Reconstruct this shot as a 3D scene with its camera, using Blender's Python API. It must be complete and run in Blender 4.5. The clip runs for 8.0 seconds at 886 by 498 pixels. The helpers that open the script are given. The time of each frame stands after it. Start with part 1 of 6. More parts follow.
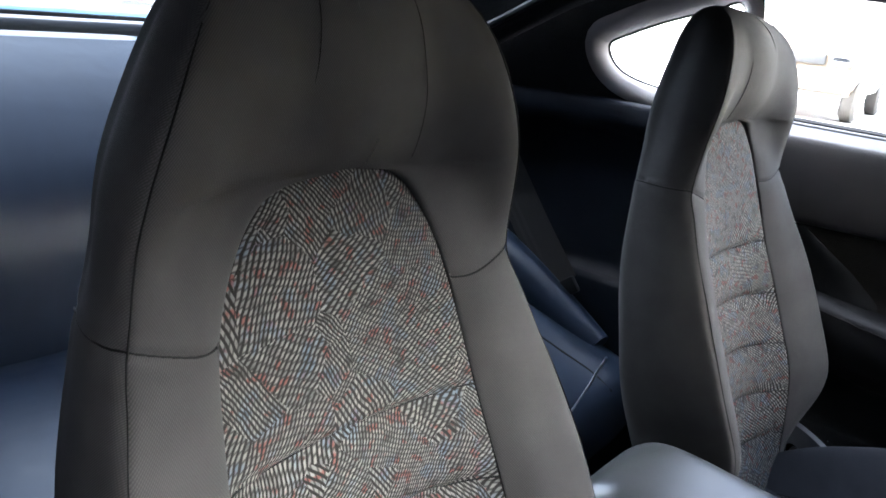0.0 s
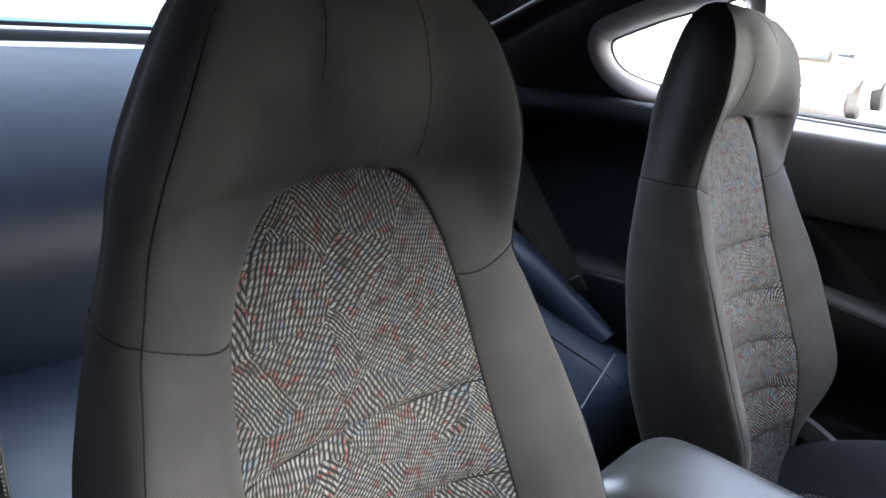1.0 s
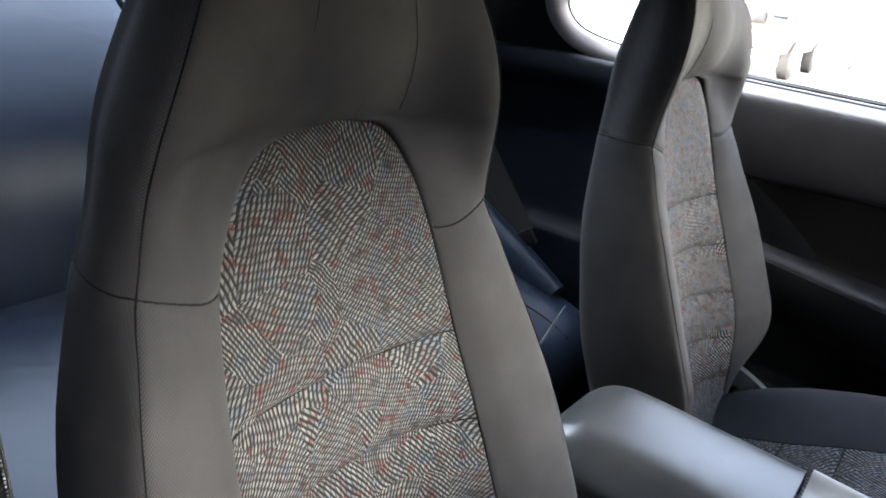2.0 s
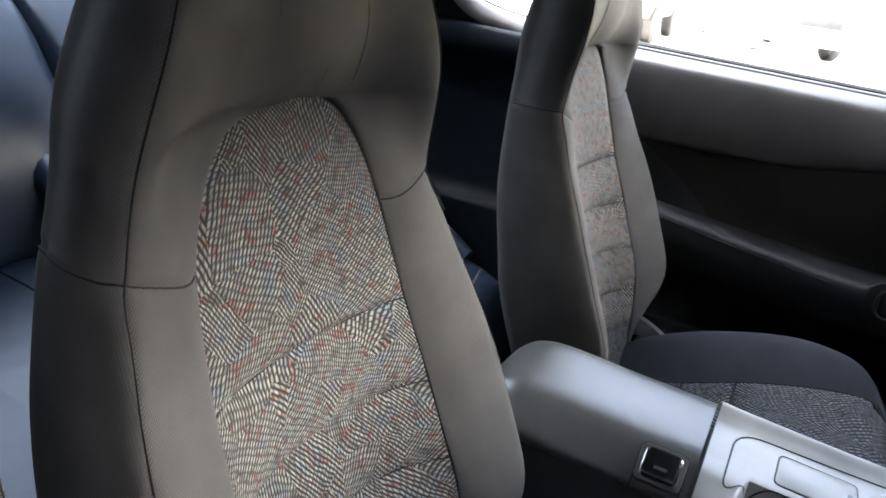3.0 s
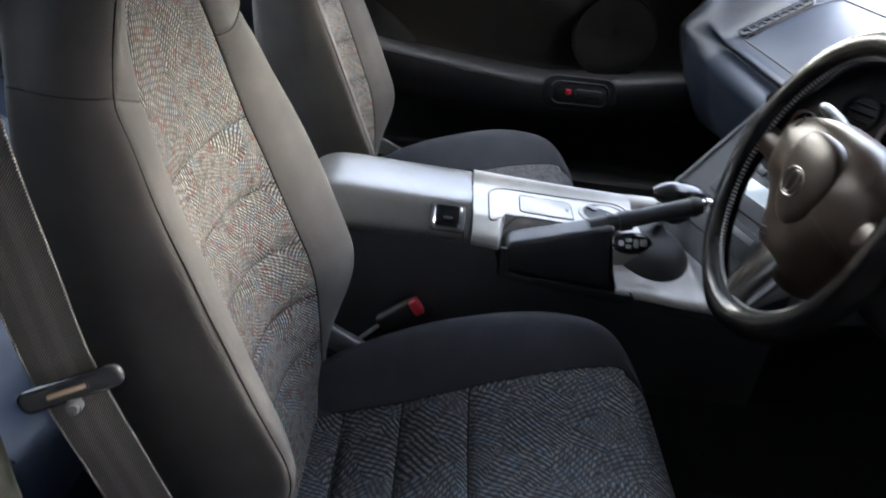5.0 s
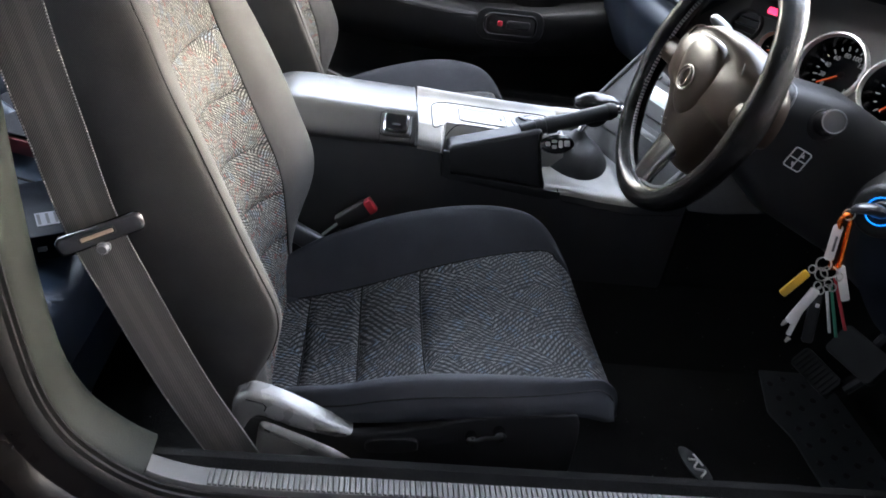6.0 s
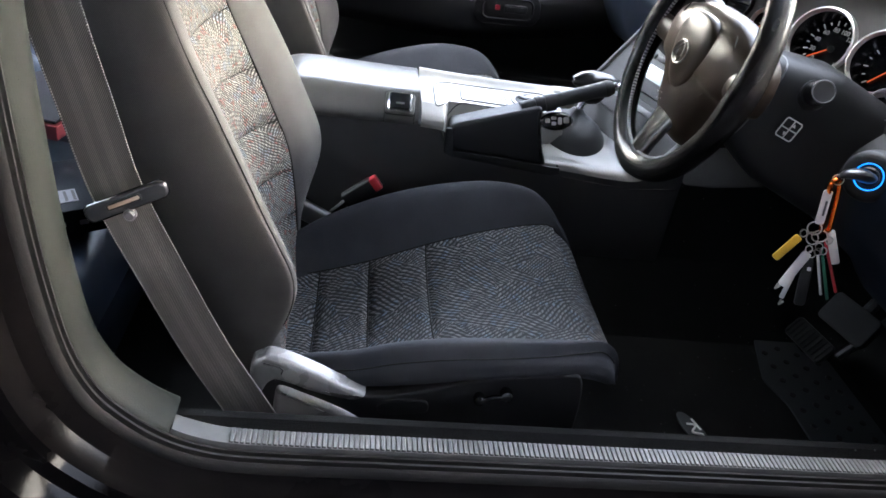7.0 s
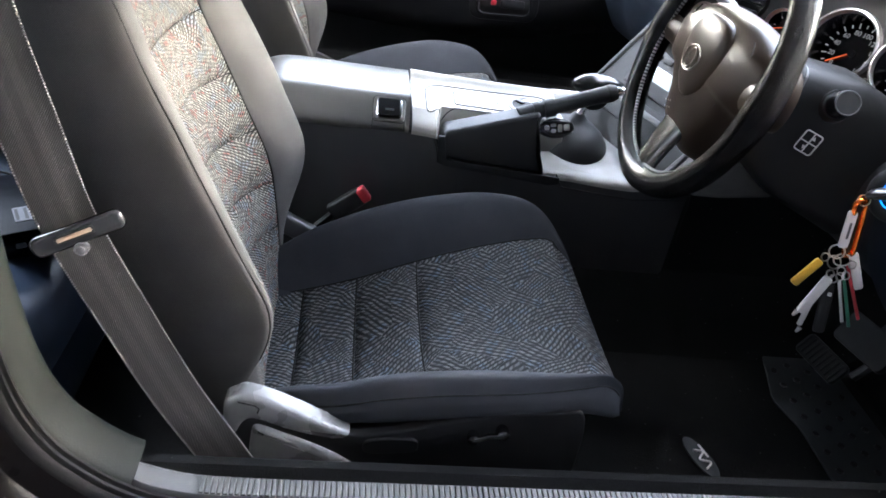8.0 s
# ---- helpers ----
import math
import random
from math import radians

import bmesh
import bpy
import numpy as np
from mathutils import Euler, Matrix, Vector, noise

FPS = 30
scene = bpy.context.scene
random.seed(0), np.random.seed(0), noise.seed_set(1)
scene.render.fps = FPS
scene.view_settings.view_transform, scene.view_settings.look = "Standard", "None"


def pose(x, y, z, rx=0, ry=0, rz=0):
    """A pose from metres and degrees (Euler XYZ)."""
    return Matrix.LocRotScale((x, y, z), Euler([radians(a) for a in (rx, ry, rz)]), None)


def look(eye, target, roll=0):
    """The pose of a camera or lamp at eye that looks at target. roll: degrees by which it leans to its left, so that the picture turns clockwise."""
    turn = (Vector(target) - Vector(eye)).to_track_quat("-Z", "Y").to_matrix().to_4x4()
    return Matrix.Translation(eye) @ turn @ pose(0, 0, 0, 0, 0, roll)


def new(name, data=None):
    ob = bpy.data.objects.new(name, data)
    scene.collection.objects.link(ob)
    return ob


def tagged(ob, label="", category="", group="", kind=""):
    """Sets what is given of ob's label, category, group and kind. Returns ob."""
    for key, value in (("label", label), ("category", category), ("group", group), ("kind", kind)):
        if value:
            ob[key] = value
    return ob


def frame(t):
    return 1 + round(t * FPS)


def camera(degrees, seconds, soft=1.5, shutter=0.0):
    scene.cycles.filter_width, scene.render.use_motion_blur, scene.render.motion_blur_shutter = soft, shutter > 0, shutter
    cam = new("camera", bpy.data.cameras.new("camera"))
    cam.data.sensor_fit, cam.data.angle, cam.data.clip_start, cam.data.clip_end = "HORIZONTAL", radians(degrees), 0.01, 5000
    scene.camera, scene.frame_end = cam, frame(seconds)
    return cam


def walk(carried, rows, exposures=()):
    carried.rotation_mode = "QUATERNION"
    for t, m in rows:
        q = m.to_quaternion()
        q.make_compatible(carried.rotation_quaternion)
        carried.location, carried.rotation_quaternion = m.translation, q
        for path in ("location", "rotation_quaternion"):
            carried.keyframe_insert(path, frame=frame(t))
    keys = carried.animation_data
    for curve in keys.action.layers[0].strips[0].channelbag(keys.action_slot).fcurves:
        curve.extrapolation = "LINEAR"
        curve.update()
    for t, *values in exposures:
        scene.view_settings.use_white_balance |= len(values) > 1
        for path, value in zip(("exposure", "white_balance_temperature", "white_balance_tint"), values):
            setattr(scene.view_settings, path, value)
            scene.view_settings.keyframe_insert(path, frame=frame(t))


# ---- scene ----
cam = camera(60.7, 8.0, soft=1.6, shutter=0.4)
PATH = [
    (0, (-0.104, 0.063, 1.08), (-1.298, 1.539, 0.452), 6.8),
    (0.5, (-0.089, 0.058, 1.081), (-1.29, 1.53, 0.456), 5.0),
    (1, (-0.098, 0.057, 1.077), (-1.309, 1.523, 0.457), 5.6),
    (1.5, (-0.105, 0.047, 1.079), (-1.258, 1.529, 0.39), 7.1),
    (3, (-0.157, -0.022, 1.08), (-0.915, 1.667, 0.325), 9.1),
    (3.5, (-0.173, -0.049, 1.075), (-0.788, 1.688, 0.297), 9.4),
    (4, (-0.194, -0.081, 1.076), (-0.593, 1.703, 0.264), 8.8),
    (4.5, (-0.213, -0.169, 1.08), (-0.283, 1.606, 0.161), 9.8),
    (5, (-0.232, -0.291, 1.074), (-0.158, 1.471, 0.131), 8.5),
    (5.2, (-0.236, -0.335, 1.078), (-0.095, 1.408, 0.108), 9.3),
    (6.3, (-0.256, -0.498, 1.058), (0.002, 1.204, 0.041), 9.6),
    (6.5, (-0.261, -0.509, 1.057), (0.001, 1.191, 0.036), 9.6),
    (7, (-0.265, -0.517, 1.056), (-0.005, 1.177, 0.026), 9.2),
    (7.5, (-0.262, -0.494, 1.053), (0.0, 1.196, 0.016), 9.2),
    (8, (-0.253, -0.427, 1.053), (0.021, 1.25, -0.001), 9.5),
]
walk(cam, [(t, look(eye, target, roll)) for t, eye, target, roll in PATH], [(0.0, 5.57, 5580, 10), (3.5, 5.90, 6000, 10), (5.0, 6.27, 6150, 10), (6.4, 6.98, 6280, 10), (7.0, 7.08, 6280, 10), (8.0, 7.24, 6200, 10)])

# ---- daylight ----
world = bpy.data.worlds.new("sky")
scene.world = world
world.use_nodes = True
wn = world.node_tree
sky = wn.nodes.new("ShaderNodeTexSky")
sky.sky_type = "NISHITA"
sky.sun_disc = False
sky.sun_elevation, sky.sun_rotation = radians(42), radians(228)
sky.air_density, sky.dust_density, sky.ozone_density = 0.45, 8.0, 0.3
haze = wn.nodes.new("ShaderNodeHueSaturation")
haze.inputs["Saturation"].default_value, haze.inputs["Value"].default_value = 0.5, 1.15
wn.links.new(sky.outputs[0], haze.inputs["Color"])
wn.links.new(haze.outputs[0], wn.nodes["Background"].inputs[0])
wn.nodes["Background"].inputs[1].default_value = 0.15

sun = new("sun", bpy.data.lights.new("sun", "SUN"))
sun.data.energy, sun.data.angle, sun.data.color = 2.8, radians(1), (1.0, 0.96, 0.90)
sun.matrix_world = look((-5, -4.5, 6), (0, 0, 0))

# ---- materials ----
def nodes_of(name):
    m = bpy.data.materials.new(name)
    m.use_nodes = True
    nt = m.node_tree
    return m, nt, nt.nodes["Principled BSDF"]


def link(nt, a, b):
    nt.links.new(a, b)


def math_node(nt, op, a, b=None, c=None):
    n = nt.nodes.new("ShaderNodeMath")
    n.operation = op
    for i, v in enumerate((a, b, c)):
        if v is None:
            continue
        if isinstance(v, (int, float)):
            n.inputs[i].default_value = v
        else:
            nt.links.new(v, n.inputs[i])
    return n.outputs[0]


def noise_node(nt, vec, scale, detail=3.0, rough=0.55):
    n = nt.nodes.new("ShaderNodeTexNoise")
    n.inputs["Scale"].default_value = scale
    n.inputs["Detail"].default_value = detail
    n.inputs["Roughness"].default_value = rough
    if vec is not None:
        nt.links.new(vec, n.inputs["Vector"])
    return n


def ramp(nt, fac, stops):
    n = nt.nodes.new("ShaderNodeValToRGB")
    e = n.color_ramp.elements
    while len(e) < len(stops):
        e.new(0.5)
    for el, (p, c) in zip(e, stops):
        el.position, el.color = p, (*c, 1) if len(c) == 3 else c
    nt.links.new(fac, n.inputs[0])
    return n.outputs[0]


def mix(nt, fac, a, b, kind="MIX"):
    n = nt.nodes.new("ShaderNodeMix")
    n.data_type, n.blend_type = "RGBA", kind
    for sock, v in ((n.inputs[0], fac), (n.inputs[6], a), (n.inputs[7], b)):
        if isinstance(v, (int, float)):
            sock.default_value = v
        elif isinstance(v, tuple):
            sock.default_value = (*v, 1)
        else:
            nt.links.new(v, sock)
    return n.outputs[2]


def bump(nt, height, strength, dist, normal=None):
    n = nt.nodes.new("ShaderNodeBump")
    n.inputs["Strength"].default_value, n.inputs["Distance"].default_value = strength, dist
    nt.links.new(height, n.inputs["Height"])
    if normal is not None:
        nt.links.new(normal, n.inputs["Normal"])
    return n.outputs[0]


def obj_coords(nt):
    return nt.nodes.new("ShaderNodeTexCoord").outputs["Object"]


def plastic(name, col, rough, grain=900.0, depth=0.0004, var=0.25, metal=0.0, strength=0.35, spec=0.5, coat=0.0):
    """Moulded plastic, leather or paint: broad stains, fine grain."""
    m, nt, p = nodes_of(name)
    co = obj_coords(nt)
    big = noise_node(nt, co, 9.0, 4)
    fine = noise_node(nt, co, grain, 2)
    lo, hi = tuple(c * (1 - var) for c in col), tuple(c * (1 + var) for c in col)
    link(nt, ramp(nt, big.outputs[0], [(0.3, lo), (0.7, hi)]), p.inputs["Base Color"])
    r = math_node(nt, "MULTIPLY_ADD", big.outputs[0], 0.22, rough - 0.11)
    link(nt, r, p.inputs["Roughness"])
    link(nt, bump(nt, fine.outputs[0], strength, depth), p.inputs["Normal"])
    p.inputs["Metallic"].default_value = metal
    p.inputs["Specular IOR Level"].default_value = spec
    p.inputs["Coat Weight"].default_value, p.inputs["Coat Roughness"].default_value = coat, 0.3
    return m


def leather(name, col, rough, coat=0.0, spec=0.5):
    """Grained hide with fine creases."""
    m, nt, p = nodes_of(name)
    co = obj_coords(nt)
    v = nt.nodes.new("ShaderNodeTexVoronoi")
    v.feature, v.inputs["Scale"].default_value = "DISTANCE_TO_EDGE", 420.0
    link(nt, co, v.inputs["Vector"])
    crease = nt.nodes.new("ShaderNodeTexWave")
    crease.inputs["Scale"].default_value, crease.inputs["Distortion"].default_value = 7.0, 14.0
    crease.inputs["Detail"].default_value = 3.0
    link(nt, co, crease.inputs["Vector"])
    big = noise_node(nt, co, 8.0, 4)
    lo, hi = tuple(c * 0.75 for c in col), tuple(c * 1.3 for c in col)
    link(nt, ramp(nt, big.outputs[0], [(0.3, lo), (0.7, hi)]), p.inputs["Base Color"])
    link(nt, math_node(nt, "MULTIPLY_ADD", big.outputs[0], 0.25, rough - 0.12), p.inputs["Roughness"])
    p.inputs["Coat Weight"].default_value, p.inputs["Coat Roughness"].default_value = coat, 0.28
    p.inputs["Specular IOR Level"].default_value = spec
    b = bump(nt, v.outputs[0], 0.3, 0.0005)
    link(nt, bump(nt, crease.outputs["Fac"], 0.12, 0.0015, b), p.inputs["Normal"])
    return m


def knit(name, col):
    """Fine diagonal knit of the seat covers."""
    m, nt, p = nodes_of(name)
    uv = nt.nodes.new("ShaderNodeUVMap").outputs[0]
    heights = []
    for angle, turns in ((0.75, 240.0), (-0.55, 170.0)):
        mp = nt.nodes.new("ShaderNodeMapping")
        mp.inputs["Rotation"].default_value = (0, 0, angle)
        link(nt, uv, mp.inputs["Vector"])
        w = nt.nodes.new("ShaderNodeTexWave")
        w.inputs["Scale"].default_value = turns
        w.inputs["Distortion"].default_value = 0.6
        link(nt, mp.outputs[0], w.inputs["Vector"])
        heights.append(w.outputs["Fac"])
    h = math_node(nt, "MULTIPLY", heights[0], math_node(nt, "MULTIPLY_ADD", heights[1], 0.5, 0.5))
    big = noise_node(nt, uv, 14.0, 5)
    lo, hi = tuple(c * 0.82 for c in col), tuple(c * 1.2 for c in col)
    base = ramp(nt, big.outputs[0], [(0.3, lo), (0.7, hi)])
    shade = ramp(nt, h, [(0.0, (0.70, 0.70, 0.70)), (0.75, (1.18, 1.18, 1.18))])
    link(nt, mix(nt, 1.0, base, shade, "MULTIPLY"), p.inputs["Base Color"])
    p.inputs["Roughness"].default_value = 0.82
    p.inputs["Specular IOR Level"].default_value = 0.25
    p.inputs["Sheen Weight"].default_value = 0.0
    p.inputs["Sheen Roughness"].default_value = 0.45
    link(nt, bump(nt, h, 0.2, 0.0005), p.inputs["Normal"])
    return m


def dashed_cloth(name, pale, grey, ground, red_share, size=1.0):
    """Seat cloth: patches of beaded pale rows that turn from patch to patch, with red and blue threads."""
    m, nt, p = nodes_of(name)
    uv = nt.nodes.new("ShaderNodeUVMap").outputs[0]
    warp = noise_node(nt, uv, 26.0, 2)
    off = nt.nodes.new("ShaderNodeVectorMath")
    off.operation = "MULTIPLY_ADD"
    off.inputs[1].default_value, off.inputs[2].default_value = (0.011, 0.011, 0), (-0.0055, -0.0055, 0)
    link(nt, warp.outputs["Color"], off.inputs[0])
    add = nt.nodes.new("ShaderNodeVectorMath")
    link(nt, uv, add.inputs[0]), link(nt, off.outputs[0], add.inputs[1])
    cell = nt.nodes.new("ShaderNodeTexVoronoi")
    cell.inputs["Scale"].default_value = 18.0
    link(nt, add.outputs[0], cell.inputs["Vector"])
    sep = nt.nodes.new("ShaderNodeSeparateColor")
    link(nt, cell.outputs["Color"], sep.inputs[0])
    step = math_node(nt, "FLOOR", math_node(nt, "MULTIPLY", sep.outputs[0], 4.0))
    turn = math_node(nt, "MULTIPLY_ADD", math_node(nt, "MODULO", step, 2.0), 2.0, -1.0)
    angle = math_node(nt, "MULTIPLY", turn, math_node(nt, "MULTIPLY_ADD", sep.outputs[2], 0.6, 0.62))
    rot = nt.nodes.new("ShaderNodeVectorRotate")
    rot.rotation_type = "Z_AXIS"
    link(nt, add.outputs[0], rot.inputs["Vector"]), link(nt, angle, rot.inputs["Angle"])
    along = nt.nodes.new("ShaderNodeSeparateXYZ")
    link(nt, rot.outputs[0], along.inputs[0])
    # fine and coarse patches of parallel rows, every row a string of slanted beads
    pitch = math_node(nt, "MULTIPLY_ADD", sep.outputs[1], 0.0020 * size, 0.0027 * size)
    across = math_node(nt, "DIVIDE", along.outputs[1], pitch)
    row = math_node(nt, "FLOOR", across)
    crest = math_node(nt, "SUBTRACT", 1.0, math_node(nt, "ABSOLUTE", math_node(nt, "MULTIPLY_ADD", math_node(nt, "FRACT", across), 2.0, -1.0)))
    line = ramp(nt, crest, [(0.36, (0, 0, 0)), (0.66, (1, 1, 1))])
    length = math_node(nt, "DIVIDE", along.outputs[0], math_node(nt, "MULTIPLY", pitch, 1.45))
    phase = math_node(nt, "ADD", math_node(nt, "MULTIPLY_ADD", row, 0.37, length), math_node(nt, "MULTIPLY", across, 0.75))
    swing = math_node(nt, "ABSOLUTE", math_node(nt, "MULTIPLY_ADD", math_node(nt, "FRACT", phase), 2.0, -1.0))
    bead = ramp(nt, swing, [(0.45, (1, 1, 1)), (0.9, (0.22, 0.22, 0.22))])
    slot = nt.nodes.new("ShaderNodeCombineXYZ")
    link(nt, math_node(nt, "FLOOR", phase), slot.inputs[0])
    link(nt, row, slot.inputs[1]), link(nt, math_node(nt, "MULTIPLY", sep.outputs[2], 60.0), slot.inputs[2])
    dye = nt.nodes.new("ShaderNodeTexWhiteNoise")
    link(nt, slot.outputs[0], dye.inputs["Vector"])
    pick = nt.nodes.new("ShaderNodeSeparateColor")
    link(nt, dye.outputs["Color"], pick.inputs[0])
    fade = noise_node(nt, uv, 75.0, 2)
    worn = ramp(nt, fade.outputs[0], [(0.30, (0.35, 0.35, 0.35)), (0.46, (1, 1, 1))])
    thread = math_node(nt, "MULTIPLY", math_node(nt, "MULTIPLY", line, bead), worn)
    yarn = mix(nt, math_node(nt, "POWER", pick.outputs[0], 1.5), pale, grey)
    tint = noise_node(nt, uv, 85.0, 1)
    red = ramp(nt, tint.outputs[0], [(0.57, (0, 0, 0)), (0.65, (1, 1, 1))])
    tint2 = noise_node(nt, add.outputs[0], 48.0, 1)
    blue = ramp(nt, tint2.outputs[0], [(0.55, (0, 0, 0)), (0.66, (1, 1, 1))])
    yarn = mix(nt, math_node(nt, "MULTIPLY", red, red_share), yarn, (0.17, 0.058, 0.045))
    yarn = mix(nt, math_node(nt, "MULTIPLY", blue, 0.55), yarn, (0.10, 0.145, 0.20))
    weave = noise_node(nt, uv, 900.0, 1)
    base = mix(nt, 1.0, ground, ramp(nt, weave.outputs[0], [(0.3, (0.75, 0.75, 0.75)), (0.7, (1.3, 1.3, 1.3))]), "MULTIPLY")
    c = mix(nt, thread, base, yarn)
    big = noise_node(nt, uv, 6.0, 3)
    c = mix(nt, 1.0, c, ramp(nt, big.outputs[0], [(0.3, (0.85, 0.85, 0.85)), (0.7, (1.1, 1.1, 1.1))]), "MULTIPLY")
    link(nt, c, p.inputs["Base Color"])
    p.inputs["Roughness"].default_value = 0.85
    p.inputs["Specular IOR Level"].default_value = 0.2
    link(nt, bump(nt, thread, 0.5, 0.0006), p.inputs["Normal"])
    return m


def carpet(name, col, lint=0.0):
    """Short pile, with specks of pale lint caught in it."""
    m, nt, p = nodes_of(name)
    co = obj_coords(nt)
    f = noise_node(nt, co, 650.0, 3, 0.7)
    big = noise_node(nt, co, 12.0, 4)
    a = mix(nt, big.outputs[0], tuple(c * 0.6 for c in col), tuple(c * 1.4 for c in col))
    pile = mix(nt, 1.0, a, ramp(nt, f.outputs[0], [(0.3, (0.5, 0.5, 0.5)), (0.7, (1.5, 1.5, 1.5))]), "MULTIPLY")
    if lint:
        speck = nt.nodes.new("ShaderNodeTexVoronoi")
        speck.inputs["Scale"].default_value = 110.0
        link(nt, co, speck.inputs["Vector"])
        tone = nt.nodes.new("ShaderNodeSeparateColor")
        link(nt, speck.outputs["Color"], tone.inputs[0])
        dot = math_node(nt, "MULTIPLY", math_node(nt, "LESS_THAN", speck.outputs["Distance"], 0.16), math_node(nt, "GREATER_THAN", tone.outputs[0], 1.0 - lint))
        pile = mix(nt, math_node(nt, "MULTIPLY", dot, 0.6), pile, (0.10, 0.10, 0.10))
    link(nt, pile, p.inputs["Base Color"])
    p.inputs["Roughness"].default_value = 0.95
    p.inputs["Specular IOR Level"].default_value = 0.1
    link(nt, bump(nt, f.outputs[0], 0.9, 0.003), p.inputs["Normal"])
    return m


def webbing(name, col):
    """Woven belt: herringbone ribs along its length."""
    m, nt, p = nodes_of(name)
    uv = nt.nodes.new("ShaderNodeUVMap").outputs[0]
    w = nt.nodes.new("ShaderNodeTexWave")
    w.inputs["Scale"].default_value, w.inputs["Distortion"].default_value = 190.0, 0.4
    mp = nt.nodes.new("ShaderNodeMapping")
    mp.inputs["Rotation"].default_value = (0, 0, 0.7)
    link(nt, uv, mp.inputs["Vector"]), link(nt, mp.outputs[0], w.inputs["Vector"])
    sx = nt.nodes.new("ShaderNodeSeparateXYZ")
    link(nt, uv, sx.inputs[0])
    across = math_node(nt, "MULTIPLY", sx.outputs[0], 20.0)
    lo, hi = tuple(v * 0.85 for v in col), tuple(v * 1.2 for v in col)
    c = ramp(nt, across, [(0.0, lo), (0.26, lo), (0.28, hi), (0.42, hi), (0.44, lo), (0.58, lo), (0.60, hi), (0.74, hi), (0.76, lo)])
    link(nt, mix(nt, 1.0, c, ramp(nt, w.outputs["Fac"], [(0, (0.6, 0.6, 0.6)), (1, (1.2, 1.2, 1.2))]), "MULTIPLY"), p.inputs["Base Color"])
    p.inputs["Roughness"].default_value = 0.6
    link(nt, bump(nt, w.outputs["Fac"], 0.4, 0.0005), p.inputs["Normal"])
    return m


def selvedge(name, dark, pale, scale):
    """Saw-tooth edge or stitching: pale bites along the length."""
    m, nt, p = nodes_of(name)
    w = nt.nodes.new("ShaderNodeTexWave")
    w.bands_direction = "Y"
    w.inputs["Scale"].default_value = scale
    link(nt, nt.nodes.new("ShaderNodeUVMap").outputs[0], w.inputs["Vector"])
    link(nt, ramp(nt, w.outputs["Fac"], [(0.35, dark), (0.6, pale)]), p.inputs["Base Color"])
    link(nt, bump(nt, w.outputs["Fac"], 0.8, 0.001), p.inputs["Normal"])
    p.inputs["Roughness"].default_value = 0.6
    return m


def perforated(name, col, rough):
    """Leather with rows of small punched holes."""
    m, nt, p = nodes_of(name)
    uv = nt.nodes.new("ShaderNodeUVMap").outputs[0]
    v = nt.nodes.new("ShaderNodeTexVoronoi")
    v.voronoi_dimensions = "2D"
    v.inputs["Scale"].default_value, v.inputs["Randomness"].default_value = 330.0, 0.0
    mp = nt.nodes.new("ShaderNodeMapping")
    mp.inputs["Rotation"].default_value = (0, 0, 0.785)
    link(nt, uv, mp.inputs["Vector"]), link(nt, mp.outputs[0], v.inputs["Vector"])
    p.inputs["Specular IOR Level"].default_value = 0.16
    hole = ramp(nt, v.outputs["Distance"], [(0.22, (0, 0, 0)), (0.34, (1, 1, 1))])
    big = noise_node(nt, uv, 9.0, 3)
    base = ramp(nt, big.outputs[0], [(0.3, tuple(c * 0.7 for c in col)), (0.7, tuple(c * 1.5 for c in col))])
    link(nt, mix(nt, hole, (0.003, 0.003, 0.003), base), p.inputs["Base Color"])
    link(nt, math_node(nt, "MULTIPLY_ADD", big.outputs[0], 0.16, rough - 0.08), p.inputs["Roughness"])
    fine = noise_node(nt, uv, 700.0, 2)
    link(nt, bump(nt, fine.outputs[0], 0.2, 0.0004, bump(nt, hole, 0.6, 0.0006)), p.inputs["Normal"])
    return m


def simple(name, col, rough=0.5, metal=0.0, emit=None, power=0.0, coat=0.0):
    m, nt, p = nodes_of(name)
    p.inputs["Base Color"].default_value = (*col, 1)
    p.inputs["Roughness"].default_value, p.inputs["Metallic"].default_value = rough, metal
    p.inputs["Coat Weight"].default_value = coat
    if emit:
        p.inputs["Emission Color"].default_value, p.inputs["Emission Strength"].default_value = (*emit, 1), power
    return m


def glass(name, tint=(1, 1, 1)):
    m, nt, p = nodes_of(name)
    nt.nodes.remove(p)
    t, g, mx = nt.nodes.new("ShaderNodeBsdfTransparent"), nt.nodes.new("ShaderNodeBsdfGlossy"), nt.nodes.new("ShaderNodeMixShader")
    t.inputs[0].default_value, g.inputs["Roughness"].default_value = (*tint, 1), 0.02
    f = nt.nodes.new("ShaderNodeLayerWeight")
    f.inputs["Blend"].default_value = 0.5
    gloss = math_node(nt, "MULTIPLY_ADD", math_node(nt, "POWER", f.outputs["Facing"], 5.0), 0.9, 0.04)
    link(nt, gloss, mx.inputs[0]), link(nt, t.outputs[0], mx.inputs[1]), link(nt, g.outputs[0], mx.inputs[2])
    link(nt, mx.outputs[0], nt.nodes["Material Output"].inputs[0])
    return m


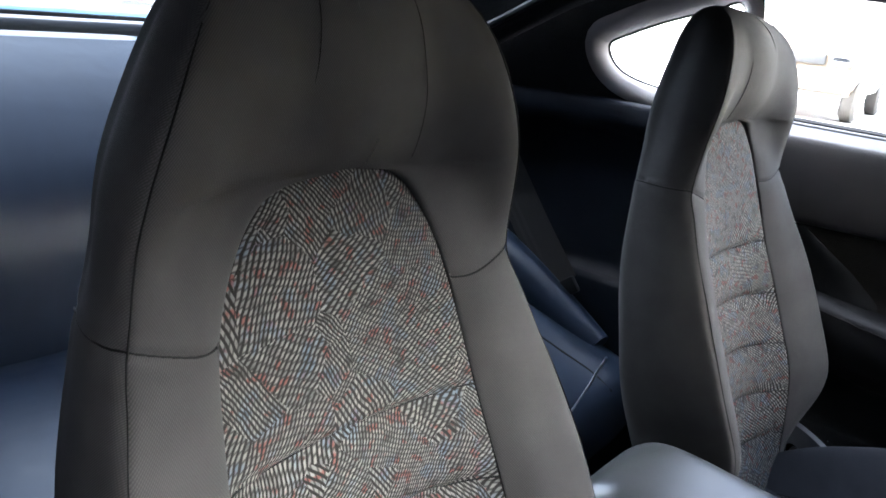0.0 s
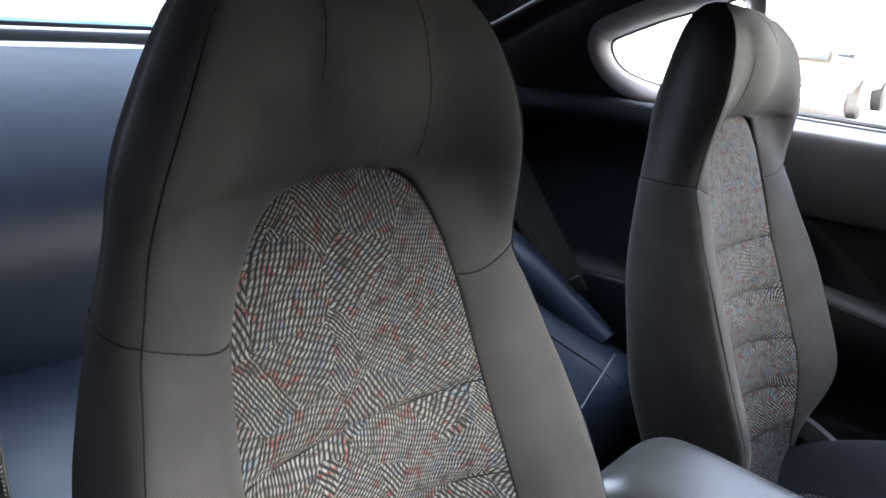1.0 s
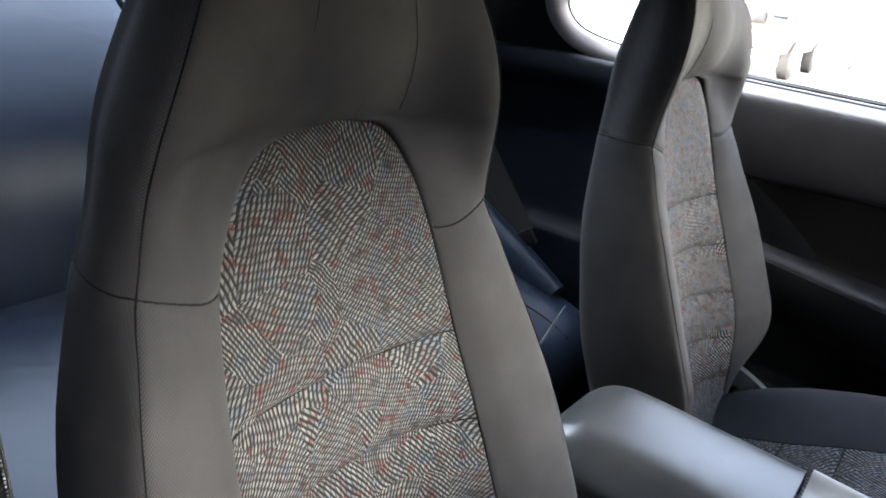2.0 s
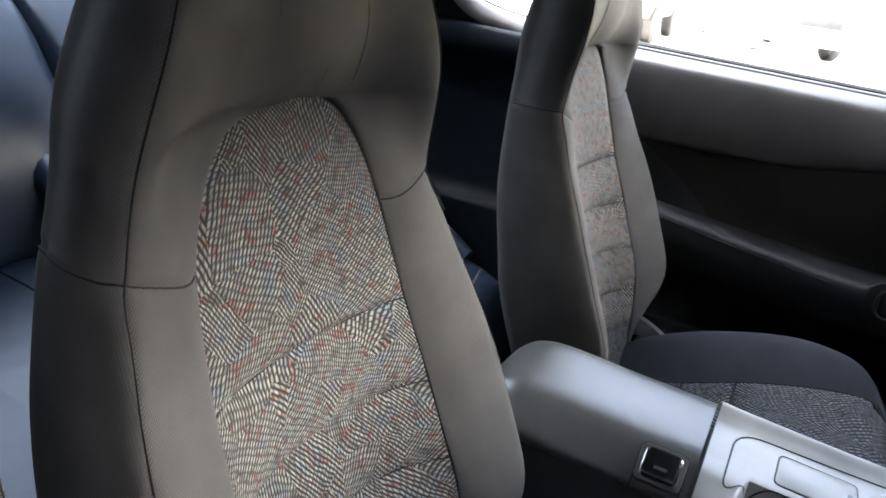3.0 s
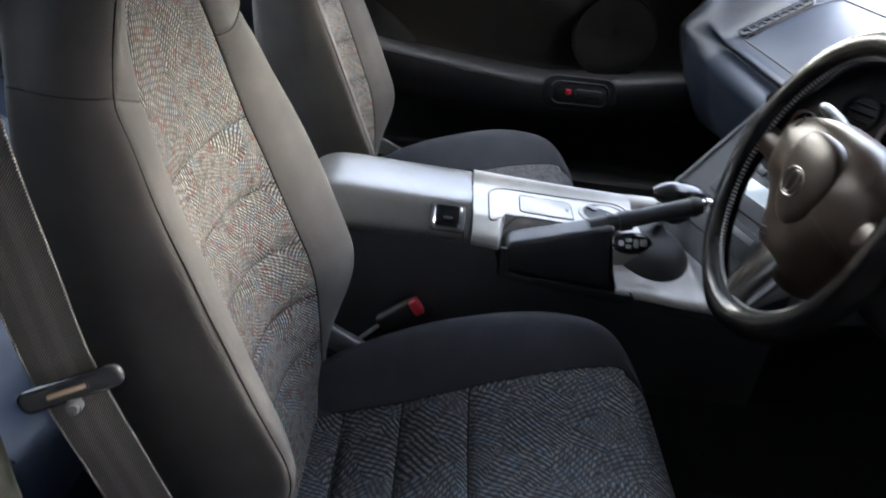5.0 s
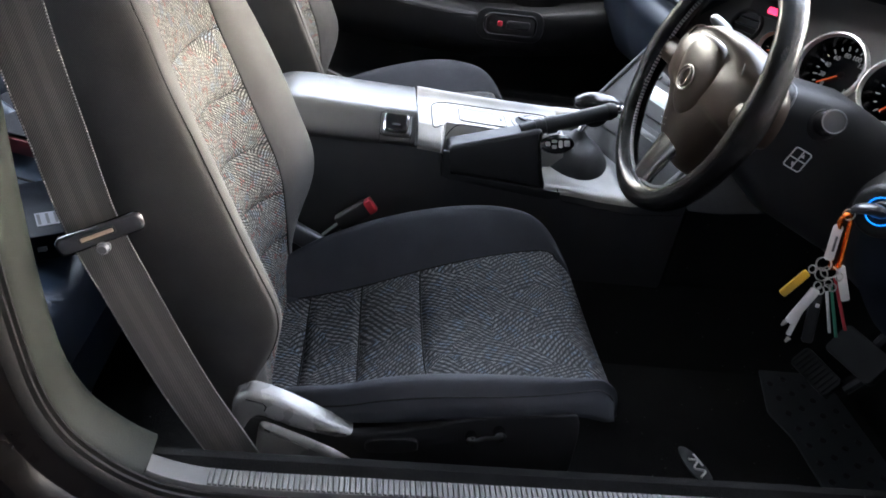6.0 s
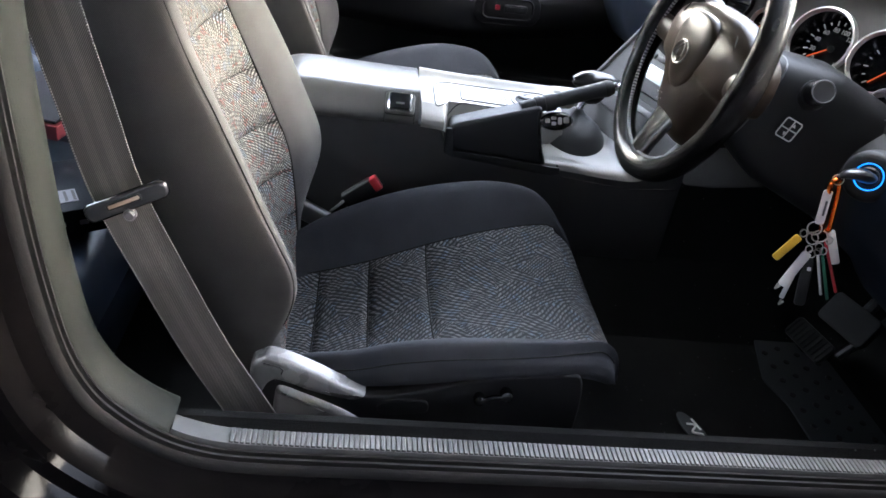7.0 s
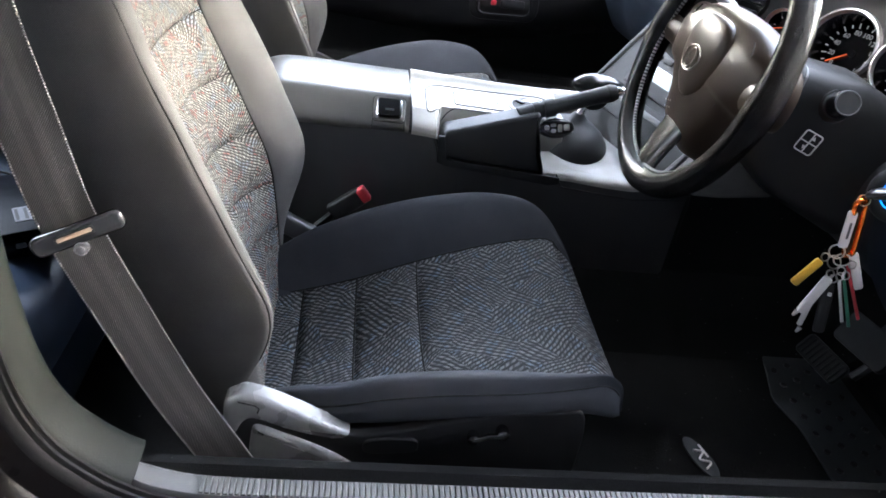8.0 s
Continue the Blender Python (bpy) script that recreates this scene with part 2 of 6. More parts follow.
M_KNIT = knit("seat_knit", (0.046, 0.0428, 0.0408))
# cushion copy of the seat knit, with cool shade put into its colour
M_KNIT_SHADED = knit("seat_knit_shaded", (0.035, 0.037, 0.043))
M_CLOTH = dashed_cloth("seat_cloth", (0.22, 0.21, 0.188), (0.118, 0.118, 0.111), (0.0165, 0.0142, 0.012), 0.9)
# cushion copy of the seat cloth, coarser, with shade put into its colour
M_CLOTH_SHADED = dashed_cloth("seat_cloth_shaded", (0.150, 0.148, 0.146), (0.075, 0.076, 0.078), (0.0135, 0.0136, 0.0145), 0.12, 1.75)
M_THREAD = plastic("dark_thread", (0.012, 0.0115, 0.0112), 0.85, spec=0.1)
M_LEATHER = leather("navy_leather", (0.009, 0.0145, 0.027), 0.38, spec=0.40)
M_ARM = leather("armrest_hide", (0.055, 0.052, 0.048), 0.32, 0.0, 0.5)
M_SILVER = plastic("console_satin", (0.235, 0.222, 0.203), 0.38, 1400, 0.0002, coat=0.15)
M_GREY = plastic("grey_plastic", (0.07, 0.07, 0.072), 0.4, 1200, 0.0003)
M_DARK = plastic("dark_plastic", (0.0085, 0.0085, 0.009), 0.58, 900, 0.0004, spec=0.28)
M_CONSOLE = plastic("console_skin", (0.0165, 0.0165, 0.017), 0.52, 900, 0.0004, spec=0.35)
M_DASH = plastic("dash_skin", (0.006, 0.0085, 0.0135), 0.48, 700, 0.0005, spec=0.17)
M_ARMPAD = plastic("door_armrest_skin", (0.0048, 0.0048, 0.0053), 0.5, 700, 0.0005, spec=0.2)
M_SILL = plastic("sill_grey", (0.095, 0.092, 0.089), 0.40, 900, 0.0003)
M_HINGE = plastic("hinge_satin", (0.155, 0.152, 0.148), 0.26, 1200, 0.0002)
M_RING = plastic("silver_ring", (0.50, 0.49, 0.475), 0.32, 400, 0.0001, 0.05, metal=0.7)
M_STITCH = selvedge("stitching", (0.008, 0.008, 0.008), (0.26, 0.25, 0.24), 60.0)
M_EDGE = selvedge("belt_edge", (0.02, 0.018, 0.017), (0.15, 0.145, 0.135), 115.0)
# dial print with a faint glow added so the marks show
M_DIAL = simple("glowing_dial_print", (0.34, 0.34, 0.34), 0.5, emit=(1, 1, 1), power=0.0012)
M_DOOR = plastic("door_roll_skin", (0.034, 0.032, 0.031), 0.38, 700, 0.0005, coat=0.10)
M_BLACKCLOTH = carpet("black_door_cloth", (0.0075, 0.0066, 0.0060))
M_PILLAR = plastic("pillar_trim", (0.0115, 0.0126, 0.0098), 0.66, 500, 0.0006, 0.18, spec=0.25)
M_TRIM = plastic("pale_window_trim", (0.30, 0.275, 0.26), 0.42, 800, 0.0003, 0.1)
M_BLACK = plastic("black_gloss_paint", (0.0010, 0.0009, 0.0010), 0.10, 60, 0.0001, 0.3, strength=0.05, spec=0.03)
M_FLANGE = plastic("satin_paint", (0.0026, 0.0021, 0.0021), 0.30, 200, 0.0001, spec=0.06)
M_RUBBER = plastic("rubber_seal", (0.009, 0.008, 0.0075), 0.62, 500, 0.0004, spec=0.25)
M_CARPET = carpet("black_carpet", (0.008, 0.008, 0.008), 0.05)
M_MAT = carpet("floor_mat_pile", (0.009, 0.009, 0.009), 0.10)
M_PAD = plastic("heel_rubber", (0.021, 0.024, 0.027), 0.62, 600, 0.0005)
M_HEAD = carpet("headliner", (0.018, 0.018, 0.019))
M_BELT = webbing("belt_webbing", (0.046, 0.0415, 0.038))
M_CHROME = simple("chrome", (0.72, 0.72, 0.72), 0.14, 1.0)
M_STEEL = simple("brushed_steel", (0.5, 0.49, 0.47), 0.32, 1.0)
M_WHEEL = perforated("wheel_leather", (0.0042, 0.0037, 0.0034), 0.20)
M_HUB = plastic("airbag_cover", (0.027, 0.0180, 0.0125), 0.34, 900, 0.0004, spec=0.16)
M_RED = plastic("red_plastic", (0.38, 0.012, 0.022), 0.4, 400)
M_WHITE = plastic("white_print", (0.58, 0.57, 0.56), 0.5, 400)
M_LENS = simple("gauge_face", (0.006, 0.006, 0.007), 0.25)
# needle colour, also given a faint added glow
M_NEEDLE = simple("needle", (0.7, 0.10, 0.03), 0.4, emit=(1, 0.15, 0.04), power=0.004)
M_BLUE = simple("blue_light_ring", (0.01, 0.1, 0.6), 0.3, emit=(0.01, 0.25, 1.0), power=0.02)
M_SCREEN = simple("radio_screen", (0.10, 0.12, 0.15), 0.2, emit=(0.8, 0.92, 1.0), power=0.007)
M_ORANGE = simple("orange_anodised", (0.75, 0.16, 0.02), 0.25, 0.8)
M_YELLOW = plastic("yellow_plastic", (0.46, 0.26, 0.012), 0.4, 400)
M_GREEN = plastic("green_plastic", (0.02, 0.16, 0.09), 0.4, 400)
M_GLASS = glass("window_glass", (0.93, 0.96, 0.95))
M_TINT = glass("tinted_glass", (0.33, 0.37, 0.39))


# ---- mesh helpers ----
def soft_polygon(corners, radius, n=5):
    """A closed outline with straight sides and rounded corners."""
    pts = [Vector((x, y, 0)) for x, y in corners]
    out = []
    for i, p in enumerate(pts):
        a, b = (pts[i - 1] - p), (pts[(i + 1) % len(pts)] - p)
        ra = min(radius, a.length * 0.45, b.length * 0.45)
        s, e = p + a.normalized() * ra, p + b.normalized() * ra
        for k in range(n + 1):
            t = k / n
            q = s * (1 - t) ** 2 + p * 2 * t * (1 - t) + e * t * t
            out.append((q.x, q.y))
    return out


def numeral(text, size, m, mat, parent):
    """Raised printed figures."""
    cu = bpy.data.curves.new("numeral", "FONT")
    cu.body, cu.size, cu.align_x, cu.align_y, cu.extrude = text, size, "CENTER", "CENTER", 0.0002
    tmp = bpy.data.objects.new("numeral_curve", cu)
    me = bpy.data.meshes.new_from_object(tmp)
    bpy.data.objects.remove(tmp)
    bpy.data.curves.remove(cu)
    me.transform(m)
    me.materials.clear()
    me.materials.append(mat)
    ob = new("numeral", me)
    ob.parent = parent
    return ob



def part(name, bm, material, parent=None, label="", smooth=True):
    """One mesh object out of a bmesh, under a thing or a part."""
    me = bpy.data.meshes.new(name)
    bmesh.ops.recalc_face_normals(bm, faces=bm.faces)
    for f in bm.faces:
        f.smooth = smooth
    bm.to_mesh(me)
    bm.free()
    me.materials.append(material)
    for poly in me.polygons:
        if len(poly.vertices) > 4:
            poly.use_smooth = False
    if smooth:
        me.set_sharp_from_angle(angle=radians(38))
    ob = new(name, me)
    if parent is not None:
        ob.parent = parent
    if label:
        ob["label"] = label
    return ob


def thing(name, label, category, place=(0, 0, 0), group="", kind=""):
    ob = new(name)
    ob.location = place
    ob.empty_display_size = 0.05
    return tagged(ob, label, category, group, kind)


def spline(keys, x):
    """Smooth interpolation through (position, value) keys."""
    if x <= keys[0][0]:
        return keys[0][1]
    if x >= keys[-1][0]:
        return keys[-1][1]
    i = max(k for k in range(len(keys) - 1) if keys[k][0] <= x)
    x0, y0 = keys[i]
    x1, y1 = keys[i + 1]
    h = x1 - x0

    def slope(k):
        if k == 0 or k == len(keys) - 1:
            a, b = (0, 1) if k == 0 else (k - 1, k)
        else:
            a, b = k - 1, k + 1
        return (keys[b][1] - keys[a][1]) / (keys[b][0] - keys[a][0])
    t = (x - x0) / h
    m0, m1 = slope(i) * h, slope(i + 1) * h
    return (2 * t**3 - 3 * t**2 + 1) * y0 + (t**3 - 2 * t**2 + t) * m0 + (-2 * t**3 + 3 * t**2) * y1 + (t**3 - t**2) * m1


def curve_through(points, n, closed=False):
    """n points of a smooth curve through the given ones (Catmull-Rom)."""
    pts = [Vector(p) for p in points]
    out = []
    segs = len(pts) if closed else len(pts) - 1
    for k in range(n):
        u = k / n * segs if closed else k / (n - 1) * segs
        i = min(int(u), segs - 1)
        t = u - i
        if closed:
            a, b, c, d = (pts[(i + j) % len(pts)] for j in (-1, 0, 1, 2))
        else:
            a, b, c, d = pts[max(i - 1, 0)], pts[i], pts[i + 1], pts[min(i + 2, len(pts) - 1)]
        out.append(0.5 * (2 * b + (c - a) * t + (2 * a - 5 * b + 4 * c - d) * t * t + (3 * b - a - 3 * c + d) * t**3))
    return out


def grid(rows, closed=False, caps=False, uv=True, bm=None):
    """A sheet or tube out of rows of points, with UVs in metres."""
    bm = bm or bmesh.new()
    vs = [[bm.verts.new(p) for p in r] for r in rows]
    lay = bm.loops.layers.uv.verify() if uv else None
    ncol = len(rows[0])
    mid = len(rows) // 2
    us, acc = [0.0], 0.0
    for j in range(1, ncol + 1):
        acc += (Vector(rows[mid][j % ncol]) - Vector(rows[mid][j - 1])).length
        us.append(acc)
    vmid = ncol // 2
    ws, acc = [0.0], 0.0
    for i in range(1, len(rows)):
        acc += (Vector(rows[i][vmid]) - Vector(rows[i - 1][vmid])).length
        ws.append(acc)
    for i in range(len(rows) - 1):
        for j in range(ncol if closed else ncol - 1):
            k = (j + 1) % ncol
            quad = [(vs[i][j], us[j], ws[i]), (vs[i][k], us[j + 1], ws[i]), (vs[i + 1][k], us[j + 1], ws[i + 1]), (vs[i + 1][j], us[j], ws[i + 1])]
            try:
                f = bm.faces.new([q[0] for q in quad])
            except ValueError:
                continue
            if lay:
                for loop, q in zip(f.loops, quad):
                    loop[lay].uv = (q[1], q[2])
    if caps and closed:
        bm.faces.new(vs[0][::-1])
        bm.faces.new(vs[-1])
    return bm


def tube(points, r, n=8, closed=False, bm=None, flat=1.0):
    """A round bar along points; r may be a list."""
    pts = [Vector(p) for p in points]
    rows = []
    up = Vector((0.123, 0.31, 0.94)).normalized()
    for i, p in enumerate(pts):
        if closed:
            d = pts[(i + 1) % len(pts)] - pts[i - 1]
        else:
            d = pts[min(i + 1, len(pts) - 1)] - pts[max(i - 1, 0)]
        d.normalize()
        a = d.cross(up)
        if a.length < 1e-4:
            a = d.cross(Vector((1, 0, 0)))
        a.normalize()
        b = d.cross(a)
        rr = r[i] if isinstance(r, (list, tuple)) else r
        rows.append([p + a * rr * math.cos(2 * math.pi * k / n) + b * rr * flat * math.sin(2 * math.pi * k / n) for k in range(n)])
    if closed:
        rows.append(rows[0])
        bm = grid(rows, True, False, bm=bm)
        bmesh.ops.remove_doubles(bm, verts=bm.verts, dist=1e-6)
        return bm
    return grid(rows, True, True, bm=bm)


def rbox(size, bevel=0.004, seg=3, m=None, bm=None):
    """A box with rounded edges."""
    b = bmesh.new()
    bmesh.ops.create_cube(b, size=1.0)
    bmesh.ops.scale(b, vec=size, verts=b.verts)
    if bevel:
        bmesh.ops.bevel(b, geom=b.edges[:], offset=min(bevel, min(size) * 0.49), segments=seg, profile=0.5, affect="EDGES")
    if m is not None:
        bmesh.ops.transform(b, matrix=m, verts=b.verts)
    if bm is None:
        return b
    me = bpy.data.meshes.new("join")
    b.to_mesh(me)
    b.free()
    bm.from_mesh(me)
    bpy.data.meshes.remove(me)
    return bm


def lathe(profile, n=32, m=None, bm=None):
    """Turned about z: profile of (radius, height)."""
    rows = [[Vector((r * math.cos(2 * math.pi * k / n), r * math.sin(2 * math.pi * k / n), h)) for k in range(n)] for r, h in profile]
    if m is not None:
        rows = [[m @ p for p in r] for r in rows]
    return grid(rows, True, False, bm=bm)


def prism(outline, depth, bevel=0.003, m=None, seg=2):
    """A slab: closed outline in its xy plane, thickness along z, with softened edges."""
    b = bmesh.new()
    lower = [b.verts.new((x, y, 0)) for x, y in outline]
    f = b.faces.new(lower)
    top = bmesh.ops.extrude_face_region(b, geom=[f])["geom"]
    bmesh.ops.translate(b, vec=(0, 0, depth), verts=[v for v in top if isinstance(v, bmesh.types.BMVert)])
    if bevel:
        flat = [e for e in b.edges if abs(e.verts[0].co.z - e.verts[1].co.z) < 1e-7]
        bmesh.ops.bevel(b, geom=flat, offset=bevel, segments=seg, profile=0.5, affect="EDGES")
    if m is not None:
        bmesh.ops.transform(b, matrix=m, verts=b.verts)
    return b


def basis(place, xaxis, zaxis):
    """A pose from a place, a first axis and a facing direction."""
    z = Vector(zaxis).normalized()
    x = Vector(xaxis)
    x = (x - z * x.dot(z)).normalized()
    y = z.cross(x)
    return Matrix.Translation(place) @ Matrix((x, y, z)).transposed().to_4x4()


def round_rect(w, h, r, n=5):
    out = []
    for cx, cy, a0 in ((w / 2 - r, h / 2 - r, 0), (-w / 2 + r, h / 2 - r, 90), (-w / 2 + r, -h / 2 + r, 180), (w / 2 - r, -h / 2 + r, 270)):
        for k in range(n + 1):
            a = radians(a0 + 90 * k / n)
            out.append((cx + r * math.cos(a), cy + r * math.sin(a)))
    return out


# ---- ground and street ----
def ground_material():
    m, nt, p = nodes_of("sunlit_concrete")
    co = obj_coords(nt)
    a, b = noise_node(nt, co, 0.8, 5), noise_node(nt, co, 60, 3)
    c = ramp(nt, a.outputs[0], [(0.3, (0.36, 0.345, 0.32)), (0.7, (0.48, 0.46, 0.43))])
    link(nt, mix(nt, 1.0, c, ramp(nt, b.outputs[0], [(0.3, (0.85, 0.85, 0.85)), (0.7, (1.1, 1.1, 1.1))]), "MULTIPLY"), p.inputs["Base Color"])
    p.inputs["Roughness"].default_value = 0.9
    link(nt, bump(nt, b.outputs[0], 0.5, 0.004), p.inputs["Normal"])
    return m


bm = bmesh.new()
bmesh.ops.create_grid(bm, x_segments=8, y_segments=8, size=300)
tagged(part("ground", bm, ground_material()), "sunlit pale concrete yard", "ground", kind="structure")

tagged(part("road", rbox((30, 4.6, 0.02), 0.005, 1, pose(-2, -0.2, 0.0)), plastic("asphalt", (0.05, 0.049, 0.047), 0.85, 120, 0.004, 0.3)), "dark asphalt lane along the unseen wall", "road", kind="structure")

# unseen dark wall by the driver's door, added to block light there
def render_wall(name, col):
    m, nt, p = nodes_of(name)
    co = obj_coords(nt)
    a, b = noise_node(nt, co, 1.4, 6), noise_node(nt, co, 90, 3)
    link(nt, ramp(nt, a.outputs[0], [(0.3, tuple(c * 0.8 for c in col)), (0.7, tuple(c * 1.2 for c in col))]), p.inputs["Base Color"])
    p.inputs["Roughness"].default_value = 0.9
    link(nt, bump(nt, b.outputs[0], 0.6, 0.006), p.inputs["Normal"])
    return m


# wall_side, eave and wall_ahead are unseen, added to keep light off the car
tagged(part("wall_side", rbox((32.5, 0.3, 12.0), 0.02, 2, pose(-8.8, -1.95, 6.0)), render_wall("dark_render", (0.020, 0.024, 0.032))), "unseen dark wall added to block light at the door side", "wall", kind="structure")
tagged(part("eave", rbox((13.2, 2.3, 0.16), 0.02, 2, pose(-4.6, -0.75, 3.0)), render_wall("overhead_block_dark", (0.05, 0.045, 0.04))), "unseen dark slab added to block light from above", "eave", kind="structure")
tagged(part("wall_ahead", rbox((0.4, 24, 3.3), 0.02, 2, pose(9.0, 4.0, 1.65)), render_wall("brown_render", (0.08, 0.075, 0.07))), "unseen dark brown wall added to block low light from ahead", "wall", kind="structure")
# wall_street is unseen, added to bounce sunlight through the windscreen
tagged(part("wall_street", rbox((0.5, 44, 14), 0.03, 2, pose(24, 3, 7)), render_wall("cream_render", (0.62, 0.59, 0.54))), "unseen tall pale wall added to bounce sunlight at the seats", "building", kind="structure")
tagged(part("wall_far", rbox((70, 0.4, 11), 0.02, 2, pose(12, 26, 5.5)), render_wall("pale_render", (0.28, 0.27, 0.25))), "tall pale sunlit rendered building across the yard", "building", kind="structure")
tagged(part("wall_back", rbox((0.4, 50, 6), 0.02, 2, pose(-17, 6, 3)), render_wall("rosy_render", (0.6, 0.55, 0.52))), "pale rosy wall behind the car", "wall", kind="structure")


# tyre colour lightened to stand in for the glare of the yard
TYRE = plastic("pale_tyre", (0.030, 0.027, 0.024), 0.8, 200, 0.001)


def parked_car(name, label, place, turn, length, height, paint, tall=0.0):
    """A parked vehicle: body shell, cabin with panes, bumper, lamps and wheels."""
    car = thing(name, label, "car")
    car.matrix_world = pose(*place, 0, 0, turn)
    half = length / 2
    rows = []
    for k in range(25):
        t = -1 + 2 * k / 24
        x = half * t
        w = 0.84 * (1 - 0.10 * abs(t) ** 5)
        top = (0.80 + tall) * (1 - 0.10 * max(0, abs(t) - 0.55) ** 2 * 4)
        rows.append(curve_through([(x, -w * 0.94, 0.26 + tall * 0.5), (x, -w, 0.5 + tall * 0.5), (x, -w * 0.97, top * 0.93), (x, -w * 0.75, top), (x, 0, top + 0.03), (x, w * 0.75, top), (x, w * 0.97, top * 0.93), (x, w, 0.5 + tall * 0.5), (x, w * 0.94, 0.26 + tall * 0.5)], 26))
    bm = grid(rows)
    for r in (rows[0], rows[-1]):
        bm.faces.new([bm.verts.new(p) for p in r])
    part("body", bm, paint, car)
    rows = []
    base = 0.78 + tall
    for t, s, lean in ((0, 0.79, 0), (0.5, 0.72, 0.18), (0.9, 0.64, 0.34), (1.0, 0.56, 0.46)):
        z = base + (height - base) * t
        rows.append([Vector((p.x, p.y, z)) for p in curve_through([(half * 0.42 - lean, -s, 0), (-half * 0.72 + lean * 0.6, -s, 0), (-half * 0.76 + lean * 0.6, 0, 0), (-half * 0.72 + lean * 0.6, s, 0), (half * 0.42 - lean, s, 0), (half * 0.47 - lean, 0, 0)], 30, True)])
    bm = grid(rows, True, True)
    part("cabin", bm, paint, car)
    dark = simple(name + "_glass", (0.02, 0.025, 0.03), 0.08)
    for s in (-1, 1):
        for x0, x1 in ((-half * 0.62, -half * 0.16), (-half * 0.12, half * 0.28)):
            bm = bmesh.new()
            bm.faces.new([bm.verts.new(v) for v in ((x0 + 0.05, s * 0.795, base + 0.04), (x1, s * 0.795, base + 0.04), (x1 - 0.16, s * 0.70, height - 0.13), (x0 + 0.16, s * 0.70, height - 0.13))])
            part("side_window", bm, dark, car)
    bm = bmesh.new()
    bm.faces.new([bm.verts.new(v) for v in ((half * 0.475, -0.62, base + 0.05), (half * 0.475, 0.62, base + 0.05), (half * 0.475 - 0.36, 0.50, height - 0.1), (half * 0.475 - 0.36, -0.50, height - 0.1))])
    part("windscreen", bm, dark, car)
    part("bumper", rbox((0.20, 1.6, 0.22), 0.06, 3, pose(half, 0, 0.42 + tall * 0.5)), plastic(name + "_bumper", (0.12, 0.10, 0.08), 0.6), car)
    part("grille", rbox((0.05, 0.8, 0.16), 0.02, 2, pose(half + 0.01, 0, 0.66 + tall * 0.8)), M_DARK, car)
    for s in (-1, 1):
        part("headlight", rbox((0.06, 0.26, 0.15), 0.03, 3, pose(half + 0.005, s * 0.60, 0.66 + tall * 0.8)), M_CHROME, car)
        for x in (-half * 0.62, half * 0.62):
            wm = basis((x, s * 0.74, 0.32 + tall * 0.1), (1, 0, 0), (0, s, 0))
            wheel_ob = part("wheel", lathe([(0.0001, 0.10), (0.16, 0.10), (0.20, 0.08), (0.21, 0.11), (0.29, 0.12), (0.32 + tall * 0.1, 0.08), (0.32 + tall * 0.1, -0.06), (0.28, -0.10), (0.0001, -0.10)], 28, wm), TYRE, car)
            part("rim", lathe([(0.0001, 0.115), (0.05, 0.118), (0.17, 0.105), (0.20, 0.115), (0.205, 0.09)], 20, wm), M_STEEL, wheel_ob)
    return car


parked_car("off_road_car", "tan and white off-road car parked facing the yard", (-3.7, 13.6, 0), -86, 3.6, 1.72, plastic("tan_white_paint", (0.05, 0.038, 0.026), 0.3, 60, 0.0001), 0.25)
parked_car("parked_car", "white saloon parked across the yard", (-1.6, 17.0, 0), -60, 4.2, 1.42, plastic("white_paint", (0.8, 0.8, 0.8), 0.25, 60, 0.0001))
parked_car("yellow_car", "pale yellow car parked in the sunlit yard", (1.9, 9.5, 0), -80, 4.0, 1.40, plastic("yellow_paint", (0.45, 0.33, 0.07), 0.25, 60, 0.0001))

# ---- car shell ----
CENTRE = 0.785


def strip_along(path, section, name, mat, parent=None, label=""):
    """Sweeps a section (outward offset, y) along an opening's contour in the xz plane."""
    rows = []
    n = len(path)
    for i, p in enumerate(path):
        d = (path[min(i + 1, n - 1)] - path[max(i - 1, 0)]).normalized()
        out = Vector((d.z, 0, -d.x))
        ease = max(0, min(1, (-0.42 - p.x) / 0.09))
        rows.append([Vector((p.x, 0, p.z)) + out * (o + 0.004 * ease * max(0, min(1, (0.142 - y) / 0.04))) + Vector((0, y + 0.010 * ease * max(0, min(1, (0.125 - y) / 0.015)) * max(0, min(1, y / 0.07)), 0)) for o, y in section])
    return part(name, grid(rows), mat, parent, label)


# contour of the driver's door opening, from the roof down the pillar and along the sill; outward is away from the opening
DOOR = curve_through([(-0.44, 0, 1.20), (-0.508, 0, 1.08), (-0.537, 0, 0.95), (-0.544, 0, 0.845), (-0.539, 0, 0.69), (-0.532, 0, 0.60), (-0.521, 0, 0.525), (-0.503, 0, 0.477), (-0.476, 0, 0.446),
                      (-0.440, 0, 0.421), (-0.388, 0, 0.404), (-0.32, 0, 0.400), (-0.2, 0, 0.400), (0.0, 0, 0.400), (0.2, 0, 0.400), (0.45, 0, 0.400), (0.62, 0, 0.405)], 170)
cutx = min(range(len(DOOR)), key=lambda i: (DOOR[i] - Vector((-0.437, 0, 0.420))).length)
PILLAR_PATH, SILL_PATH = DOOR[:cutx + 1], DOOR[cutx:]
opening = thing("door_1", "open door frame in black paint with rubber seal", "door frame", kind="structure")
